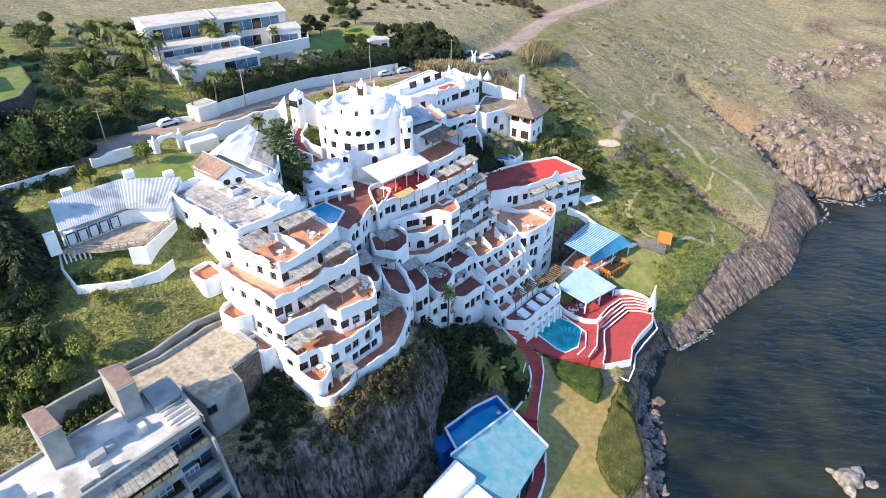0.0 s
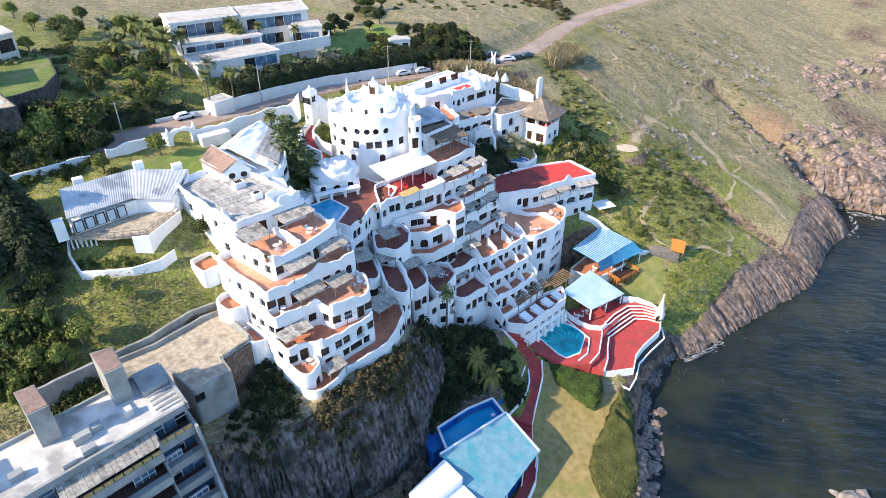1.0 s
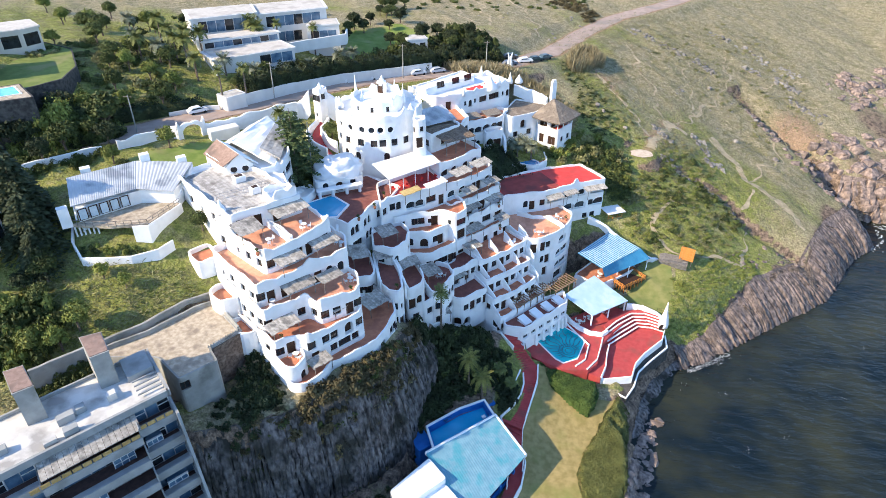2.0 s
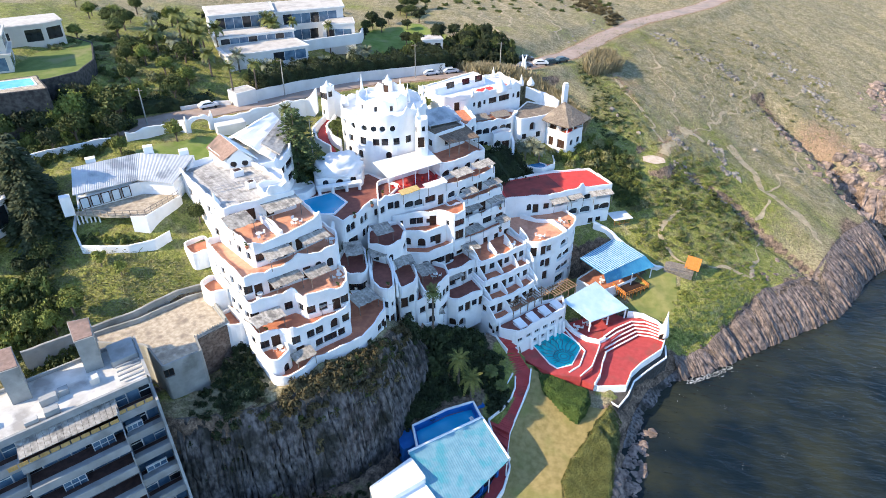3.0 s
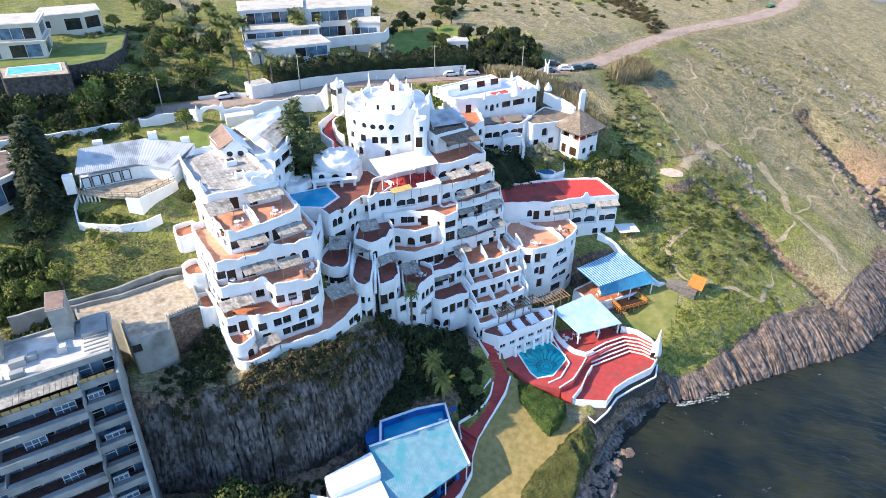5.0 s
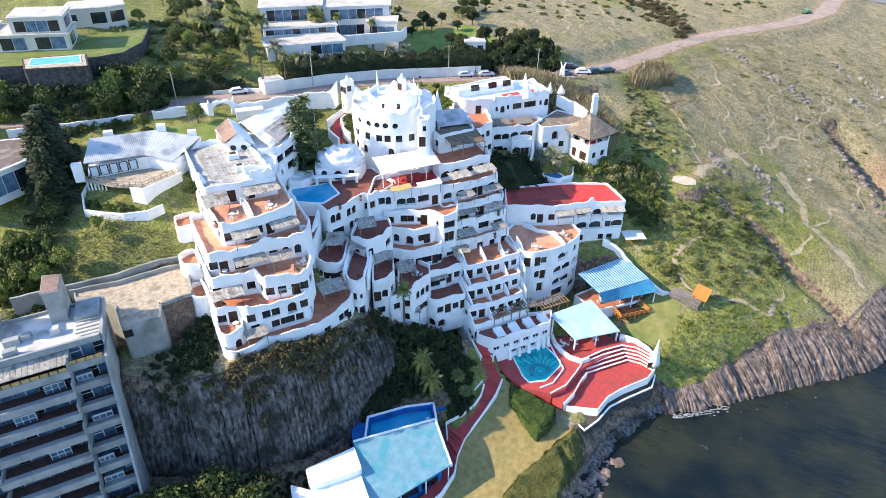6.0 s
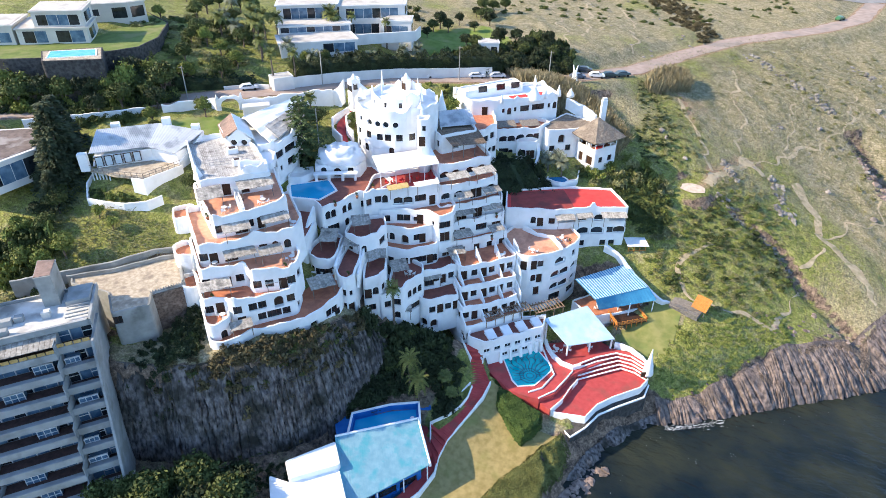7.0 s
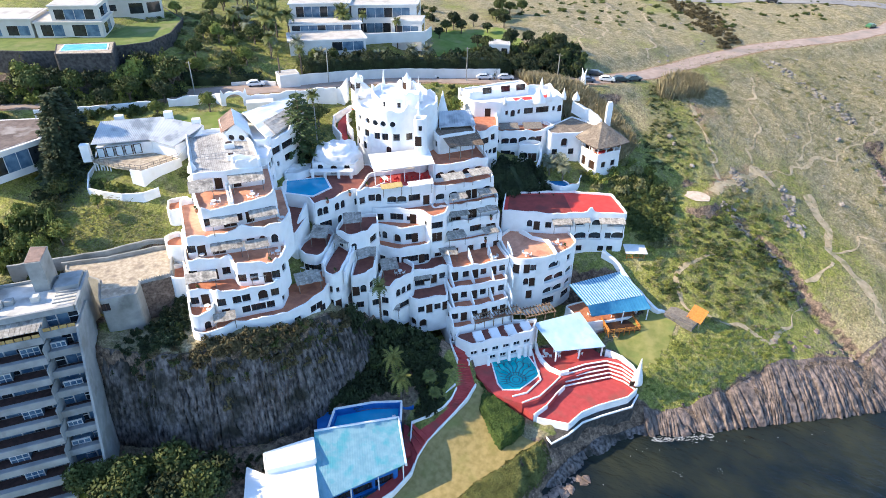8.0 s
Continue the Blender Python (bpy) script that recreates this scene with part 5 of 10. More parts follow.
solid4(bm, c, 0.25)
part("white_slope", bm, WHITE, pk, "whitewashed roof slope")
bm = bmesh.new()
c = [Vector(p) - o for p in (W3(11.2, 36.3, 47.6), W3(15.8, 34.3, 47.6), W3(13.6, 35.2, 50.0))]
f = [bm.verts.new(p) for p in c]
g = [bm.verts.new(p + Vector((-0.2, 0.3, 0))) for p in c]
bm.faces.new(f)
bm.faces.new(g[::-1])
for k in range(3):
    bm.faces.new((f[k], f[(k + 1) % 3], g[(k + 1) % 3], g[k]))
bmesh.ops.recalc_face_normals(bm, faces=bm.faces[:])
part("gable", bm, WHITE, pk)
block("rear_wing", "white rear wing with pairs of dark windows under sloping roofs", "hotel block", Wp((15.0, 47), (16.6, 33.6), (19.6, 32.2), (24.8, 37.2), (28.6, 45), (27, 51), (22, 51)), 37, 46.2, 0.4, group=GRP, seed=57, wavy=0.6, floor=WHITE,
      ops="2 .12 w 43.4,2 .28 w 43.4,2 .55 w 43.4,2 .7 w 43.4,2 .88 w 43.4,2 .2 s 40.6,2 .62 w 40.6,2 .8 w 40.6,3 .3 w 43.4,3 .6 w 43.4,1 .5 t 43.6", peaks=((1, 0.9, 1.2), (2, 0.98, 1.0)))


def white_slope_roof():
    root = thing("white_pitched_roof", *W(20, 41), 46.4, "uneven white plastered pitched roof of the rear wing", "roof")
    o = root.matrix_world.translation
    for name, q, up in (("roof_slope", [W3(16.0, 42.4, 49.4), W3(27.4, 49.0, 49.4), W3(28.4, 44.6, 47.0), W3(19.2, 33.4, 46.9)], 0.35), ("roof_slope", [W3(27.4, 49.0, 49.4), W3(16.0, 42.4, 49.4), W3(14.6, 47.0, 46.8), W3(25.0, 53.0, 46.8)], 0.3),
                        ("low_slope", [W3(19.4, 38.4, 48.4), W3(27.6, 46.6, 48.6), W3(28.9, 43.6, 47.4), W3(21.0, 34.2, 47.2)], 0.12)):
        c = [Vector(p) - o for p in q]
        bm = bmesh.new()
        k = 8
        g = [[bm.verts.new(c[0].lerp(c[1], i / k).lerp(c[3].lerp(c[2], i / k), j / k) + Vector((0, 0, up * noise.noise(Vector((i * 0.7, j * 0.7, up * 9)))))) for i in range(k + 1)] for j in range(k + 1)]
        for j in range(k):
            for i in range(k):
                bm.faces.new((g[j][i], g[j][i + 1], g[j + 1][i + 1], g[j + 1][i]))
        r = bmesh.ops.extrude_face_region(bm, geom=bm.faces[:])
        bmesh.ops.translate(bm, verts=[v for v in r["geom"] if isinstance(v, bmesh.types.BMVert)], vec=(0, 0, -0.3))
        bmesh.ops.recalc_face_normals(bm, faces=bm.faces[:])
        part(name, bm, DECKWOOD if name == "low_slope" else WHITE, root)


white_slope_roof()
block("rear_wing", "white plastered rear wing with pairs of dark windows", "hotel block", Wp((14.5, 34), (15.4, 27.6), (18.0, 27), (19.8, 31.6), (17, 35)), 36, 45.2, 0.6, floor=WHITE, group=GRP, seed=58, wavy=0.8, ops="2 .3 w 42.6,2 .7 w 42.6,2 .5 s 39.6")
spike(*W(4.4, 25), 46.4, 0.9, 2.0)
block("sloping_wall", "sloping white plaster mound crowned with small horns", "wall", Wp((11.2, 24.2), (11.4, 20.6), (16.0, 20.4), (16.6, 24.6)), 45, 47.0, 0.8, floor=WHITE, group=GRP, seed=158, wavy=1.2, peaks=((1, 0.3, 1.0), (1, 0.8, 1.2)))
block("side_balcony", "rounded white balcony on the sunny flank of the hotel", "balcony", Wp((0.6, 15), (-2.4, 16), (-2.6, 20), (0.6, 21)), 32, 35.6, 0.9, floor=TERRA, group=GRP, seed=59, radius=1.8)
block("side_balcony", "rounded white balcony on the sunny flank of the hotel", "balcony", Wp((0.4, 9.5), (-2.6, 10.5), (-2.8, 14.5), (0.4, 15.2)), 29, 32.6, 0.9, floor=TERRA, group=GRP, seed=60, radius=1.8)
block("side_terrace", "small open terrace with a reed roof against the hotel wall", "terrace", Wp((2.5, 24), (-1.5, 24.5), (-1.2, 29), (2.8, 29)), 34, 38.4, 0.8, floor=TERRA, group=GRP, seed=61)

# ---- pool terrace furniture: pool, dome house ----
def pool(name, label, pts, z, water, coping=0.35, rim=0.12, lining=None, rimmat=None):
    root = thing(name, pts[0][0], pts[0][1], z, label, "pool")
    q = rel(root, pts)
    c = Vector((sum(p[0] for p in q) / len(q), sum(p[1] for p in q) / len(q)))
    bm = bmesh.new()
    prism(bm, q, -0.4, rim - 0.05)
    part("pool_water", bm, water, root)
    bm = bmesh.new()
    outer = [Vector(p) + (Vector(p) - c).normalized() * coping for p in q]
    n = len(q)
    for i in range(n):
        j = (i + 1) % n
        a = [(q[i][0], q[i][1]), (q[j][0], q[j][1]), (outer[j].x, outer[j].y), (outer[i].x, outer[i].y)]
        prism(bm, a, -0.3, rim)
    part("coping", bm, rimmat or WHITE, root)
    return root


def pool_mat(name, deep, pale, scale=0.25):
    m = mat(name, deep, pale, scale, 0.06, 0.03, 2.2, spec=0.5)
    return m


POOLW1 = pool_mat("blue_pool_water", (0.02, 0.29, 0.52), (0.04, 0.36, 0.60))
POOLW2 = pool_mat("turquoise_pool_water", (0.005, 0.32, 0.36), (0.02, 0.46, 0.48), 0.5)
SHELLINE = mat("dark_teal_pool_paint", (0.008, 0.10, 0.14), (0.012, 0.14, 0.19), 0.8, 0.3)
POOLW3 = pool_mat("pale_pool_water", (0.12, 0.50, 0.58), (0.22, 0.60, 0.66), 0.6)
bm = bmesh.new()
fl = [(-28, 102), (-24.6, 98.4), (-19.6, 99.6), (-16.8, 97.8), (-15.4, 101), (-14.2, 105.2), (-11.6, 108.2), (-11, 113), (-18, 117.5), (-28.4, 111.6)]
prism(bm, [(x + 28, y - 102) for x, y in fl], 37.28, 37.36)
tagged(mesh_ob("terrace_paving", bm, DARKTERRA), "dark red paved floor round a hotel pool", "floor").matrix_world = pose(-28, 102, 0)
pool("hotel_pool", "angular blue hotel pool with white coping", [(-28.2, 102.6), (-22.7, 107.9), (-18.8, 104.7), (-19.6, 100.2), (-25.0, 98.7)], 37.36, POOLW1, 0.5, 0.16)
block("dome_house", "white lumpy-roofed pool house with arched windows", "house", [(-27.2, 110.2), (-25.6, 107.6), (-17.6, 112.2), (-18.6, 116.6), (-25.4, 116.4)], 36.6, 40.0, 0.3, floor=WHITE, group=GRP, seed=63, wavy=0.8, ops="1 .2 a 38.1,1 .5 t 37.4,1 .8 a 38.1,0 .5 s 38.4", swell=0.2)


def lumpy_dome(x, y, z, rx, ry, rz, yaw, seed):
    bm = bmesh.new()
    rows = []
    for k in range(9):
        t = k / 8
        row = []
        for i in range(22):
            a = 6.2832 * i / 22
            rr = math.cos(t * 1.45) ** 0.55
            p = Vector((rx * rr * math.cos(a), ry * rr * math.sin(a), rz * math.sin(t * 1.57)))
            q = p * 0.8 + Vector((seed, 2 * seed, 0))
            p *= 1 + 0.24 * noise.noise(q)
            p.z += 0.9 * noise.noise(q * 1.4 + Vector((3, 1, 7))) * (1 if k else 0)
            row.append(bm.verts.new(p))
        rows.append(row)
    for r0, r1 in zip(rows, rows[1:]):
        for i in range(22):
            bm.faces.new((r0[i], r0[(i + 1) % 22], r1[(i + 1) % 22], r1[i]))
    bm.faces.new(rows[-1])
    bm.faces.new(rows[0][::-1])
    ob = mesh_ob("lumpy_dome", bm, WHITE, smooth=True)
    ob.matrix_world = pose(x, y, z, 0, 0, yaw)
    return tagged(ob, "lumpy white plastered dome roof", "roof")


lumpy_dome(-22.6, 113.0, 39.8, 5.0, 3.6, 3.4, 30, 1.0)
pr = thing("porch", -21.0, 108.4, 37.36, "white plastered porch with stubby pillars by the pool", "porch")
for s_ in (-4.0, -1.4, 1.4, 4.0):
    bm = bmesh.new()
    tube(bm, (s_, 0, 0), (s_, 0, 1.5), 0.32, 0.36, 8)
    part("pillar", bm, WHITE, pr)
bm = bmesh.new()
box(bm, -4.6, -0.5, 1.45, 4.6, 0.9, 1.8)
bmesh.ops.bevel(bm, geom=bm.edges[:], offset=0.12, segments=2, affect="EDGES")
part("ledge", bm, WHITE, pr)
pr.matrix_world = pose(-21.2, 108.6, 37.36, 0, 0, 30)
lumpy_dome(-29.0, 107.0, 37.6, 1.8, 1.4, 1.5, 40, 3.0)
block("pool_annex", "low curved white bench house beside the pool", "house", [(-30.5, 106), (-29, 102.6), (-26.8, 103.8), (-25.6, 107.2), (-27.6, 110)], 36, 38.6, 0.4, floor=WHITE, group=GRP, seed=62)

# pergolas and awnings over the terraces
def wperg(u, v, z, w, d, high=2.3, drop=0.35, material=None):
    x, y = W(u, v)
    pergola(x, y, z, w, d, 50.8, high, drop, material)


wperg(5.4, 18.6, 43.5, 4.2, 3.6, 2.3, 0.7)
wperg(13.2, 19, 43.5, 6.2, 3.4, 2.5, 0.4)
wperg(8.0, 11.2, 40.1, 4.6, 2.6)
wperg(14.6, 11.6, 40.1, 4.8, 2.4)
wperg(7.6, 9.0, 36.5, 5.2, 2.6)
wperg(12.4, 7.6, 36.5, 4.0, 2.4)
wperg(2.6, 6.4, 32.9, 5.0, 2.6)
wperg(5.0, 0.9, 28.0, 3.6, 2.2, 2.1, 0.3)
wperg(20.2, 7.0, 28.0, 4.6, 3.6, 2.2, 0.3)
wperg(11.6, 4.5, 32.4, 2.6, 1.2, 2.2, 0.2)
for x, y, z, w, d, yaw in ((-14.6, 95.6, 30.8, 3.4, 4.4, 28), (-10.4, 100.6, 32.6, 3.6, 3.6, 38), (-10.4, 96.8, 29.8, 3.0, 3.0, 30), (-5.8, 98.2, 27.6, 3.8, 2.8, 32), (-2.2, 100.6, 24.5, 3.4, 3.6, 42),
                           (5.0, 111.8, 23.5, 3.6, 2.6, 46), (2.6, 104.6, 20.6, 4.6, 1.6, 46), (0.6, 97.0, 17.5, 3.0, 2.4, 30)):
    pergola(x, y, z, w, d, yaw)
for x, y, z, w, d in ((5.0, 114.8, 26.0, 4.2, 2.4), (10.4, 120.0, 26.0, 3.2, 2.4), (4.2, 117.6, 29.4, 4.4, 2.0), (8.4, 122.4, 29.4, 4.6, 2.0), (3.4, 118.8, 32.7, 3.6, 2.2), (7.6, 123.6, 32.7, 4.0, 2.2), (1.4, 120.0, 36.2, 4.8, 2.6), (5.2, 124.8, 36.2, 4.8, 2.6)):
    pergola(x, y, z, w, d, 49)
for x, y, z, w, m in ((-8.8, 111.6, 37.2, 4.4, YELLOWCLOTH), (-4.4, 115.6, 37.2, 5.2, WHITEPAINT)):
    pergola(x + 1.4, y - 1.4, z - 1.0, w, 1.6, 47, 2.2, 0.4, m, "canvas awning under a hotel terrace")
BROWNWOOD = mat("brown_weathered_timber", (0.20, 0.13, 0.08), (0.31, 0.215, 0.14), 3, 0.85, 0.02, 9, vary=0.2)


def timber_frame(x, y, z, w, d, yaw, high, label, bays):
    """An open post-and-beam terrace frame with sparse rafters."""
    root = thing("timber_pergola", x, y, z, label, "pergola", "timber pergolas", yaw=yaw)
    for sy in (-d / 2, d / 2):
        bm = bmesh.new()
        box(bm, -w / 2, sy - 0.09, high - 0.2, w / 2, sy + 0.09, high)
        part("beam", bm, BROWNWOOD, root)
        for i in range(bays + 1):
            bm = bmesh.new()
            tube(bm, (-w / 2 + w * i / bays, sy, -0.2), (-w / 2 + w * i / bays, sy, high - 0.2), 0.1, n=6)
            part("post", bm, BROWNWOOD, root)
    for i in range(bays * 3 + 1):
        bm = bmesh.new()
        px = -w / 2 + w * i / (bays * 3)
        box(bm, px - 0.06, -d / 2 - 0.4, high, px + 0.06, d / 2 + 0.4, high + 0.14)
        part("rafter", bm, BROWNWOOD, root)
    return root


timber_frame(17.6, 109.3, 14.3, 10.0, 2.2, 47.5, 1.9, "brown timber pergola over a dark poolside terrace", 5)
timber_frame(24.2, 115.6, 13.4, 6.5, 2.6, 47.5, 2.0, "brown timber pergola beside the pool stairs", 3)
for i in range(4):
    vx, vy = 16.4 + 2.3 * i, 103.6 + 2.55 * i
    va = thing("roof_slab", vx, vy, 13.9, "sloping white slab roof over a poolside room", "roof", "white roof slabs", yaw=47.5)
    bm = bmesh.new()
    solid4(bm, [Vector((-0.95, -1.6, 0.1)), Vector((0.95, -1.6, 0.1)), Vector((0.95, 0.9, 0.6)), Vector((-0.95, 0.9, 0.6))], 0.18)
    part("slab", bm, WHITE, va)
    bm = bmesh.new()
    for sx in (-0.9, 0.8):
        box(bm, sx, -1.5, -0.3, sx + 0.1, 0.8, 0.05)
    part("side_wall", bm, WHITE, va)
for i in range(7):
    t = (0.03, 0.30, 0.465, 0.635, 0.80, 0.90, 0.985)[i]
    bx, by = 16.4 + 9.0 * t + 0.22, 99.8 + 10.0 * t - 0.2
    bm = bmesh.new()
    box(bm, -0.28, -0.45, 0, 0.28, 0.45, 2.7)
    for v in bm.verts:
        if v.co.z > 1 and v.co.y < 0:
            v.co.y = -0.05
    tagged(mesh_ob("buttress", bm, WHITE), "sloping white buttress at the foot of a poolside wall", "buttress", "poolside buttresses").matrix_world = pose(bx, by, 8.4, 0, 0, 48)
for x, y, yaw in ((0.8, 149.2, 35), (5.6, 152.4, 35)):
    pergola(x, y, 37.2, 4.6, 3.2, yaw, 2.0, 0.4, POLE, "dark sail roof over an arcaded balcony")

# ---- blue pavilions, red decks and the sea pool ----
slab_roof("blue_pavilion", "flat pale-blue roof on white posts beside the pool", [(30.9, 109.4, 11.9), (38.9, 115.9, 11.7), (31.6, 120.4, 14.6), (24.7, 112.4, 14.4)], 0.18, BLUEROOF, "pavilion",
          [(0.03, 0.04), (0.5, 0.04), (0.97, 0.04), (0.03, 0.9)], 9.0, post_r=0.18)
slab_roof("blue_striped_roof", "blue and white corrugated roof over a dining terrace", [(33.0, 120.2, 16.8), (42.2, 129.0, 17.2), (36.0, 135.5, 17.4), (27.7, 123.5, 18.2)], 0.08, STRIPEBLUE, "roof", [(0.97, 0.05), (0.5, 0.05)], 11.0, ribs=22, lift=0.05, stripes=22)
slab_roof("blue_awning_roof", "blue and white corrugated lower roof before a dining terrace", [(34.1, 121.0, 13.9), (44.5, 127.4, 15.6), (42.3, 129.1, 17.1), (33.1, 120.3, 16.7)], 0.06, STRIPEBLUE, "roof", [(0.97, 0.1), (0.55, 0.1)], 10.8, ribs=18, lift=0.05)
block("dining_terrace", "low white dining terrace under blue roofs", "terrace", [(27.4, 123.4), (33, 119.8), (36, 122.2), (42.4, 128), (36.4, 135.6)], 8, 12.2, 0.3, floor=TERRA, seed=70)
DECK = [(15.6, 102.8), (16.4, 100.2), (20, 98), (24.4, 95.8), (29.6, 96.2), (31.6, 98.6), (33.0, 104.5), (34.4, 107), (41, 116), (34.6, 118), (25.4, 111.5), (17.2, 104.5)]
bm = bmesh.new()
prism(bm, [(x - 24, y - 104) for x, y in DECK], 2.0, 8.5)
tagged(mesh_ob("pool_deck", bm, REDFLOOR), "red painted concrete deck round the sea pool", "deck").matrix_world = pose(24, 104, 0)
bm = bmesh.new()
prism(bm, [(x - 40, y - 104) for x, y in [(29.4, 96.6), (32.1, 95.4), (33.6, 99.3), (34.5, 105.2), (33.0, 106.6), (31.6, 100)]], 2.0, 7.55)
tagged(mesh_ob("middle_deck", bm, REDFLOOR), "red painted middle deck between white kerbs", "deck").matrix_world = pose(40, 104, 0)
bm = bmesh.new()
prism(bm, [(x - 40, y - 104) for x, y in [(34.3, 105.8), (41.5, 113.4), (46.9, 112.8), (46.2, 109.6), (41.9, 104.7), (39.7, 101.4), (38.4, 97.4), (33.0, 96.0), (32.2, 96.6), (33.6, 101.2)]], -1.0, 6.6)
tagged(mesh_ob("lower_deck", bm, REDFLOOR), "red painted sun deck at the cliff edge", "deck").matrix_world = pose(40, 104, 0)
pool("sea_pool", "turquoise pool with a painted shell pattern by the sea", [(19.5, 103.9), (24.7, 109.3), (28.9, 105.8), (29.2, 104.4), (27.6, 99.4), (24.9, 97.8), (23.4, 98.8)], 8.5, POOLW2, 0.3, 0.14)
pat = thing("shell_pattern", 26.0, 101.4, 8.6, "dark painted shell lines on a pool floor", "painting")
WET = [(19.9, 103.9), (24.7, 108.9), (28.5, 105.6), (28.8, 104.4), (27.4, 99.8), (24.9, 98.2), (23.6, 99.2)]


def shell_line(pts, w):
    """One painted line through points round the shell's hinge, as far as the pool reaches."""
    bm = bmesh.new()
    for p, q in zip(pts, pts[1:]):
        if inside(WET, np.array(q[0] + 26.0), np.array(q[1] + 101.4)) and inside(WET, np.array(p[0] + 26.0), np.array(p[1] + 101.4)):
            d = (Vector(q) - Vector(p)).normalized()
            nn = Vector((-d.y, d.x)) * w
            bm.faces.new([bm.verts.new((u[0] + s * nn.x, u[1] + s * nn.y, 0)) for u, s in ((p, -1), (q, -1), (q, 1), (p, 1))])
    if len(bm.faces):
        part("painted_line", bm, SHELLINE, pat)
    else:
        bm.free()


def polar(r, a):
    return (r * math.cos(a), r * math.sin(a))


for i in range(15):
    a = 0.35 + i * 0.27
    shell_line([polar(1.3 + 0.3 * j, a + 0.05 * math.sin(0.6 * j + i)) for j in range(26)], 0.09)
    shell_line([polar(4.6 + 0.8 * math.sin(math.pi * j / 6), a + 0.27 * j / 6) for j in range(7)], 0.08)
for r in (0.7, 1.3, 2.0):
    shell_line([polar(r * (1 + 0.06 * math.sin(j * 2.1)), j * 0.2618) for j in range(25)], 0.09)
# amphitheatre steps
lo = [(34.4, 106.0), (37.5, 109.1), (41.5, 113.1), (44.3, 113.0), (46.7, 112.0)]
hi = [(33.9, 109.2), (36.2, 112.4), (39.4, 115.2), (42.4, 115.6), (45.6, 114.2)]
for k in range(5):
    t0, t1 = k / 5, (k + 1) / 5
    zt = 7.05 + 0.52 * k
    a = [Vector(p).lerp(Vector(q), t0) for p, q in zip(lo, hi)]
    b = [Vector(p).lerp(Vector(q), 1.25) for p, q in zip(lo, hi)]
    st = thing("deck_step", a[0].x, a[0].y, 6.4, "broad red step with a white painted edge", "step", "amphitheatre steps")
    bm = bmesh.new()
    prism(bm, rel(st, [(p.x, p.y) for p in a + b[::-1]]), -2, zt - 6.4)
    part("tread", bm, REDFLOOR, st)
    bm = bmesh.new()
    for p, q in zip(a, a[1:]):
        d = (q - p).normalized()
        nn = Vector((d.y, -d.x)) * 0.14
        prism(bm, rel(st, [(p.x + nn.x, p.y + nn.y), (q.x + nn.x, q.y + nn.y), (q.x - nn.x * 1.2, q.y - nn.y * 1.2), (p.x - nn.x * 1.2, p.y - nn.y * 1.2)]), zt - 6.4 - 0.1, zt - 6.4 + 0.06)
    part("white_edge", bm, WHITE, st)
wall_run("pavilion_wall", "curved white wall round the blue pavilion", [(25.6, 112.4), (26.6, 110.6), (28.4, 108.6), (30.6, 107.2), (33.0, 107.0), (34.2, 108.2)], 8.4, 1.0, 0.7, wavy=0.05, seed=3)
wall_run("deck_parapet", "white wavy parapet at the cliff edge of the deck", [(32.4, 95.8), (37.0, 92.8), (38.9, 96.2), (40.3, 100.4), (43.0, 103.9), (47.2, 108.8), (47.4, 112.6)], 5.2, 0.35, 0.35, wavy=0.05, base=0.3)
# retaining wall in near-black stone, a colour that stands for the shade there
bm = bmesh.new()
prism(bm, [(x - 40, y - 104) for x, y in [(32.2, 96.0), (37.0, 92.5), (39.1, 96.0), (40.6, 100.3), (43.2, 103.7), (47.5, 108.6), (47.7, 112.8), (44, 115), (36, 110)]], -2.0, 5.25)
tagged(mesh_ob("deck_foundation", bm, VILLASTONE), "stone retaining wall under the sun deck, coloured dark for its shade", "wall").matrix_world = pose(40, 104, 0)
wall_run("deck_parapet", "low white parapet round the red sun deck", [(32.2, 96.2), (33.0, 95.9), (38.4, 97.3), (39.6, 101.3), (41.8, 104.6), (46.1, 109.5), (47.0, 112.6)], 6.5, 0.55, 0.3, wavy=0.05)
wall_run("deck_kerb", "white kerb wall between red decks", [(29.4, 96.4), (31.6, 99.6), (32.6, 103.6), (33.2, 106.4)], 8.0, 0.75, 0.3, wavy=0.1)
wall_run("deck_kerb", "white kerb wall between red decks", [(32.2, 95.6), (33.4, 99.0), (33.9, 102.6), (34.6, 105.6)], 7.0, 0.75, 0.3, wavy=0.1)
wall_run("pool_kerb", "white kerb along the sea pool", [(25.5, 110.6), (27.6, 107.4), (30.2, 103.8), (29.2, 99.2), (27.2, 97.0)], 8.5, 0.3, 0.3, wavy=0.05)
wall_run("garden_parapet", "curved white wall stepping down beside the amphitheatre", [(39.0, 116.6), (42.4, 116.4), (45.0, 115.2), (46.6, 114.0)], 8.6, 0.8, 0.4, zs=[9.6, 9.6, 9.2, 8.6])
spike(46.6, 113.2, 8.2, 1.1, 5.9, "tall white plastered horn at the deck corner", "plaster_horn")
bm = bmesh.new()
box(bm, -0.5, -0.06, 0, 0.5, 0.06, 1.3)
tagged(mesh_ob("dark_door", bm, WOODDARK), "small dark door in the foot of a white horn", "door").matrix_world = pose(46.0, 112.1, 7.4, 0, 0, 28)
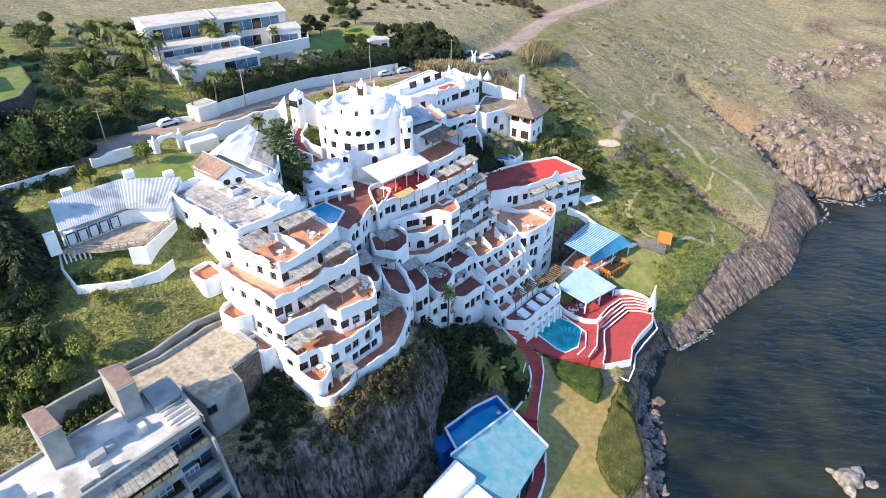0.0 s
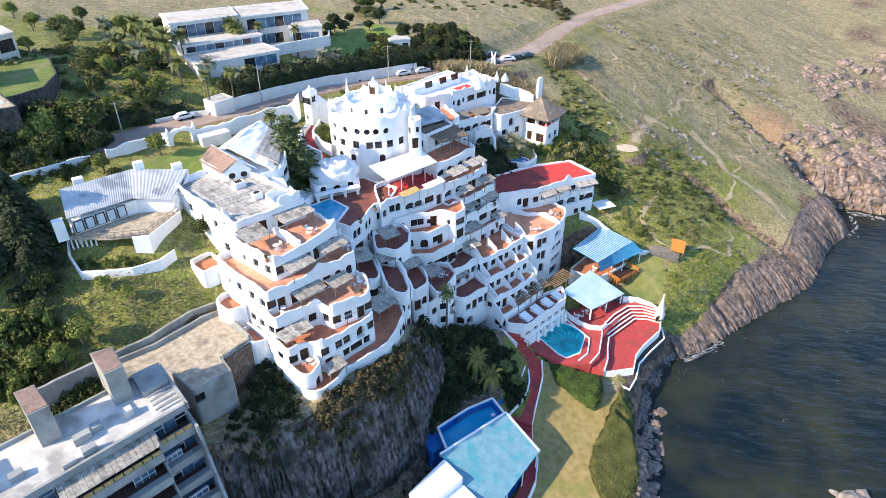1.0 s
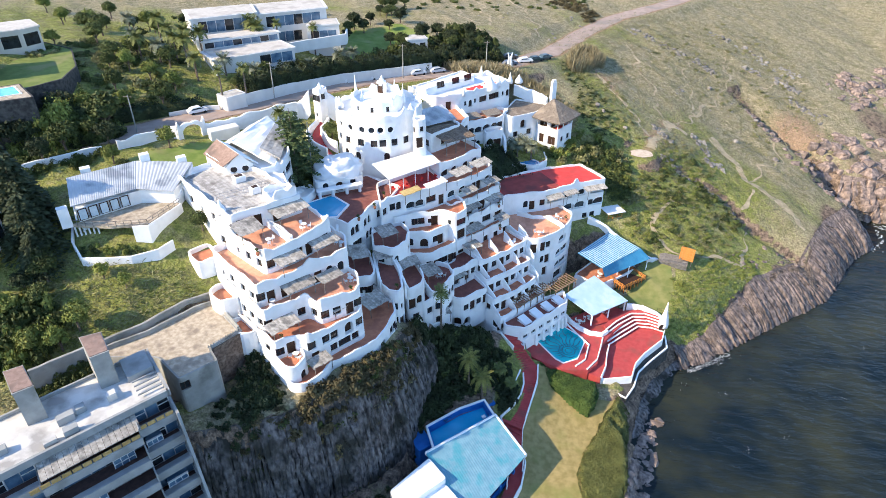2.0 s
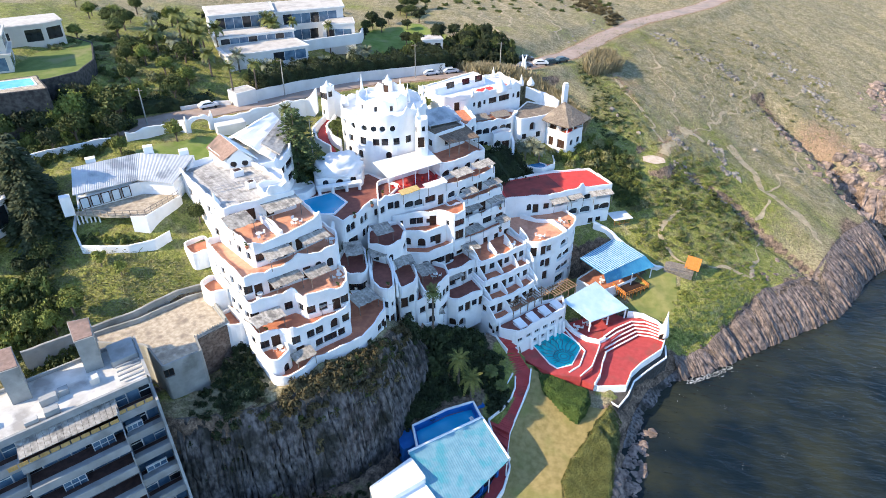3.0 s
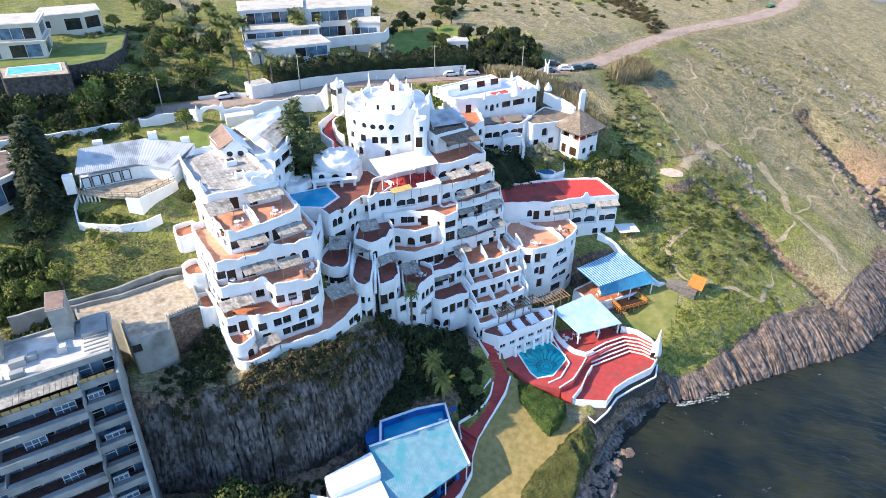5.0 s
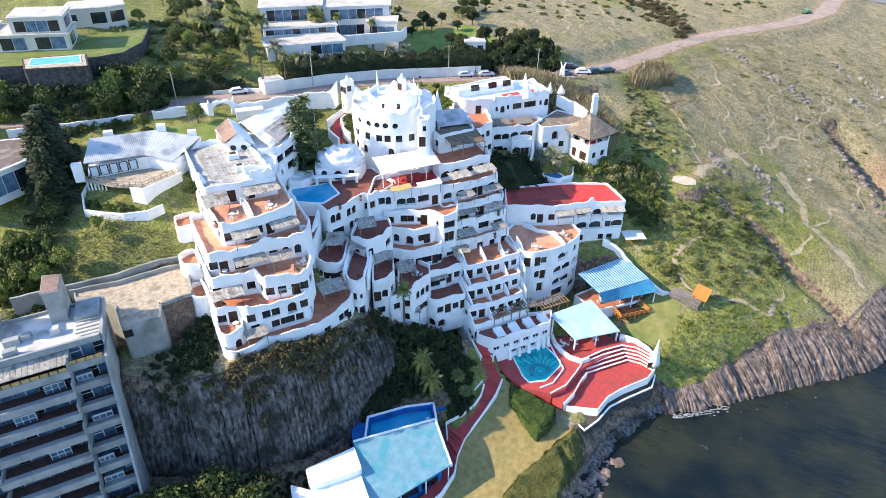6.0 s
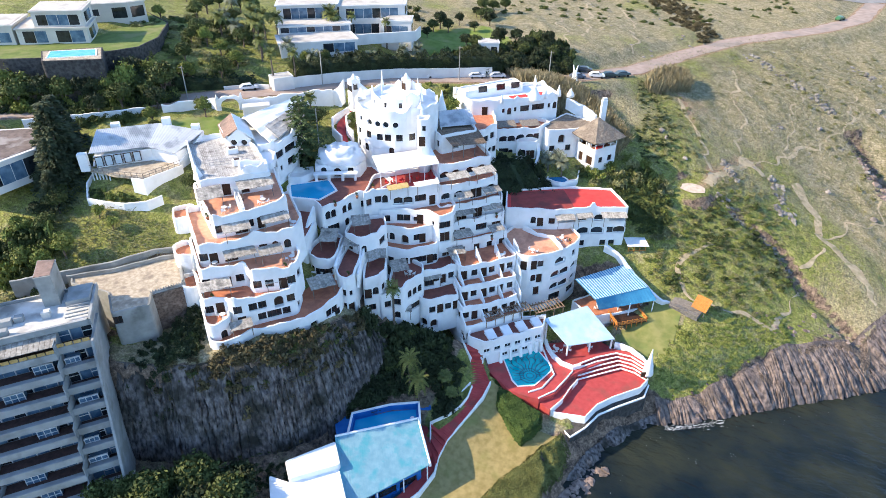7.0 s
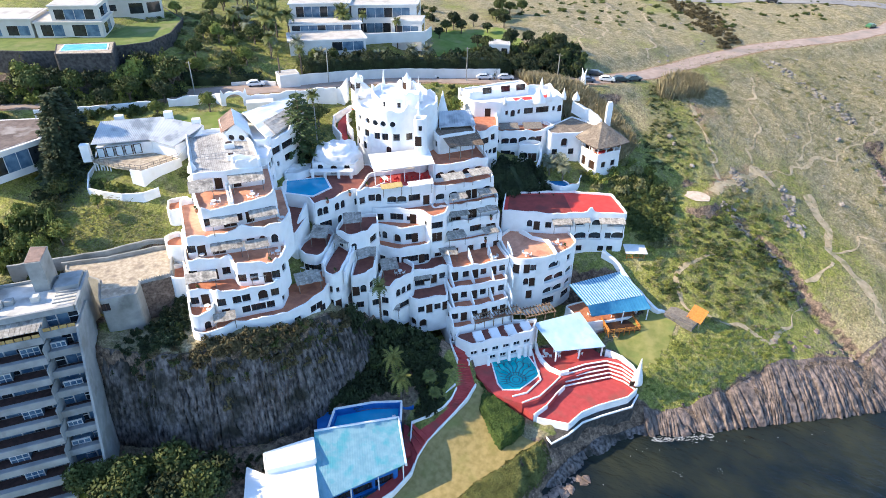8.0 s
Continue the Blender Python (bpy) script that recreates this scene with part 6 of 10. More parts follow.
wall_run("garden_wall", "long white wavy wall climbing along the lawn", [(30.5, 137.0), (33.5, 136.6), (38.6, 133.0), (42.6, 131.0), (45.6, 130.0), (47.4, 131.2), (49.6, 132.6)], 16, 1.3, 0.8, zs=[19, 18.0, 15.4, 13.8, 12.6, 12.0, 11.8], wavy=0.25, base=3)

# timber terrace with orange rails, kiosk
tt = thing("timber_terrace", 38.4, 124.2, 11.0, "orange varnished timber terrace with a lattice rail", "terrace")
bm = bmesh.new()
box(bm, -3.4, -2.2, 0.5, 3.4, 2.4, 0.7)
part("floor", bm, WOODDARK, tt)
for x0, y0, x1, y1 in ((-3.4, -2.2, 3.4, -2.2), (-3.4, -2.2, -3.4, 2.0), (3.4, -2.2, 3.4, 2.0)):
    k = 6
    bm = bmesh.new()
    for z in (0.9, 1.25, 1.6):
        tube(bm, (x0, y0, z), (x1, y1, z), 0.07, n=6)
    part("rail", bm, ORANGEWOOD, tt)
    for i in range(k + 1):
        t = i / k
        bm = bmesh.new()
        x, y = x0 + (x1 - x0) * t, y0 + (y1 - y0) * t
        tube(bm, (x, y, -0.4), (x, y, 1.75), 0.09, n=6)
        if i < k:
            t2 = (i + 1) / k
            tube(bm, (x, y, 0.75), (x0 + (x1 - x0) * t2, y0 + (y1 - y0) * t2, 1.55), 0.05, n=5)
        part("post", bm, ORANGEWOOD, tt)
tt.matrix_world = pose(39.6, 123.8, 11.2, 0, 0, 40)
kk = thing("beach_kiosk", 51, 130.6, 11.2, "timber platform with an orange sloping sun screen", "hut")
bm = bmesh.new()
box(bm, -3.6, -1.9, -1.2, 2.6, 1.9, 0.0)
part("base", bm, STONE, kk)
for i in range(12):
    bm = bmesh.new()
    box(bm, -3.7, -2.0 + i * 0.333, 0.0, 2.7, -2.0 + i * 0.333 + 0.31, 0.08)
    part("board", bm, POLE, kk)
for i in range(7):
    bm = bmesh.new()
    tube(bm, (-3.5 + i, -1.95, 0.05), (-3.5 + i, -1.95, 1.0), 0.06, n=6)
    part("rail_post", bm, POLE, kk)
bm = bmesh.new()
tube(bm, (-3.6, -1.95, 1.0), (2.6, -1.95, 1.0), 0.06, n=6)
part("rail", bm, POLE, kk)
for i in range(6):
    bm = bmesh.new()
    box(bm, -1.6 + i * 0.53, -1.6, -0.05, -1.6 + i * 0.53 + 0.5, 1.6, 0.05)
    part("orange_board", bm, ORANGEWOOD, kk).matrix_basis = pose(2.2, 0.6, 1.7, 36, 6, 0)
for px, py, h in ((0.9, 1.8, 2.9), (3.4, 1.8, 1.8), (0.9, -0.8, 1.4), (3.4, -0.8, 0.5)):
    bm = bmesh.new()
    tube(bm, (px, py, -0.6), (px, py, h), 0.07, n=6)
    part("post", bm, POLE, kk)
kk.matrix_world = pose(51.0, 130.4, max(10.8, gz(51.0, 130.4)) + 0.6, 0, 0, -14)
bh = thing("small_balcony", 37.2, 144, 17.5, "little wooden balcony with a pale sheet roof beside the hotel", "balcony")
bm = bmesh.new()
box(bm, -2, -1.6, 0.0, 2, 1.6, 0.2)
for x in (-1.9, -0.6, 0.6, 1.9):
    tube(bm, (x, -1.5, -2.5), (x, -1.5, 2.4), 0.08, n=6)
tube(bm, (-2, -1.5, 1.0), (2, -1.5, 1.0), 0.06, n=6)
part("platform", bm, ORANGEWOOD, bh)
bm = bmesh.new()
box(bm, -2.4, -2.2, 2.4, 2.4, 1.8, 2.5)
part("roof", bm, WHITEPAINT, bh)
bh.matrix_world = pose(36.6, 141.2, 17.8, 0, 0, 26)

# ---- lower pool house by the lawn ----
slab_roof("pool_house_roof", "large pale-blue corrugated roof of the lower pool house", [(9.0, 60.0, 8.0), (17.9, 73.6, 8.8), (12.2, 80.2, 10.6), (1.4, 70.4, 10.6)], 0.2, POOLROOF, "roof", [(0.98, 0.02), (0.7, 0.02), (0.4, 0.02)], 4.2, ribs=36, lift=0.02)
block("pool_house", "low house with blue framed glass front under a blue roof", "house", [(3.6, 69.6), (9.4, 62.6), (16.6, 73.4), (12.0, 79.0)], 3, 8.0, 0.1, seed=71, ops="1 .2 g 4.4,1 .5 g 4.4,1 .8 g 4.4", wall=BLUEPAINT, wavy=0)
block("white_annex", "plain white flat-roofed annex beside the lower pool", "house", [(-3.2, 62.5), (-0.4, 60.0), (5.4, 66.0), (2.0, 69.6)], 3, 10.6, 0.1, floor=WHITE, seed=72, wavy=0.05, radius=0.2, swell=0.02)
block("white_annex", "plain white flat-roofed annex beside the lower pool", "house", [(-4.4, 59.7), (4.0, 49.8), (10.2, 60.6), (5.2, 65.8), (-0.6, 60.1)], 3, 9.5, 0.1, floor=WHITE, seed=73, wavy=0.05, radius=0.2, swell=0.02)
ENCLOSURE = [(2.6, 72.0), (12.4, 80.9), (10.0, 85.0), (5.6, 82.2), (0.4, 77.3)]
block("pool_enclosure", "blue painted walls round a narrow roofless pool", "wall", ENCLOSURE, 3, 7.9, 1.3, floor=BLUEPAINT, wall=BLUEPAINT, seed=74, wavy=0.0, radius=0.15, swell=0.0)
pool("narrow_pool", "narrow bright blue pool between white-capped walls", [(2.9, 73.0), (11.6, 80.9), (9.8, 84.2), (5.8, 81.7), (1.1, 77.1)], 7.95, POOLW1, 0.1, 0.08, rimmat=BLUEPAINT)
wall_run("enclosure_coping", "white coping on the walls of the narrow pool", [(2.6, 72.0), (0.4, 77.3), (5.6, 82.2), (10.0, 85.0), (12.4, 80.9)], 9.2, 0.28, 0.42, wavy=0.02, base=0.1)
wall_run("roof_parapet", "white parapet along the back of the blue roof", [(1.3, 70.5), (12.3, 80.4), (15.2, 77.0), (18.0, 73.8)], 10.5, 0.35, 0.4, zs=[10.5, 10.5, 9.6, 8.7], wavy=0.03, base=0.5)
block("blue_tank_house", "deep-blue flat-roofed tank house behind the lower pool", "house", [(-2.4, 75.4), (-0.2, 72.8), (2.0, 75.0), (-0.5, 78.2)], 3, 7.8, 0.12, floor=BLUEPAINT, wall=BLUEPAINT, seed=75, wavy=0.0, radius=0.1, swell=0.0)
block("blue_tank_house", "deep-blue flat-roofed tank house behind the lower pool", "house", [(8.6, 87.0), (10.4, 84.6), (12.3, 85.7), (10.2, 88.4)], 5, 7.8, 0.12, floor=BLUEPAINT, wall=BLUEPAINT, seed=76, wavy=0.0, radius=0.1, swell=0.0)
bm = bmesh.new()
for i in range(3):
    box(bm, -0.35 + 0.16 * i, -0.3 + 0.1 * i, 0.18 * i, 0.35 - 0.16 * i, 0.3 - 0.1 * i, 0.18 * i + 0.2)
tagged(mesh_ob("pool_fountain", bm, WHITE), "small stepped white fountain beside the narrow pool", "fountain").matrix_world = pose(10.2, 82.0, 8.0, 0, 0, 40)
# red stairway from the hotel gate down to the lawn
STAIR = [((9.4, 104.5), (11.3, 105.6), 9.4), ((12.1, 100.2), (14.2, 101.2), 9.2), ((14.8, 98.1), (17.0, 98.8), 8.9), ((17.0, 93.6), (19.8, 96.2), 8.5), ((17.2, 91.2), (19.8, 92.6), 8.0), ((16.7, 89.0), (19.2, 89.9), 7.2),
         ((15.4, 86.3), (18.2, 85.8), 6.2), ((13.2, 83.4), (17.3, 82.0), 5.2), ((14.6, 80.6), (17.3, 78.4), 5.0), ((16.2, 77.8), (18.1, 75.1), 4.9), ((15.9, 73.5), (17.5, 70.6), 4.8), ((14.5, 68.5), (16.5, 68.0), 4.7), ((12.0, 63.0), (14.2, 63.0), 4.7)]


def over_ground(p, z):
    return max(z, gz(p[0], p[1]) + 0.12)


def stairway():
    root = thing("red_stairway", 17, 90, 4, "long red painted stairway with white kerbs between lawn and garden", "stairs")
    for (la, ra, za), (lb, rb, zb) in zip(STAIR, STAIR[1:]):
        la, ra, lb, rb = Vector(la), Vector(ra), Vector(lb), Vector(rb)
        k = max(1, int(((la + ra) / 2 - (lb + rb) / 2).length / (0.42 if za - zb > 0.4 else 0.8)))
        for i in range(k):
            t0, t1 = i / k, (i + 1) / k
            q = [la.lerp(lb, t0), ra.lerp(rb, t0), ra.lerp(rb, t1), la.lerp(lb, t1)]
            z = max(over_ground(p, za + (zb - za) * t1) for p in q) if za - zb < 0.4 else over_ground((q[0] + q[2]) / 2, za + (zb - za) * t1)
            bm = bmesh.new()
            prism(bm, [(p.x - 17, p.y - 90) for p in q], z - 5.4, z - 4)
            part("step", bm, REDFLOOR, root)


stairway()
for side, lo_, hi_ in ((0, 0, 3), (0, 3, 9), (1, 0, 3), (1, 3, 13)):
    run = STAIR[lo_:hi_]
    wall_run("stair_kerb", "white kerb wall along a red stairway", [p[side] for p in run], 0, 1.2 if lo_ == 0 else 0.5, 0.3, zs=[over_ground(p[side], p[2]) - 0.05 for p in run], wavy=0.1, base=1.0, group="stair kerbs")
wall_run("planter_wall", "curved white wall of a planting bed beside the stairway", [(10.4, 85.6), (11.4, 85.0), (13.5, 87.8), (15.5, 91.6), (16.4, 94.2)], 0, 0.7, 0.3, zs=[5.6, 5.8, 6.6, 7.6, 8.4], wavy=0.1, base=1.2)
bm = bmesh.new()
prism(bm, [(x - 12, y - 82) for x, y in [(10.6, 84.8), (12.7, 81.2), (15.6, 77.4), (16.2, 78.0), (13.4, 82.4), (11.0, 85.3)]], 4.0, 5.5)
tagged(mesh_ob("side_walk", bm, REDFLOOR), "narrow red painted walk beside the pool house", "path").matrix_world = pose(12, 82, 0)

# ---- concrete apartment block with stepped balconies ----
def A(s, d):
    """Plan of the apartment block: s along its balcony front from the hotel end, d out from its back wall."""
    return (-36.6 - 0.64 * s + 0.70 * d, 62.4 - 0.77 * s - 0.71 * d)


def Ap(*sd):
    return [A(s, d) for s, d in sd]


APTWALL = mat("grey_apartment_render", (0.27, 0.285, 0.285), (0.35, 0.36, 0.355), 0.5, 0.9, 0.01, 5, c=(0.23, 0.235, 0.225), cscale=0.3)
ROOFWHITE = mat("white_roof_membrane", (0.47, 0.46, 0.43), (0.63, 0.62, 0.59), 0.5, 0.85, 0.02, 6, c=(0.33, 0.32, 0.30), cscale=0.3)
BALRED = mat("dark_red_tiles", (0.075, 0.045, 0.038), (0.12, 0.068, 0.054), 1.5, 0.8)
BLUEGLASS = mat("blue_tinted_glass", (0.05, 0.10, 0.17), (0.14, 0.22, 0.30), 0.6, 0.10, spec=0.6)


def apartments():
    L = 46.0
    root = thing("apartment_block", *A(0, 0), 5, "grey concrete apartment block with long balconies", "apartment block")
    o = Vector((*A(0, 0), 5.0))

    def rl(pts):
        return [(x - o.x, y - o.y) for x, y in pts]

    bm = bmesh.new()
    prism(bm, rl(Ap((0.4, 0), (L, 0), (L, 7.8), (0.4, 7.8))), 0, 30.6)
    part("core", bm, APTWALL, root)
    bm = bmesh.new()
    prism(bm, rl(Ap((0.4, 0.2), (L, 0.2), (L, 9.6), (0.4, 9.6))), 30.6, 30.95)
    part("roof", bm, ROOFWHITE, root, "white membrane flat roof")
    bm = bmesh.new()
    for a, b, c, d in ((0.2, 0, L, 0.3), (0.2, 9.5, L, 9.9), (0.0, 0, 0.4, 9.9)):
        prism(bm, rl(Ap((a, b), (c, b), (c, d), (a, d))), 30.4, 31.45)
    part("roof_parapet", bm, APTWALL, root)
    bm = bmesh.new()
    side = [(5.0, 28.9), (12.0, 28.9), (24.4, 0.0), (5.0, 0.0)]
    near = [bm.verts.new(Vector((*A(0.0, d), z + 5)) - o) for d, z in side]
    off = [bm.verts.new(Vector((*A(0.35, d), z + 5)) - o) for d, z in side]
    bm.faces.new(near)
    bm.faces.new(off[::-1])
    for i in range(4):
        bm.faces.new((near[(i + 1) % 4], near[i], off[i], off[(i + 1) % 4]))
    bmesh.ops.recalc_face_normals(bm, faces=bm.faces[:])
    part("end_wall", bm, APTWALL, root)
    for k in range(9):
        z = 27.6 - 3.0 * k
        out = 11.7 + 1.29 * k
        w0 = out - 3.0
        bm = bmesh.new()
        prism(bm, rl(Ap((0.36, 7.0), (L, 7.0), (L, w0), (0.36, w0))), z - 0.3, z + 2.72)
        part("storey", bm, APTWALL, root)
        for j, (s0, s1, dd) in enumerate(((0.35, 5.0, out - 0.4), (5.0, 16.5, out + 0.8), (16.5, 28, out - 0.2), (28, L, out + 0.8))):
            bm = bmesh.new()
            prism(bm, rl(Ap((s0, w0), (s1, w0), (s1, dd), (s0, dd))), z - 0.3, z)
            slab = part("balcony", bm, APTWALL, root)
            bm = bmesh.new()
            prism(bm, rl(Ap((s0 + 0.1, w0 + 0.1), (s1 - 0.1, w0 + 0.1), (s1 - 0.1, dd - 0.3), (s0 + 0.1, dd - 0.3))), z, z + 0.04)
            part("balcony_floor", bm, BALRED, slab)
            bm = bmesh.new()
            prism(bm, rl(Ap((s0, dd - 0.22), (s1, dd - 0.22), (s1, dd), (s0, dd))), z, z + 0.95)
            prism(bm, rl(Ap((s0, w0), (s0 + 0.14, w0), (s0 + 0.14, dd - 0.2), (s0, dd - 0.2))), z, z + (2.4 if j % 2 else 1.1))
            part("parapet", bm, APTWALL, slab)
            bm = bmesh.new()
            prism(bm, rl(Ap((s0 + 0.15, dd - 1.35), (s1 - 0.1, dd - 1.35), (s1 - 0.1, dd - 0.25), (s0 + 0.15, dd - 0.25))), z + 0.04, z + 0.55)
            part("planter", bm, APTWALL, slab)
            n = max(2, int((s1 - s0) / 1.55))
            for i in range(n):
                a, b = s0 + (s1 - s0) * (i + 0.04) / n, s0 + (s1 - s0) * (i + 0.96) / n
                bm = bmesh.new()
                prism(bm, rl(Ap((a, w0 - 0.04), (b, w0 - 0.04), (b, w0 + 0.05), (a, w0 + 0.05))), z + 0.1, z + 2.3)
                pane = part("sliding_window", bm, GLASS if (i * 3 + k * 5 + j) % 4 == 0 else BLUEGLASS, slab)
                if (i + k + j) % 2 == 0:
                    bm = bmesh.new()
                    prism(bm, rl(Ap((a - 0.05, w0 + 0.04), (a + 0.07, w0 + 0.04), (a + 0.07, w0 + 0.14), (a - 0.05, w0 + 0.14))), z + 0.05, z + 2.4)
                    prism(bm, rl(Ap((a + 0.07, w0 + 0.04), (b, w0 + 0.04), (b, w0 + 0.14), (a + 0.07, w0 + 0.14))), z + 1.15, z + 1.25)
                    part("frame", bm, VILLAWHITE, pane)
            if (k * 7 + j * 3) % 5 < 3 and k > 0:
                a = s0 + (s1 - s0) * (0.12 + 0.13 * ((k * 3 + j) % 4))
                b = min(s1 - 0.3, a + 2.6)
                bm = bmesh.new()
                prism(bm, rl(Ap((a, w0 + 0.1), (b, w0 + 0.1), (b, w0 + 1.25), (a, w0 + 1.25))), z + 0.04, z + 1.5)
                room = part("glazed_enclosure", bm, BLUEGLASS, slab, "blue glazed balcony enclosure with white frame")
                bm = bmesh.new()
                for t in (0.0, 0.33, 0.66, 1.0):
                    q = a + (b - a) * t
                    prism(bm, rl(Ap((q - 0.05, w0 + 1.2), (q + 0.05, w0 + 1.2), (q + 0.05, w0 + 1.32), (q - 0.05, w0 + 1.32))), z + 0.04, z + 1.5)
                prism(bm, rl(Ap((a - 0.08, w0 + 1.1), (b + 0.08, w0 + 1.1), (b + 0.08, w0 + 1.36), (a - 0.08, w0 + 1.36))), z + 1.5, z + 1.66)
                prism(bm, rl(Ap((a - 0.08, w0 + 1.2), (b + 0.08, w0 + 1.2), (b + 0.08, w0 + 1.34), (a - 0.08, w0 + 1.34))), z + 0.65, z + 0.75)
                part("frame", bm, VILLAWHITE, room)
    # roof huts with brick caps
    for c in ([(-42.4, 58.0), (-40.2, 59.4), (-37.2, 56.2), (-38.8, 54.6)], [(-47.8, 50.8), (-46.2, 52.2), (-42.6, 49.2), (-44.2, 47.6)], [(-57.0, 39.8), (-55.2, 41.4), (-51.6, 38.4), (-53.2, 36.8)]):
        mx, my = sum(p[0] for p in c) / 4, sum(p[1] for p in c) / 4

        def grown(f):
            return rl([(mx + (x - mx) * f, my + (y - my) * f) for x, y in c])

        bm = bmesh.new()
        prism(bm, grown(1.0), 30.9, 36.3)
        hut = part("stair_hut", bm, CONCRETE, root)
        bm = bmesh.new()
        prism(bm, grown(1.05), 36.3, 36.5)
        part("cornice", bm, CONCRETE, hut)
        bm = bmesh.new()
        prism(bm, grown(0.97), 36.5, 36.58)
        part("brick_cap", bm, BRICK, hut)
    rnd = random.Random(5)
    for i in range(12):
        s, d = rnd.uniform(6, 34), rnd.uniform(5.2, 8.8)
        w = rnd.uniform(0.4, 1.0)
        bm = bmesh.new()
        prism(bm, rl(Ap((s - w, d - 0.5), (s + w, d - 0.5), (s + w, d + 0.5), (s - w, d + 0.5))), 30.9, 30.9 + rnd.uniform(0.5, 1.2))
        part("roof_vent", bm, APTWALL if i % 2 else ROOFWHITE, root)
    for i in range(4):
        d = 5.2 + i * 0.95
        bm = bmesh.new()
        prism(bm, rl(Ap((0.5, d), (3.6, d), (3.6, d + 0.18), (0.5, d + 0.18))), 31.3, 31.5)
        part("roof_beam", bm, APTWALL, root)
    bm = bmesh.new()
    prism(bm, rl(Ap((0.5, 0.4), (3.9, 0.4), (3.9, 4.6), (0.5, 4.6))), 30.95, 31.9)
    part("water_tank", bm, APTWALL, root)
    # reed roof and yellow screens on the top balcony
    for i in range(16):
        s = 4.8 + i * 0.72
        bm = bmesh.new()
        q = rl(Ap((s, 9.7), (s + 0.68, 9.7), (s + 0.68, 12.3), (s, 12.3)))
        zz = (30.2, 30.2, 29.6, 29.6)
        v = [bm.verts.new((p[0], p[1], z)) for p, z in zip(q, zz)]
        w = [bm.verts.new((p[0], p[1], z + 0.1)) for p, z in zip(q, zz)]
        bm.faces.new(v[::-1])
        bm.faces.new(w)
        for a in range(4):
            b = (a + 1) % 4
            bm.faces.new((v[a], v[b], w[b], w[a]))
        part("roof_mat", bm, REED, root)
    for i in range(15):
        s = 0.6 + i * 1.15
        bm = bmesh.new()
        prism(bm, rl(Ap((s, 12.3), (s + 1.0, 12.3), (s + 1.0, 12.36), (s, 12.36))) if s > 4.9 else rl(Ap((s, 11.15), (s + 1.0, 11.15), (s + 1.0, 11.21), (s, 11.21))), 28.5, 29.15)
        part("yellow_screen", bm, BAMBOO, root)
    bm = bmesh.new()
    prism(bm, rl(Ap((-1, 20), (14, 20), (14, 34), (-1, 34))), 0, 2.6)
    part("yellow_terrace", bm, mat("yellow_render", (0.42, 0.40, 0.06), (0.50, 0.47, 0.10), 0.6, 0.8), root)


apartments()
block("tan_roofed_annex", "concrete annex with a wide tan screed roof", "building", [(-36.4, 63.4), (-31.2, 59.6), (-27.4, 64.0), (-29.8, 66.6), (-27.0, 70.8), (-34.4, 77.2), (-46.5, 64.5), (-44.0, 62.4)], 18, 33.6, 0.25, floor=SCREED, wall=CONCRETE, seed=81, wavy=0.1, radius=0.3, swell=0.03,
      ops="1 .12 w 31.5")
bm = bmesh.new()
prism(bm, [(-29.55, 66.4), (-26.7, 70.65), (-26.95, 70.85), (-29.85, 66.55)], 25.0, 33.4)
tagged(mesh_ob("stone_wall", bm, mat("rough_brown_stone", (0.10, 0.072, 0.055), (0.20, 0.15, 0.12), 2.5, 0.95, 0.06, 5, c=(0.28, 0.22, 0.18), cscale=0.9)), "rough brown stone wall at the end of the annex", "wall")
cop = thing("wall_coping", -28.1, 68.5, 33.4, "weathered white coping with a row of stubby balusters", "coping")
bm = bmesh.new()
prism(bm, [(-1.75, -2.2), (1.4, 2.5), (0.95, 2.8), (-2.2, -1.9)], 0.0, 0.3)
part("slab", bm, CONCRETE, cop)
for i in range(14):
    t = i / 13
    bm = bmesh.new()
    tube(bm, (-1.9 + 3.0 * t, -2.0 + 4.5 * t, 0.3), (-1.9 + 3.0 * t, -2.0 + 4.5 * t, 0.75), 0.11, 0.08, 7)
    part("baluster", bm, CONCRETE, cop)
wall_run("retaining_wall", "dark stone retaining wall above the annex", [(-52, 57.5), (-46.6, 63.6), (-41.5, 68.8), (-37.5, 75.0), (-34.2, 77.8), (-31.0, 75.6)], 34, 0.9, 0.5, CONCRETE, zs=[34, 34, 34.2, 34.4, 34.4, 34.2], wavy=0.1, base=4)
wall_run("roof_kerb", "weathered pale wall along the tan roof", [(-45.8, 63.2), (-40.6, 68.0), (-36.0, 74.6), (-33.6, 76.8), (-27.2, 71.0)], 33.6, 0.8, 0.4, CONCRETE, wavy=0.1)

# ---- neighbouring house with a ribbed metal roof ----
CURTAIN = mat("pale_curtain", (0.46, 0.54, 0.58), (0.56, 0.63, 0.66), 1.5, 0.9)
nh = thing("neighbour_house", -51, 86, 41, "white house with a grey ribbed metal roof and terrace", "house")


def ribbed(root, a, b, c, d, n, material, name="roof"):
    """A ribbed sheet; a, b along the ridge, d, c below them."""
    o = root.matrix_world.translation
    a, b, c, d = (Vector(p) - o for p in (a, b, c, d))
    bm = bmesh.new()
    corrugated(bm, (a, b, c, d), n, 0.05, 0.12)
    return part(name, bm, material, root)


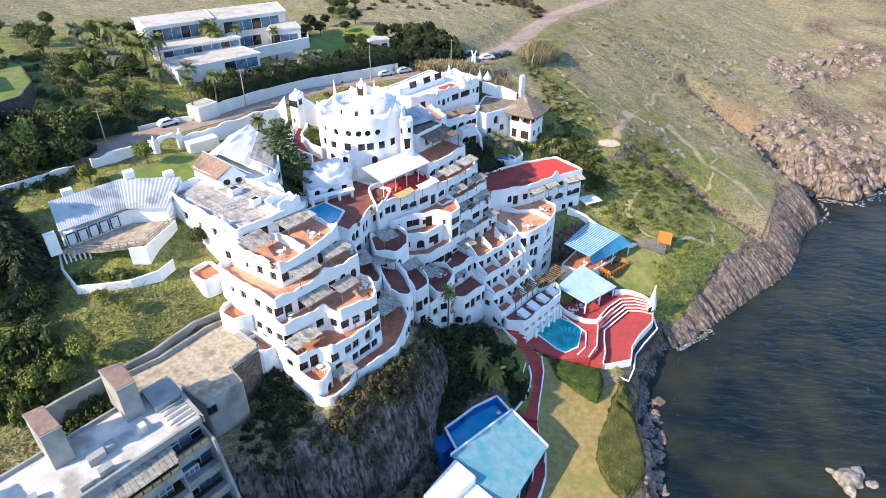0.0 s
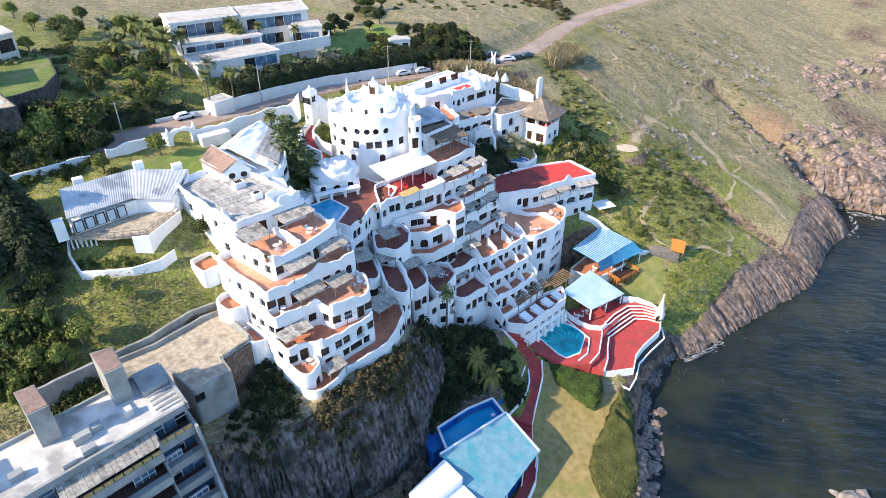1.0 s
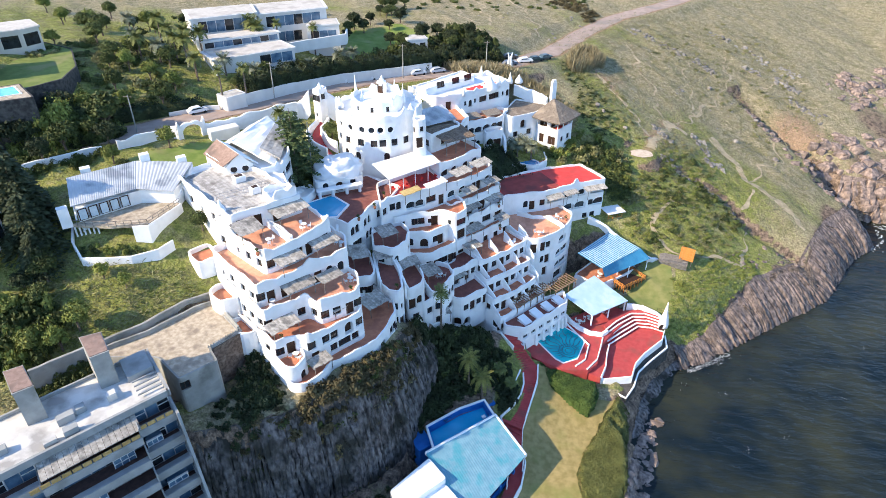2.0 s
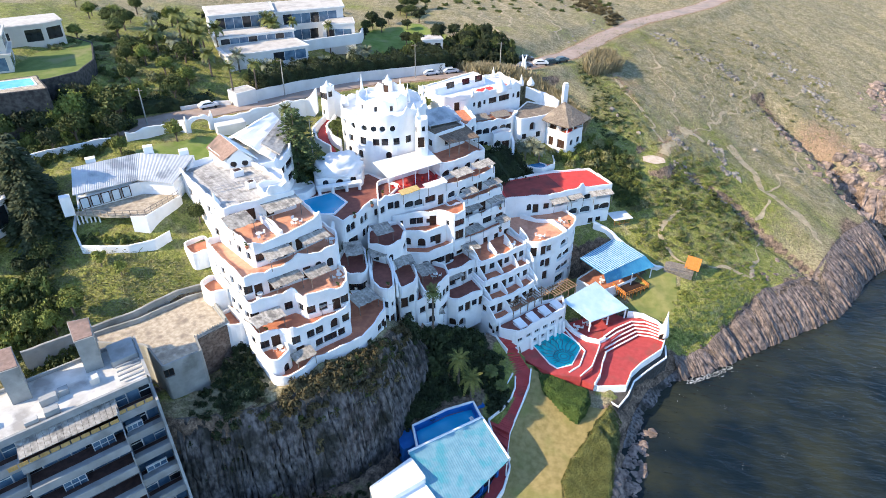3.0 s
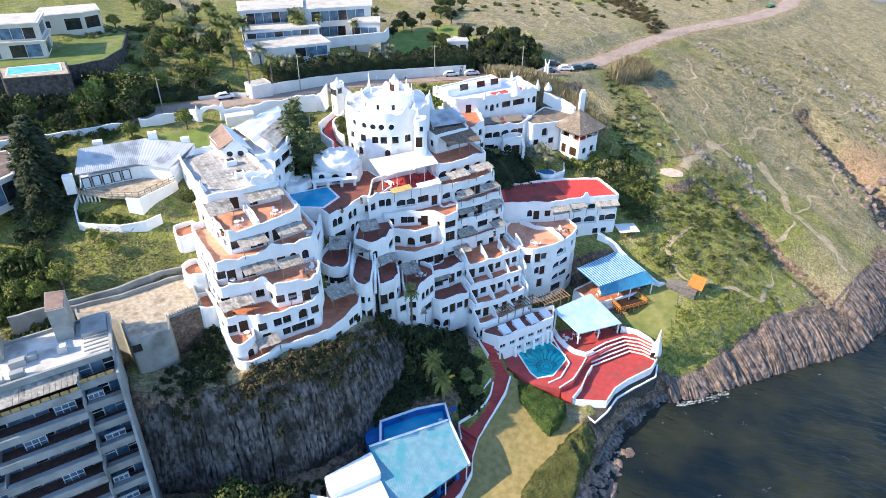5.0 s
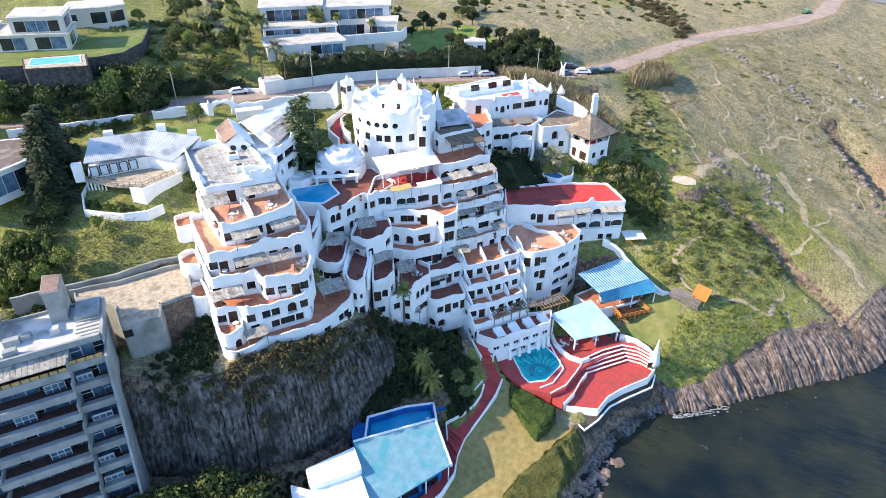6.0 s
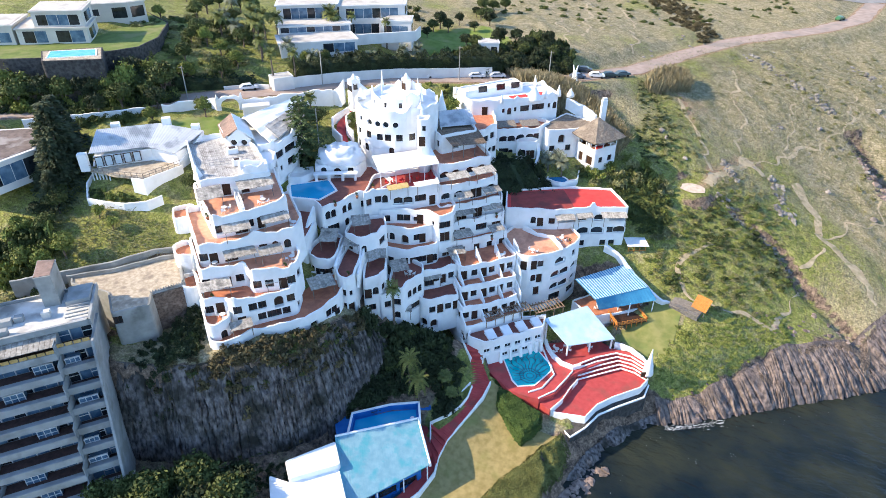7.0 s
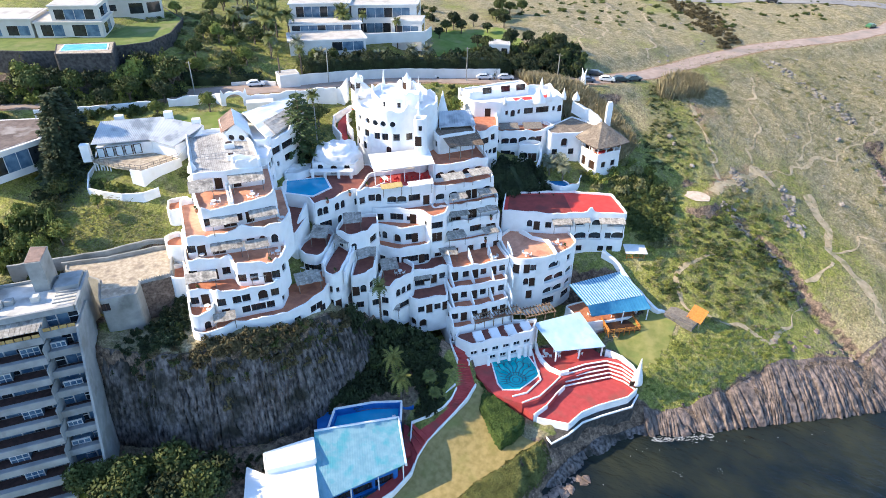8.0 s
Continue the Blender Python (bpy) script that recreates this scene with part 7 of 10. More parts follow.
ribbed(nh, (-61.0, 87.0, 49.2), (-53.6, 95.6, 48.8), (-50.4, 89.0, 46.9), (-57.2, 81.4, 47.2), 30, GREYROOF)
ribbed(nh, (-53.6, 95.6, 48.8), (-44.6, 98.2, 47.9), (-44.4, 89.9, 46.4), (-50.4, 89.0, 46.9), 14, GREYROOF)
bm = bmesh.new()
prism(bm, rel(nh, [(-60.4, 86.2), (-53.4, 95.0), (-44.8, 97.4), (-44.6, 90.4), (-50.4, 89.6), (-57, 82)]), -2, 5.3)
part("wall", bm, WHITE, nh)
o = nh.matrix_world.translation
for tri in (((-44.9, 98.1, 44.0), (-44.6, 90.0, 44.0), (-44.9, 98.1, 47.8)), ((-60.9, 86.9, 44.5), (-57.3, 81.6, 44.5), (-60.9, 86.9, 49.0))):
    bm = bmesh.new()
    v = [bm.verts.new(Vector(p) - o) for p in tri]
    w = [bm.verts.new(Vector(p) - o + Vector((0.25, 0.1, 0))) for p in tri]
    bm.faces.new(v)
    bm.faces.new(w[::-1])
    for k in range(3):
        bm.faces.new((v[k], v[(k + 1) % 3], w[(k + 1) % 3], w[k]))
    bmesh.ops.recalc_face_normals(bm, faces=bm.faces[:])
    part("gable", bm, WHITE, nh)
for i in range(5):
    t = 0.08 + i * 0.17
    x, y = -56.9 + (6.4) * t, 81.9 + 7.4 * t
    for nm, me in filler("g"):
        shared("window" if nm != "pane" else "pane", me, nh, pose(x + 51.12, y - 86.1, 3.3, 0, 0, 49) @ Matrix.Diagonal((0.42, 1, 0.95, 1)))
    bm = bmesh.new()
    box(bm, -0.55, -0.06, 0.1, 0.55, -0.02, 1.85)
    part("curtain", bm, CURTAIN, nh, "pale blue-white curtain").matrix_basis = pose(x + 51.12, y - 86.1, 3.3, 0, 0, 49)
bm = bmesh.new()
prism(bm, rel(nh, [(-58, 81), (-51.5, 81.4), (-45.8, 82.9), (-44.0, 90.2), (-50.4, 89.4)]), 2.5, 2.95)
part("terrace", bm, SCREED, nh)
# recessed wall added in dark stone to stand in for the shaded void
bm = bmesh.new()
prism(bm, rel(nh, [(-56.4, 83.0), (-47.4, 84.6), (-46.4, 90.2), (-50.4, 89.4)]), -3, 2.5)
part("undercroft_wall", bm, STONE, nh, "added wall, coloured dark for the shade under the terrace")
for i in range(6):
    t = i / 5
    bm = bmesh.new()
    tube(bm, (-6.7 + 3.4 * t * 1.0, -4.7 + 0.9 * t, -3), (-6.7 + 3.4 * t, -4.7 + 0.9 * t, 2.5), 0.14, n=8)
    part("terrace_post", bm, WHITE, nh)
bm = bmesh.new()
prism(bm, rel(nh, [(-48.0, 82.1), (-45.7, 82.7), (-43.9, 90.4), (-43.7, 90.4), (-45.5, 82.5), (-47.9, 81.8)]), -3, 2.9)
part("terrace_wall", bm, WHITE, nh)
rail = [(-58, 80.9), (-51.5, 81.2), (-45.7, 82.8), (-43.9, 90.2)]
for a, b in zip(rail, rail[1:]):
    k = max(2, int(math.dist(a, b) / 1.2))
    for i in range(k):
        t = i / k
        bm = bmesh.new()
        x, y = a[0] + (b[0] - a[0]) * t + 51, a[1] + (b[1] - a[1]) * t - 86
        tube(bm, (x, y, 2.9), (x, y, 3.9), 0.06, n=5)
        part("rail_post", bm, POLE, nh)
    for z in (3.4, 3.9):
        bm = bmesh.new()
        tube(bm, (a[0] + 51, a[1] - 86, z), (b[0] + 51, b[1] - 86, z), 0.05, n=5)
        part("rail", bm, POLE, nh)
for x, y, z in ((-58.4, 80.8, 46.2), (-59.8, 90.4, 48.6), (-46.6, 98.2, 47.9), (-52.4, 96.4, 48.9)):
    bm = bmesh.new()
    box(bm, -0.8, -0.6, -2.5, 0.8, 0.6, 1.0)
    part("chimney", bm, WHITE, nh).matrix_basis = pose(x + 51, y - 86, z - 41, 0, 0, 40)
wall_run("garden_wall", "curved white garden wall below the terrace", [(-59.6, 83.2), (-57.4, 79.4), (-54.3, 76.6), (-51, 77.2), (-47.0, 78.4), (-43.6, 80.6), (-42.2, 83.0)], 40.3, 0.6, 0.32, zs=[42, 41.4, 40.2, 40.1, 40, 40.2, 40.6], wavy=0.05, base=2)

# ---- white walls, gate arch and gate tower along the road ----
wall_run("street_wall", "long white wall with wavy top beside the road", [(-83, 86.5), (-76.5, 92.6), (-70.2, 98.6), (-65.5, 103.6)], 45.6, 2.0, 0.4, wavy=0.1, base=2.5)
wall_run("street_wall", "long white wall with wavy top beside the road", [(-63.5, 105.4), (-60.6, 108.6), (-57.2, 113.4), (-55.2, 113.2)], 45.6, 2.2, 0.5, wavy=0.2, base=2.5)
wall_run("street_wall", "white wall stepping up behind the hotel lawn", [(-51.4, 117.4), (-47.5, 120.2), (-43.8, 124.4), (-40.5, 128.5), (-36.5, 131.4)], 45.2, 2.2, 0.5, wavy=0.2, base=2.5)
gate = thing("arch_gate", -53.2, 115.2, 45.0, "white scalloped garden gate with a wide open arch", "gate", yaw=46.7)
bm = bmesh.new()
inner, outer = [], []
for i in range(25):
    a = math.pi * i / 24
    inner.append((-1.9 * math.cos(a), 1.3 + 1.5 * math.sin(a)))
    outer.append((-2.9 * math.cos(a) if abs(math.cos(a)) < 0.999 else -2.9 * math.copysign(1, math.cos(a)), 1.3 + 1.9 * math.sin(a) ** 0.6 + 0.28 * abs(math.sin(4 * a)) + 1.3 * math.exp(-((abs(math.cos(a)) - 0.93) / 0.05) ** 2)))
inner = [(-1.9, -0.6)] + inner + [(1.9, -0.6)]
outer = [(-2.9, -0.6)] + outer + [(2.9, -0.6)]
ring = [[bm.verts.new((x, y, z)) for x, z in line] for line in (inner, outer) for y in (-0.3, 0.3)]
for i in range(26):
    for p, q in ((0, 2), (3, 1), (1, 0), (2, 3)):
        bm.faces.new((ring[p][i], ring[p][i + 1], ring[q][i + 1], ring[q][i]))
bmesh.ops.recalc_face_normals(bm, faces=bm.faces[:])
part("arch", bm, WHITE, gate)
bm = bmesh.new()
box(bm, -3.0, -1.2, 0.1, 3.0, 1.2, 2.5)
bmesh.ops.bevel(bm, geom=bm.edges[:], offset=0.06, segments=1, affect="EDGES")
tagged(mesh_ob("white_container", bm, VILLAWHITE), "white site container parked by the hotel wall", "container").matrix_world = pose(-47.4, 117.2, gz(-47.4, 117.2), 0, 0, 42)
block("gate_tower", "small square white gate tower with a domed top", "tower", [(-33.2, 132.6), (-31.2, 131.2), (-29.6, 133.4), (-31.6, 134.8)], 42, 49.6, 0.7, floor=WHITE, seed=92, ops="0 .5 ww 47.6,1 .5 w 48,0 .5 s 44", wavy=0.5)
spike(-31.4, 133.0, 49.8, 1.1, 1.7)
wall_run("gate_ramp", "white curved wall sweeping up to the gate tower", [(-41, 130.5), (-38, 131.6), (-35.5, 132.2), (-33.8, 132.4)], 44, 1.6, 0.9, zs=[43.6, 44.6, 46.2, 48.4], wavy=0.05, base=4)
wall_run("gate_ramp", "white curved wall sweeping down from the gate tower", [(-30.4, 133.2), (-27.5, 133.8), (-25, 134.4)], 44, 1.6, 0.9, zs=[48.0, 45.8, 44.2], wavy=0.05, base=4)
wall_run("villa_wall", "tall white boundary wall along the far side of the road", [(-49.6, 132.8), (-42.5, 144.0), (-33.5, 156.0), (-22, 164.6), (-12.2, 171.4)], 43, 2.6, 0.4, VILLAWHITE, zs=[45.4, 44.6, 43.4, 42.8, 42.6], wavy=0.03, base=2)
wall_run("villa_wall", "low white wall before the villa hedge", [(-62.5, 123.6), (-56.5, 128.6), (-53.5, 129.4)], 45.6, 1.0, 0.4, VILLAWHITE, wavy=0.05)
wall_run("path_wall", "white kerb of a red garden path", [(-31.5, 130.2), (-32.5, 125), (-30.2, 121.5), (-26.6, 119.5)], 43, 0.9, 0.5, zs=[43.6, 42.8, 42, 41.4], wavy=0.3)
wall_run("path_wall", "white kerb of a red garden path", [(-29.4, 130.8), (-29.8, 126.4), (-27.6, 123.4), (-25.0, 121.6)], 43, 0.9, 0.5, zs=[43.6, 42.8, 42.2, 41.8], wavy=0.3)
ribbon("garden_path", "red painted garden path behind the pool", [(-30.4, 130.6), (-31, 125.8), (-28.6, 122.2), (-23, 117), (-18, 114.5)], 2.0, REDFLOOR, 0.5, step=1.0, category="path")
block("garage", "white flat-roofed garage set into the villa hedge", "garage", [(-54.8, 131.0), (-51.4, 128.6), (-48.4, 132.8), (-51.8, 135.2)], 43, 48.4, 0.15, floor=VILLAROOF, wall=VILLAWHITE, seed=93, wavy=0, radius=0.1, swell=0)


# ---- villas behind the road ----
def villa(name, label, vols, render=None, top=None):
    """Flat-roofed volumes: plan polygon, foot, roof height, openings on the edges."""
    x0, y0 = vols[0][0][0]
    root = thing(name, x0, y0, vols[0][1], label, "villa", "villas behind the road")
    o = root.matrix_world.translation
    for pts, z0, z1, glz in vols:
        q = rel(root, pts)
        bm = bmesh.new()
        prism(bm, q, z0 - o.z, z1 - o.z)
        part("wall", bm, render or VILLAWHITE, root)
        cx, cy = sum(p[0] for p in q) / len(q), sum(p[1] for p in q) / len(q)
        big = [(cx + (x - cx) * 1.05, cy + (y - cy) * 1.05) for x, y in q]
        bm = bmesh.new()
        prism(bm, big, z1 - o.z, z1 - o.z + 0.35)
        part("roof_slab", bm, render or VILLAWHITE, root)
        bm = bmesh.new()
        prism(bm, [(cx + (x - cx) * 0.96, cy + (y - cy) * 0.96) for x, y in q], z1 - o.z + 0.35, z1 - o.z + 0.42)
        part("roof_gravel", bm, top or VILLAROOF, root)
        for e, a, b, s, h in glz:
            p, r = Vector(q[e]), Vector(q[(e + 1) % len(q)])
            d = (r - p).normalized()
            ctr = Vector((cx, cy))
            nn = Vector((d.y, -d.x))
            if nn.dot((p + r) / 2 - ctr) < 0:
                nn = -nn
            n = max(1, int((b - a) * (r - p).length / 2.2))
            win = None
            for i in range(n):
                u = p.lerp(r, a + (b - a) * i / n) + d * 0.06
                w = p.lerp(r, a + (b - a) * (i + 1) / n) - d * 0.06
                bm = bmesh.new()
                prism(bm, [(u.x + nn.x * 0.02, u.y + nn.y * 0.02), (w.x + nn.x * 0.02, w.y + nn.y * 0.02), (w.x - nn.x * 0.1, w.y - nn.y * 0.1), (u.x - nn.x * 0.1, u.y - nn.y * 0.1)], s - o.z, s + h - o.z)
                part("window", bm, BLUEGLASS if i % 3 else GLASS, root)
    return root


villa("modern_villa", "long white modern villa with flat gravel roofs and glass fronts",
      [([(-59.6, 142.6), (-44.4, 155.4), (-50.2, 161.0), (-65.6, 149.0)], 46, 52.2, [(0, 0.55, 0.97, 49.6, 2.2), (1, 0.1, 0.9, 49.8, 2.0)]),
       ([(-65.6, 150.2), (-50.4, 161.8), (-54.4, 165.4), (-69.6, 154.4)], 46, 54.2, [(0, 0.02, 0.98, 52.7, 1.3)]),
       ([(-71.5, 157.4), (-58, 167), (-63, 176), (-78, 167)], 47, 57.6, [(0, 0.1, 0.9, 54.2, 2.8)]),
       ([(-57.6, 167.4), (-42.2, 177.6), (-47, 188), (-64, 178)], 47, 57.0, [(0, 0.1, 0.9, 53.8, 2.6), (0, 0.1, 0.6, 49.6, 2.6), (1, 0.1, 0.8, 53.8, 2.6)]),
       ([(-45.5, 169.6), (-37.4, 172.4), (-40, 178.6), (-46, 176)], 46, 54.0, [(0, 0.1, 0.9, 50.4, 2.4), (1, 0.2, 0.8, 50.4, 2.4)])])
wall_run("villa_terrace_wall", "white terrace wall of a villa", [(-49.6, 158.0), (-44.5, 163.2), (-35.4, 171.0), (-36.4, 176)], 50.6, 1.6, 0.5, VILLAWHITE, wavy=0.0, zs=[50.6, 50.6, 50.6, 50.6], base=1.2)
villa("modern_villa", "white two-storey modern villa with wide windows above a pool",
      [([(-104.6, 104.6), (-91.4, 113.0), (-98.4, 121.4), (-112, 113.4)], 54, 59.2, [(0, 0.08, 0.42, 56.2, 2.6), (0, 0.55, 0.95, 56.2, 2.6), (1, 0.2, 0.7, 56.2, 2.4)]),
       ([(-101.6, 107.4), (-92.2, 113.4), (-98.4, 121.0), (-108.4, 115.4)], 59.2, 62.8, [(0, 0.08, 0.92, 59.9, 2.3), (1, 0.2, 0.8, 60.0, 2.2)]),
       ([(-104.2, 123.4), (-96.8, 130.2), (-95.2, 134.2), (-101, 139), (-110, 131)], 54, 61.0, [(0, 0.1, 0.3, 58.4, 1.6), (0, 0.6, 0.95, 57.6, 2.6), (1, 0.1, 0.9, 57.6, 2.6)]),
       ([(-118, 96.4), (-105.2, 104.2), (-112, 113), (-124, 106)], 54, 60.0, [(0, 0.1, 0.5, 56.2, 2.4), (0, 0.6, 0.95, 56.4, 2.2)])], VILLABEIGE)
block("lawn_terrace", "raised villa lawn held by a dark stone wall", "terrace", [(-104, 92), (-97, 95.2), (-90.6, 99.4), (-83.0, 107.4), (-78.6, 115.6), (-81, 124), (-90, 136), (-106, 143), (-124, 122), (-128, 104)], 44, 55.8, 0.15, wall=VILLASTONE, floor=mat("mown_lawn", (0.11, 0.15, 0.035), (0.16, 0.20, 0.05), 0.6, 0.95, 0.03, 5, c=(0.20, 0.20, 0.08), cscale=0.2), seed=94, wavy=0.1, radius=0.4)
block("pool_plinth", "dark stone pool plinth with pale paving", "terrace", [(-93.0, 101.6), (-86.0, 96.4), (-75.8, 103.4), (-83.4, 110.0)], 46, 56.6, 0.05, wall=VILLASTONE, floor=SCREED, seed=95, wavy=0, radius=0.2)
pool("villa_pool", "pale turquoise villa pool on a stone plinth", [(-86.8, 98.4), (-79.3, 104.6), (-83.1, 107.8), (-90.6, 102.2)], 56.65, POOLW3, 0.3, 0.1)
villa("white_house", "white flat-roofed house behind dark trees", [([(-67.2, 67.5), (-66.6, 77.4), (-75, 84.5), (-86, 76), (-80, 65)], 42, 47.6, [(4, 0.03, 0.97, 43.4, 3.4), (0, 0.03, 0.97, 43.4, 3.4)])], top=mat("brown_roof_felt", (0.11, 0.085, 0.075), (0.19, 0.15, 0.13), 0.8, 0.9, 0.02, 5, c=(0.30, 0.27, 0.25), cscale=0.3))
villa("garden_shed", "small ruined white block house on the grass", [([(-20.6, 181.6), (-15.2, 183.8), (-17.2, 188), (-22.6, 186)], 44, 48.0, [(0, 0.1, 0.4, 46, 1.2), (0, 0.6, 0.9, 46, 1.2)])])


# ---- rock faces ----
ROCK = mat("brown_sea_rock", (0.12, 0.092, 0.080), (0.36, 0.275, 0.225), 1.2, 0.92, 0.25, 2.6, c=(0.07, 0.06, 0.055), cscale=0.3, cpos=(0.5, 0.7), stretch=(1.0, 1.0, 0.22))
SEAROCK = mat("pinkish_sea_rock", (0.075, 0.060, 0.055), (0.27, 0.21, 0.18), 1.3, 0.92, 0.4, 5.0, c=(0.085, 0.072, 0.068), cscale=0.3, cpos=(0.5, 0.7), stretch=(1.0, 1.0, 0.3))
# grey rock with the cliff's shade worked into a lowered tone
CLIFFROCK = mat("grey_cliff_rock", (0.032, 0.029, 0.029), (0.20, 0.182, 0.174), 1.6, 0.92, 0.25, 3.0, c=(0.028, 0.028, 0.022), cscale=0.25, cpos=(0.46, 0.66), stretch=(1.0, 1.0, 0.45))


def rock_face(name, label, line, inland, rows, material, zlow, rib=1.1, seed=0.0, toe=1.2, top_lift=0.15, step=0.5, column=1.1, lean=0.25, crease=0.8, joint=3.5):
    """A ribbed rock face from a foot line up to the ground that lies inland of it."""
    pts = []
    for a, b in zip(line, line[1:]):
        k = max(1, int(math.dist(a, b) / step))
        pts += [(a[0] + (b[0] - a[0]) * i / k, a[1] + (b[1] - a[1]) * i / k) for i in range(k)]
    pts.append(line[-1])
    p = np.array(pts)
    for _ in range(6):
        p[1:-1] = (p[:-2] + 2 * p[1:-1] + p[2:]) / 4
    d = np.gradient(p, axis=0)
    d /= np.hypot(d[:, 0], d[:, 1])[:, None]
    nrm = np.c_[-d[:, 1], d[:, 0]]
    verts, faces = [], []
    n = len(p)
    if isinstance(inland, (int, float)):
        inland = [inland] * 2
    inland = np.interp(np.arange(n) / (n - 1), np.linspace(0, 1, len(inland)), inland)
    tops = p + nrm * inland[:, None]
    zt = ground_height(tops[:, 0], tops[:, 1]) + top_lift
    for _ in range(30):
        zt[1:-1] = (zt[:-2] + 2 * zt[1:-1] + zt[2:]) / 4
    zb = np.full(n, zlow) if zlow != "ground" else ground_height(p[:, 0] - nrm[:, 0] * toe, p[:, 1] - nrm[:, 1] * toe) - 0.6
    for r in range(rows + 1):
        t = r / rows
        for i in range(n):
            s = i * step
            fall = t ** 1.5
            x, y = p[i] + nrm[i] * inland[i] * fall
            z = zb[i] + (zt[i] - zb[i]) * t
            edge = math.sin(math.pi * min(1, t * 1.02)) ** 0.5
            q = (s + 2.2 * noise.noise(Vector((s * 0.22, z * 0.03, seed))) + 0.35 * noise.noise(Vector((s * 0.4, z * 0.35, seed + 9))) + lean * z) / column
            c, f = math.floor(q), q - math.floor(q)
            own = (math.sin(c * 12.9898 + seed) * 43758.5453) % 1.0
            own2 = (math.sin(c * 7.13 + math.floor(z / joint + own * 5) * 3.71 + seed) * 15731.743) % 1.0
            v = 0.9 * noise.noise(Vector((s * 0.2 + seed, z * 0.05, 3))) + 0.45 * own2 + 0.5 * own + 0.3 * math.sin(c * 2.4) + 0.10 * noise.noise(Vector((s * 2.4, z * 1.1, seed + 2))) + 0.3 * noise.noise(Vector((s * 0.8, z * 0.5, seed)))
            v -= crease * (0.3 + 1.3 * ((own * 7.3) % 1.0) ** 2) * math.exp(-(min(f, 1 - f) / 0.10) ** 2)
            x, y = x - nrm[i][0] * rib * v * edge, y - nrm[i][1] * rib * v * edge
            z += 0.35 * noise.noise(Vector((s * 0.8, z * 0.9, seed + 5))) * edge
            verts.append((x, y, z))
    for r in range(rows):
        for i in range(n - 1):
            a = r * n + i
            faces.append((a, a + 1, a + n + 1, a + n))
    me = bpy.data.meshes.new(name)
    me.from_pydata(verts, [], faces)
    me.materials.append(material)
    ob = new(name, me)
    return tagged(ob, label, "cliff", kind="structure")


rock_face("cliff", "dark ribbed rock cliff below the hotel", [(-34, 50.0), (-23.5, 54.6), (-16.2, 57.8), (-10.6, 62.8), (-6.2, 67.0), (-1.4, 74.2), (-0.6, 82), (1.6, 90)], 4.2, 56, CLIFFROCK, "ground", 0.75, 1.0, step=0.18, column=0.9, lean=0.02, crease=0.7, joint=2.2)
rock_face("sea_cliff", "ribbed grey-brown sea cliff at the water's edge", [(51, 107.6), (52.5, 108.4), (57, 111.2), (66, 118.2), (75, 125.2), (83, 131.2), (92, 138.2), (104, 156.6), (113.6, 165.6)], [4.2, 5.0, 7.0, 9.8, 9.8, 9.8, 9.8, 9.8, 9.8], 44, SEAROCK, -1.2, 0.8, 4.0, step=0.16, column=0.85, lean=0.16, crease=1.0, joint=4.5)
# takes the darkened cliff rock to imitate the deck's shadow
rock_face("shore_rock", "rock face under the sun deck, coloured dark for the deck's shadow", [(40.4, 87), (41.8, 92), (43.2, 96.4), (45.2, 100.4), (47.6, 104), (50.6, 107.4), (52.4, 109)], 2.2, 26, CLIFFROCK, -1.2, 0.9, 6.0, step=0.25, column=1.6, lean=0.1, crease=0.8)
rock_face("sea_cliff", "brown rock headland beyond a small cove", [(108, 183), (112, 181.6), (119, 180.6), (128, 176.4), (145, 188.4), (172, 201.4), (235, 217)], 9, 18, ROCK, -1.2, 2.2, 8.0, step=0.6, column=2.6, lean=0.3, crease=1.0)


def stone_mesh(name, seed, material, sub=2):
    bm = bmesh.new()
    bmesh.ops.create_icosphere(bm, subdivisions=sub, radius=1)
    for v in bm.verts:
        k = 1 + 0.35 * noise.noise(v.co * 1.3 + Vector((seed * 7.1, 0, 0))) + 0.18 * noise.noise(v.co * 3.1 + Vector((0, seed * 3.3, 0)))
        v.co *= k
        v.co.z *= 0.7
    me = bpy.data.meshes.new(name)
    bm.to_mesh(me)
    bm.free()
    me.materials.append(material)
    return me


BOULDER = mat("pale_shore_boulder", (0.16, 0.14, 0.125), (0.32, 0.285, 0.25), 1.2, 0.92, 0.12, 4, c=(0.10, 0.09, 0.085), cscale=0.5, vary=0.3)
STONES = [stone_mesh("boulder", k, BOULDER, 2) for k in range(5)]


CLEARINGS = [(50.6, 130.6, 5.0), (45, 161.4, 4.5), (46, 130, 3.0), (42.5, 131.5, 2.5), (37, 141, 3.0), (3, 76, 4.2), (8, 81, 4.8), (10.5, 86.5, 2.4)]


def scatter(poly, n, seed, gap=0.0):
    xs, ys = [p[0] for p in poly], [p[1] for p in poly]
    rng = np.random.default_rng(seed)
    cx, cy = rng.uniform(min(xs), max(xs), n * 30), rng.uniform(min(ys), max(ys), n * 30)
    ok = inside(poly, cx, cy)
    got = []
    for x, y in zip(cx[ok].tolist(), cy[ok].tolist()):
        if len(got) >= n:
            break
        if any((x - a) ** 2 + (y - b) ** 2 < r * r for a, b, r in CLEARINGS):
            continue
        if gap and any((x - a) ** 2 + (y - b) ** 2 < gap * gap for a, b in got):
            continue
        got.append((x, y))
    return got


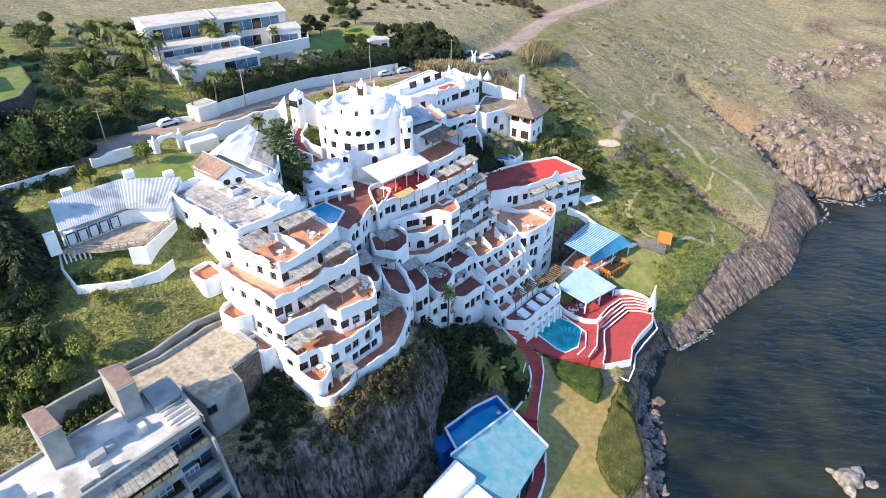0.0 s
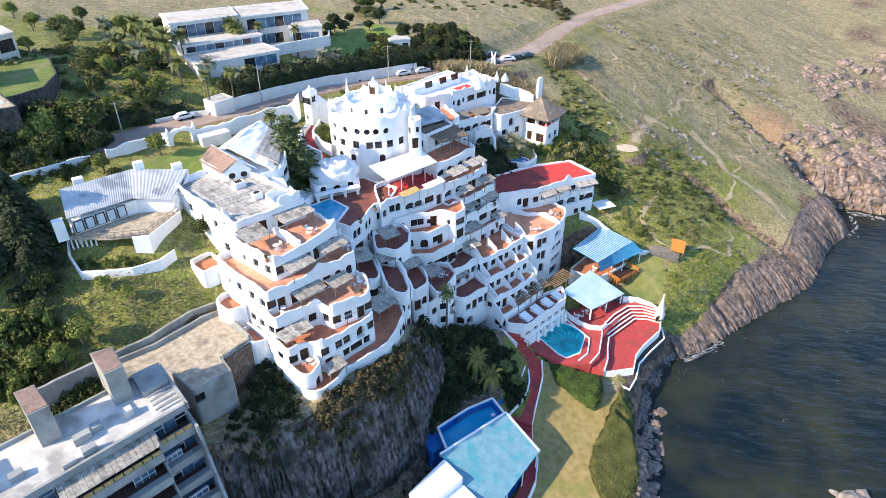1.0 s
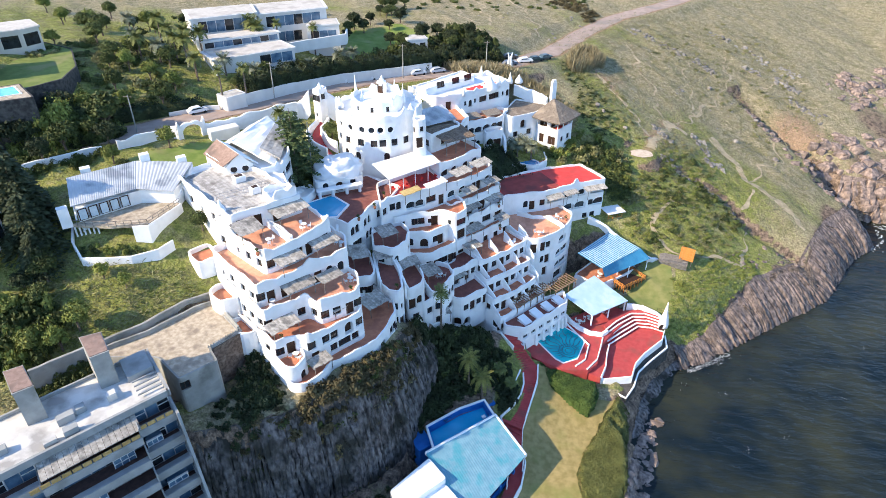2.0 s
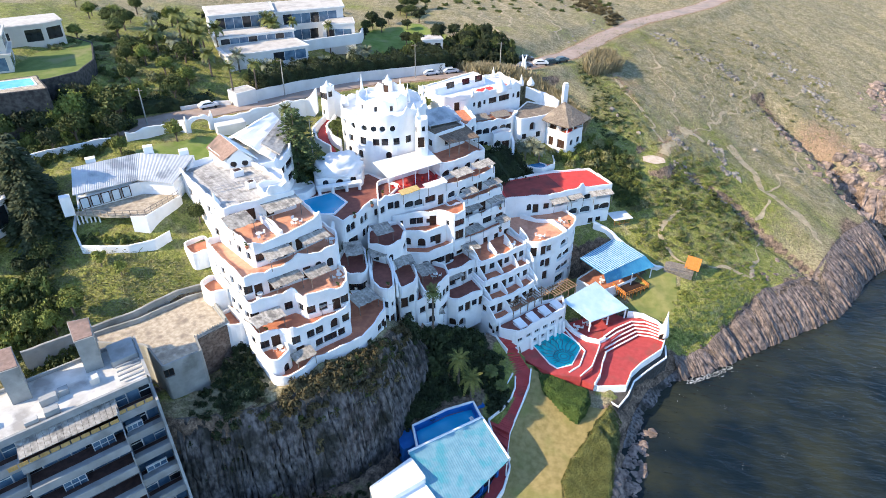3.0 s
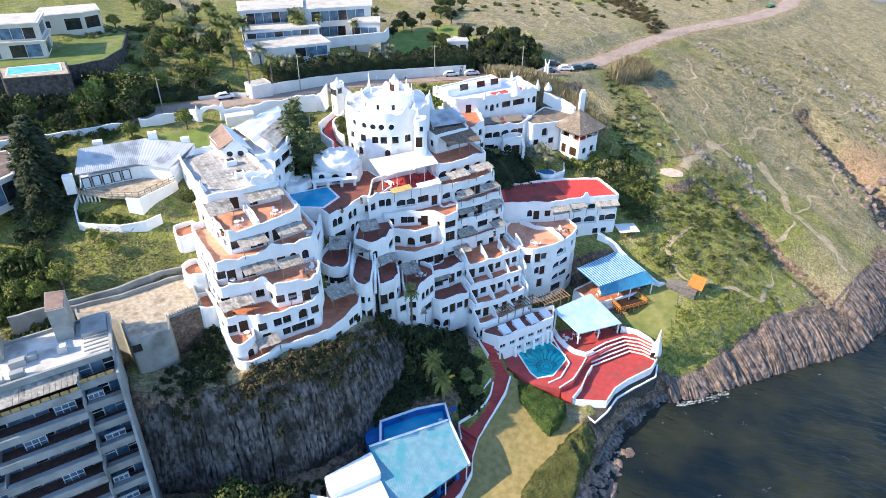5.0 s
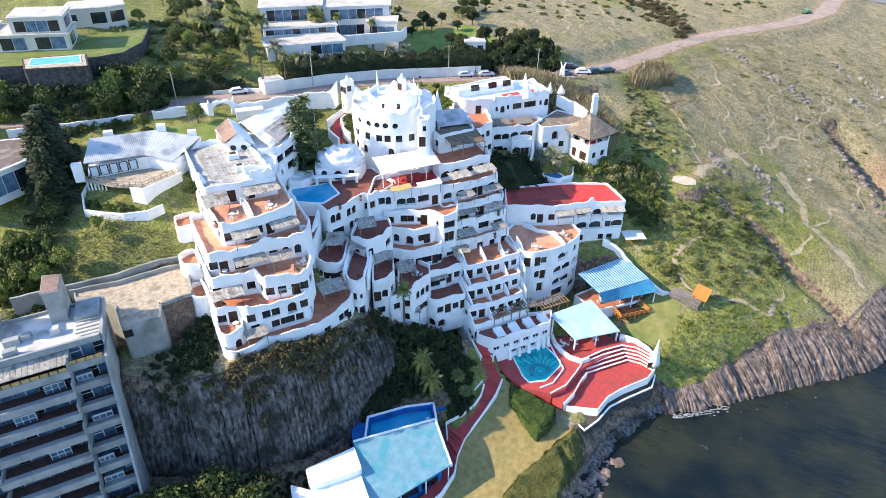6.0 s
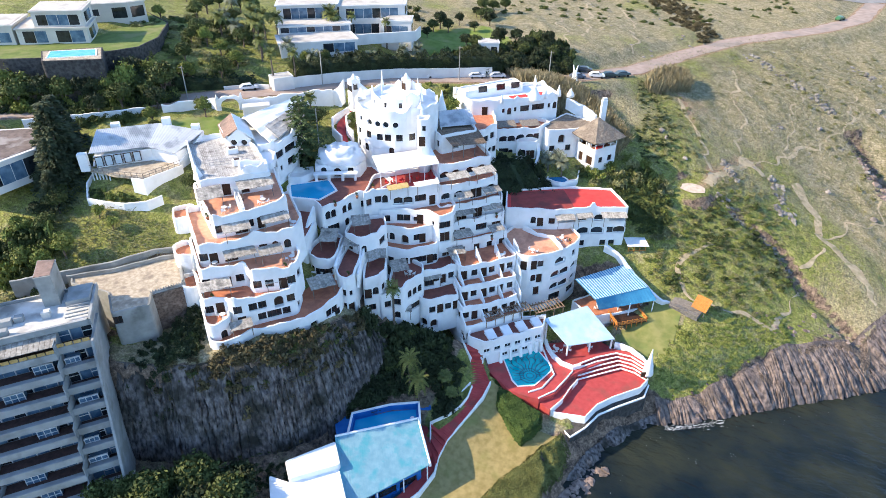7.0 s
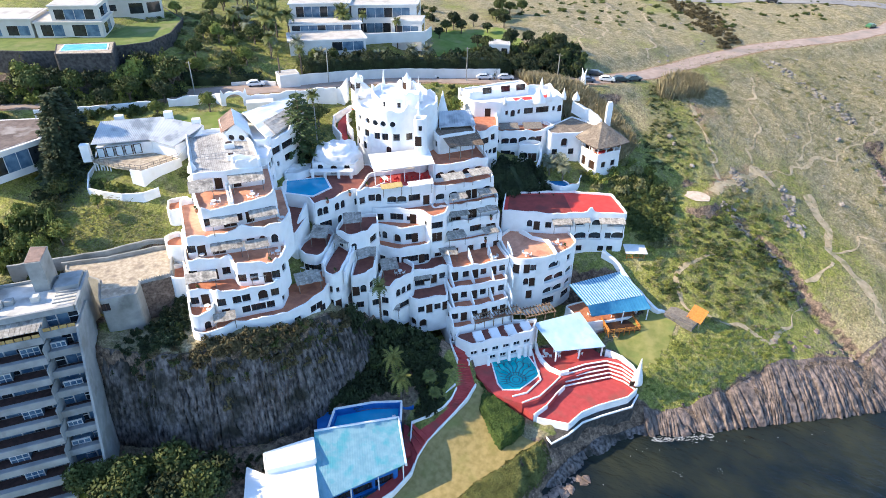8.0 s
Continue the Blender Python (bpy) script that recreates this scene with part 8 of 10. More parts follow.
def joined_rocks(name, label, poly, n, r0, r1, seed, material=BOULDER, sink=0.3):
    """Shore rubble nobody could count: one mesh."""
    rnd = random.Random(seed)
    src = [stone_mesh("rubble_source", k + 20, material, 1) for k in range(4)]
    V, F = [], []
    for x, y in scatter(poly, n, seed):
        me = rnd.choice(src)
        m = pose(x, y, max(gz(x, y), -0.5) - sink, rnd.uniform(-30, 30), rnd.uniform(-30, 30), rnd.uniform(0, 360)) @ Matrix.Scale(r0 + (r1 - r0) * rnd.random() ** 2.5, 4)
        b = len(V)
        V += [tuple(m @ v.co) for v in me.vertices]
        F += [tuple(b + i for i in p.vertices) for p in me.polygons]
    me = bpy.data.meshes.new(name)
    me.from_pydata(V, [], F)
    me.materials.append(material)
    for s in src:
        bpy.data.meshes.remove(s)
    return tagged(new(name, me), label, "rocks", kind="stuff")


joined_rocks("shore_rubble", "heap of brown weathered boulders along the foot of the lawn", [(33.5, 62), (38.6, 70), (41, 80), (43.4, 88), (44.6, 94.5), (41.4, 93), (38.6, 85), (35.4, 74)], 560, 0.35, 1.4, 3, ROCK, 0.1)
joined_rocks("shore_rubble", "wet rocks at the foot of the sea cliff", [(53, 107), (58, 110), (76, 124), (93, 137), (106, 155), (108, 152), (94, 133), (76, 121), (58, 108), (53, 105)], 90, 0.2, 0.8, 4, ROCK)
joined_rocks("hill_stones", "grey stones scattered over the hillside", [(40, 225), (60, 190), (80, 175), (104, 190), (120, 250), (90, 280), (55, 250)], 300, 0.15, 0.6, 5)
OUTCROP = mat("pale_lichen_outcrop", (0.145, 0.132, 0.115), (0.31, 0.285, 0.25), 1.2, 0.92, 0.12, 4, c=(0.10, 0.09, 0.08), cscale=0.5, vary=0.3)
joined_rocks("sea_crags", "angular brown crags along the sea cliff", [(51, 107), (58, 113), (74, 126), (91, 141), (103, 158), (98, 160), (86, 145), (70, 132), (55, 119), (50, 111)], 34, 0.25, 0.8, 81, SEAROCK, 0.4)
joined_rocks("sea_crags", "dark angular crags on the headland beyond the cove", [(96, 196), (104, 188), (112, 183), (128, 178), (146, 190), (175, 204), (165, 222), (130, 212), (108, 208)], 420, 0.6, 3.4, 82, ROCK, 0.9)
joined_rocks("sea_crags", "dark rock ridge above the headland", [(120, 222), (146, 238), (180, 256), (174, 276), (140, 258), (116, 243)], 300, 0.6, 3.2, 83, ROCK, 0.8)
joined_rocks("sea_crags", "broken brown rocks beside the gully", [(84, 212), (90, 204), (97, 192), (104, 184), (108, 178), (104, 172), (97, 182), (90, 194), (82, 208)], 150, 0.4, 1.8, 84, ROCK, 0.5)
for k, (ax, ay, bx, by, w) in enumerate(((48, 241, 58, 234, 5), (59, 234, 66, 229, 3), (69, 228, 76, 223, 4), (79, 258, 100, 247, 4), (99, 233, 107, 229, 5), (88, 235, 94, 232, 3), (103, 243, 112, 238, 3), (62, 183, 70, 168, 3), (50, 178, 54, 172, 2), (92, 250, 106, 236, 5), (86, 206, 96, 196, 4), (100, 222, 112, 214, 6))):
    d = Vector((bx - ax, by - ay)).normalized() * w / 2
    joined_rocks("rock_outcrop", "ridge of pale weathered rock breaking through grass", [(ax - d.y, ay + d.x), (bx - d.y, by + d.x), (bx + d.y, by - d.x), (ax + d.y, ay - d.x)], 70, 0.2, 1.2, 70 + k, OUTCROP, 0.3)
joined_rocks("rock_outcrop", "ridge of pale rock beside a dark cleft", [(51, 165), (56.5, 162.4), (62, 160.2), (68, 158.4), (71, 155.4), (70, 154), (66, 156.2), (60.6, 158.2), (55, 160.4), (50, 163)], 90, 0.3, 1.1, 91, OUTCROP, 0.3)
joined_rocks("rock_outcrop", "dark rocks along the hill path", [(57, 182), (63, 183), (66.4, 176), (66, 169), (64, 169), (63.6, 175), (61, 180)], 60, 0.3, 1.2, 92, BOULDER, 0.35)
joined_rocks("rock_outcrop", "broken rock at the top of the sea cliff", [(63, 138), (70, 141), (76, 147), (84, 147), (84, 143), (76, 141), (68, 134)], 90, 0.25, 0.9, 93, ROCK, 0.35)
joined_rocks("hill_stones", "grey stones in the grass near the road", [(-5, 215), (25, 212), (40, 250), (20, 290), (-20, 270)], 160, 0.2, 0.9, 6)
for i, (x, y, r) in enumerate(((72.6, 73.6, 2.6), (74.6, 75.0, 1.9), (71.6, 71.4, 1.6), (70.2, 75.6, 0.9), (76.2, 72.6, 1.2), (33.6, 176.6, 0.9), (35.4, 175.0, 0.7), (41.2, 170.8, 0.8), (62.2, 205, 0.8), (72.6, 213, 0.9), (76.5, 188, 0.8), (88, 185, 1.0), (95, 201, 1.2))):
    ob = new("boulder", STONES[i % 5])
    ob.matrix_world = pose(x, y, max(-0.3, gz(x, y) + 0.1 * r), 0, 0, i * 47) @ Matrix.Diagonal((r, r * 0.85, r * 1.1, 1))
    tagged(ob, "weathered grey boulder with cracked faces", "boulder", "boulders")


# ---- foliage ----
def leafmat(name, a, b, vary=0.4):
    m = mat(name, a, b, 0.5, 0.75, vary=vary, spec=0.25)
    return m


LEAF = leafmat("olive_green_leaves", (0.042, 0.058, 0.016), (0.095, 0.115, 0.032))
LEAFY = leafmat("yellow_green_leaves", (0.105, 0.14, 0.028), (0.205, 0.22, 0.052))
LEAFH = leafmat("clipped_hedge_leaves", (0.045, 0.085, 0.018), (0.095, 0.145, 0.034))
LEAFO = leafmat("olive_ground_cover", (0.075, 0.085, 0.022), (0.15, 0.155, 0.048))
# dark evergreen tone, lowered further to carry shade in dell, gap and hollow
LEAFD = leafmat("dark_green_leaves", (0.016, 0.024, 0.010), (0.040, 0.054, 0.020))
DRYBUSH = leafmat("brownish_cliff_bush", (0.055, 0.046, 0.022), (0.135, 0.112, 0.052))
SCRUB = leafmat("grey_green_scrub", (0.14, 0.148, 0.06), (0.26, 0.25, 0.115))
PALM = leafmat("palm_fronds", (0.075, 0.095, 0.025), (0.15, 0.165, 0.05), 0.3)
PALMG = leafmat("grey_palm_fronds", (0.11, 0.13, 0.085), (0.19, 0.205, 0.14), 0.3)
DRYREED = leafmat("dry_reeds", (0.22, 0.185, 0.10), (0.36, 0.31, 0.19), 0.3)
BARK = mat("grey_bark", (0.09, 0.07, 0.055), (0.16, 0.13, 0.10), 3, 0.95, 0.03, 8)


def leaves(name, n, size, leaf, seed, material, lumps=10, shell=0.75, flat=1.0):
    """A crown of small leaf blades on uneven lumps, with gaps; centred on its foot's axis."""
    rng = np.random.default_rng(seed)
    rx, ry, rz = size
    d = rng.normal(size=(lumps, 3))
    d /= np.linalg.norm(d, axis=1)[:, None]
    c = d * (rng.uniform(0.25, 0.72, (lumps, 1))) * np.array([rx, ry, rz])
    rad = rng.uniform(0.30, 0.55, lumps) * (rx + ry + rz) / 3
    k = rng.integers(0, lumps, n)
    v = rng.normal(size=(n, 3))
    v /= np.linalg.norm(v, axis=1)[:, None]
    v[:, 2] = np.abs(v[:, 2]) * 0.75 + v[:, 2] * 0.25
    r = rad[k] * (shell + (1 - shell) * rng.uniform(0, 1, n) ** 0.5) * (1 + 0.12 * rng.normal(size=n))
    pos = c[k] + v * r[:, None] * np.array([1, 1, flat])
    nor = v + rng.normal(scale=0.55, size=(n, 3))
    nor /= np.linalg.norm(nor, axis=1)[:, None]
    a = np.cross(nor, rng.normal(size=(n, 3)))
    a /= np.linalg.norm(a, axis=1)[:, None] + 1e-9
    b = np.cross(nor, a)
    s = leaf * rng.uniform(0.55, 1.35, (n, 1))
    q = np.stack([pos - a * s, pos + b * s * 0.55, pos + a * s, pos - b * s * 0.55], 1).reshape(-1, 3)
    f = np.arange(4 * n).reshape(-1, 4)
    me = bpy.data.meshes.new(name)
    me.from_pydata(q.tolist(), [], f.tolist())
    me.materials.append(material)
    return me


SHRUBS = {}
for key, m in (("olive", LEAF), ("yellow", LEAFY), ("dark", LEAFD), ("scrub", SCRUB), ("dry", DRYBUSH)):
    SHRUBS[key] = [leaves("shrub", 420, (1.0, 1.0, 0.7), 0.15, 11 * k + len(key), m, 8, 0.7) for k in range(3)]
LABELS = {"olive": "rounded olive-green shrub on the slope", "yellow": "bright yellow-green bush in the sun", "dark": "dense dark green bush", "scrub": "low grey-green coastal scrub", "dry": "brownish half-dry bush on the cliff edge"}


def shrub(kind, x, y, r, h=None, z=None, seed=0):
    ob = new("shrub", SHRUBS[kind][int(abs(x * 7 + y * 3)) % 3])
    h = h or r
    ob.matrix_world = pose(x, y, (gz(x, y) if z is None else z) + 0.25 * h, 0, 0, (x * 53 + y * 31) % 360) @ Matrix.Diagonal((r, r, h * 1.25, 1))
    return tagged(ob, LABELS[kind], "shrub", "shrubs")


def shrubs(poly, n, r0, r1, seed, kinds, gap=0.0, hk=1.0):
    rnd = random.Random(seed)
    for x, y in scatter(poly, n, seed, gap):
        r = rnd.uniform(r0, r1)
        shrub(rnd.choice(kinds), x, y, r, r * hk * rnd.uniform(0.75, 1.15))


def scrub_cover(name, label, poly, n, r0, r1, seed, kind, gap=0.0, hk=0.7):
    """Countless low bushes as one mesh."""
    rng = np.random.default_rng(seed)
    V, F, base = [], [], 0
    src = [np.array([v.co[:] for v in me.vertices]) for me in SHRUBS[kind]]
    for i, (x, y) in enumerate(scatter(poly, n, seed, gap)):
        v = src[i % 3][:4 * 260] if r1 < 1.6 else src[i % 3]
        r = rng.uniform(r0, r1)
        a = rng.uniform(0, 6.28)
        c, s = math.cos(a), math.sin(a)
        h = r * hk * rng.uniform(0.8, 1.15)
        V.append(np.c_[(v[:, 0] * c - v[:, 1] * s) * r + x, (v[:, 0] * s + v[:, 1] * c) * r + y, v[:, 2] * h * 1.25 + gz(x, y) + 0.25 * h])
        F.append(np.arange(len(v)).reshape(-1, 4) + base)
        base += len(v)
    me = bpy.data.meshes.new(name)
    me.from_pydata(np.concatenate(V).tolist(), [], np.concatenate(F).tolist())
    me.materials.append(SHRUBS[kind][0].materials[0])
    return tagged(new(name, me), label, "scrub", kind="stuff")


TREES = {}


def make_tree(kind):
    m, label = {"olive": (LEAF, "broad olive-green garden tree"), "yellow": (LEAFY, "bright green garden tree in full leaf"), "dark": (LEAFD, "dense dark evergreen tree")}[kind]
    root = thing("tree", 0, 0, -500, label, "tree", "garden trees")
    bm = bmesh.new()
    tube(bm, (0, 0, -0.5), (0.1, 0, 1.6), 0.22, 0.15)
    for a in range(4):
        x, y = math.cos(a * 1.6), math.sin(a * 1.6)
        tube(bm, (0.1, 0, 1.4), (x * 1.2, y * 1.2, 3.0), 0.12, 0.05, 5)
    part("trunk", bm, BARK, root)
    me = leaves("crown", 3000, (2.3, 2.3, 1.7), 0.21, {"olive": 3, "yellow": 5, "dark": 8}[kind], m, 26, 0.55)
    shared("crown", me, root, pose(0, 0, 3.0))
    TREES[kind] = root


for kk in ("olive", "yellow", "dark"):
    make_tree(kk)


CONIFER = leafmat("dark_conifer_needles", (0.03, 0.042, 0.02), (0.075, 0.09, 0.042))


def make_conifer():
    """A tall ragged evergreen: whorls of drooping sprays round a straight trunk."""
    root = thing("conifer", 0, 0, -500, "tall ragged dark conifer beside the white house", "tree", "dark conifers")
    bm = bmesh.new()
    tube(bm, (0, 0, -0.6), (0, 0, 11.5), 0.34, 0.05, 8)
    part("trunk", bm, BARK, root)
    rng = np.random.default_rng(41)
    quads = []
    for tier in range(13):
        z = 1.2 + 0.82 * tier
        wide = 3.6 * (1 - (tier / 13.5) ** 1.4) * rng.uniform(0.8, 1.12) + 0.4
        m = int(150 * wide / 2) + 60
        a, t = rng.uniform(0, 6.283, m), rng.uniform(0.15, 1, m) ** 0.7
        arm = np.floor(a / 0.9) * 0.9 + rng.normal(0.45, 0.22, m) + tier
        px, py = wide * t * np.cos(arm), wide * t * np.sin(arm)
        pz = z + 0.35 * np.sin(t * 2.6) - 0.25 * wide * t * t + rng.normal(0, 0.2, m)
        sz = rng.uniform(0.14, 0.32, m)
        d, e = np.stack([np.cos(arm) * sz * 1.5, np.sin(arm) * sz * 1.5, rng.normal(-0.06, 0.09, m)], 1), np.stack([-np.sin(arm) * sz * 0.7, np.cos(arm) * sz * 0.7, rng.normal(0, 0.1, m)], 1)
        c = np.stack([px, py, pz], 1)
        quads.append(np.stack([c - d, c + e, c + d, c - e], 1).reshape(-1, 3))
    quads = np.concatenate(quads)
    me = bpy.data.meshes.new("foliage")
    me.from_pydata(quads.tolist(), [], np.arange(len(quads)).reshape(-1, 4).tolist())
    me.materials.append(CONIFER)
    tagged(shared("foliage", me, root, Matrix.Identity(4)), kind="stuff")
    TREES["conifer"] = root


make_conifer()


def tree(kind, x, y, s, z=None, hk=1.0):
    g = gz(x, y) if z is None else z
    return copy_thing(TREES[kind], pose(x, y, g, 0, 0, (x * 91 + y * 17) % 360) @ Matrix.Diagonal((s, s, s * hk, 1)))


def trees(poly, n, s0, s1, seed, kinds, gap=2.0, hk=1.0):
    rnd = random.Random(seed)
    for x, y in scatter(poly, n, seed, gap):
        tree(rnd.choice(kinds), x, y, rnd.uniform(s0, s1), hk=hk * rnd.uniform(0.85, 1.2))


PALMS = {}


def frond_mesh(name, length, droop, material, n=11, seed=1, wide=0.24):
    """One arched frond with pairs of leaflets."""
    rnd = random.Random(seed)
    V, F = [], []
    rib = []
    for i in range(n + 1):
        t = i / n
        rib.append(Vector((length * (t - 0.12 * t * t), 0, length * (0.55 * t - droop * t * t))))
    for i in range(1, n + 1):
        p, q = rib[i - 1], rib[i]
        w = length * wide * math.sin(math.pi * min(1, (i + 0.6) / (n + 1))) + 0.08
        for s in (-1, 1):
            dn = Vector((0.25 * w, s * w, -0.35 * w * rnd.uniform(0.6, 1.3)))
            b = len(V)
            V += [tuple(p), tuple(p.lerp(q, 0.75)), tuple(p.lerp(q, 0.75) + dn), tuple(p.lerp(q, 0.35) + dn * 0.96)]
            F.append((b, b + 1, b + 2, b + 3))
    me = bpy.data.meshes.new(name)
    me.from_pydata(V, [], F)
    me.materials.append(material)
    return me


def make_palm(key, material, label, tall, length, count, arch=(0.35, 0.75, 1.15), wide=0.24):
    root = thing("palm_tree", 0, 0, -500, label, "palm", "palms")
    bm = bmesh.new()
    for i in range(6):
        tube(bm, (0.05 * math.sin(i), 0, tall * i / 6 - (0.6 if i == 0 else 0)), (0.05 * math.sin(i + 1), 0, tall * (i + 1) / 6), 0.24 - 0.012 * i, 0.21 - 0.012 * i, 8)
    part("trunk", bm, BARK, root)
    kinds = [frond_mesh("frond", length, dr, material, seed=k, wide=wide) for k, dr in enumerate(arch)]
    for i in range(count):
        k = i % 3
        shared("frond", kinds[k], root, pose(0, 0, tall, 0, (-28, -4, 14)[k] + 6 * math.sin(i * 2.1), i * 137.5))
    PALMS[key] = root


make_palm("green", PALM, "palm tree with arching green fronds", 6.0, 2.6, 33)
make_palm("grey", PALMG, "grey-green feather palm in a garden", 4.2, 2.4, 30)
DATE = leafmat("sunlit_date_fronds", (0.085, 0.10, 0.022), (0.22, 0.21, 0.055), 0.3)
make_palm("date", DATE, "stout palm with drooping yellow-green fronds", 5.6, 2.7, 30, (0.55, 1.0, 1.5), 0.13)
make_palm("tall", PALM, "tall slender palm with a small crown", 8.5, 1.9, 27)


def palm(kind, x, y, s=1.0, z=None, hk=1.0):
    return copy_thing(PALMS[kind], pose(x, y, gz(x, y) if z is None else z, 0, 0, (x * 37 + y * 71) % 360) @ Matrix.Diagonal((s, s, s * hk, 1)))


# hedges: walls of leaves
def hedge(name, label, line, width, high, seed, material, density=26, leaf=0.2):
    rng = np.random.default_rng(seed)
    pts = np.array(line, float)
    seg = np.hypot(*np.diff(pts, axis=0).T)
    total = seg.sum()
    n = int(total * (width + 2 * high) * density)
    s = rng.uniform(0, total, n)
    cum = np.r_[0, np.cumsum(seg)]
    k = np.clip(np.searchsorted(cum, s) - 1, 0, len(seg) - 1)
    t = (s - cum[k]) / seg[k]
    base = pts[k] + (pts[k + 1] - pts[k]) * t[:, None]
    d = (pts[k + 1] - pts[k]) / seg[k][:, None]
    nn = np.c_[-d[:, 1], d[:, 0]]
    u = rng.uniform(-(width / 2 + high), width / 2 + high, n)
    side = np.clip(u, -width / 2, width / 2)
    down = np.abs(u) - np.abs(side)
    lump = 1 + 0.14 * np.sin(s * 1.1 + seed) + 0.1 * np.sin(s * 2.7)
    xy = base + nn * (side * lump + rng.normal(scale=0.12, size=n))[:, None]
    z = ground_height(xy[:, 0], xy[:, 1]) + (high - down) * lump + rng.normal(scale=0.12, size=n)
    pos = np.c_[xy, z]
    out = np.c_[nn * np.sign(side)[:, None] * (down > 0)[:, None], (down <= 0) * 1.0] + rng.normal(scale=0.6, size=(n, 3))
    out /= np.linalg.norm(out, axis=1)[:, None]
    a = np.cross(out, rng.normal(size=(n, 3)))
    a /= np.linalg.norm(a, axis=1)[:, None] + 1e-9
    b = np.cross(out, a)
    sz = leaf * rng.uniform(0.6, 1.4, (n, 1))
    q = np.stack([pos - a * sz, pos + b * sz * 0.6, pos + a * sz, pos - b * sz * 0.6], 1).reshape(-1, 3)
    V, F = q.tolist(), np.arange(4 * n).reshape(-1, 4).tolist()
    ring = [(-0.5, -0.2), (-0.5, 0.75), (-0.3, 0.9), (0.3, 0.9), (0.5, 0.75), (0.5, -0.2)]
    m = max(3, int(total / 0.7))
    b0 = len(V)
    for i in range(m + 1):
        sv = total * (0.04 + 0.92 * i / m)
        kk = min(len(seg) - 1, max(0, int(np.searchsorted(cum, sv)) - 1))
        c = pts[kk] + (pts[kk + 1] - pts[kk]) * (sv - cum[kk]) / seg[kk]
        dv = (pts[kk + 1] - pts[kk]) / seg[kk]
        for u_, h_ in ring:
            g = c + np.array([-dv[1], dv[0]]) * u_ * width * 0.92
            V.append((g[0], g[1], float(ground_height(g[0], g[1])) + h_ * high))
    for i in range(m):
        for j in range(5):
            a_ = b0 + i * 6 + j
            F.append([a_, a_ + 1, a_ + 7, a_ + 6])
    me = bpy.data.meshes.new(name)
    me.from_pydata(V, [], F)
    me.materials.append(material)
    return tagged(new(name, me), label, "hedge", kind="stuff")


hedge("hedge", "tall dark hedge behind the villa wall", [(-50.6, 136.5), (-43.5, 147.2), (-35, 158.2), (-23.4, 167), (-11, 174.6)], 3.8, 5.2, 1, LEAFD, 34)


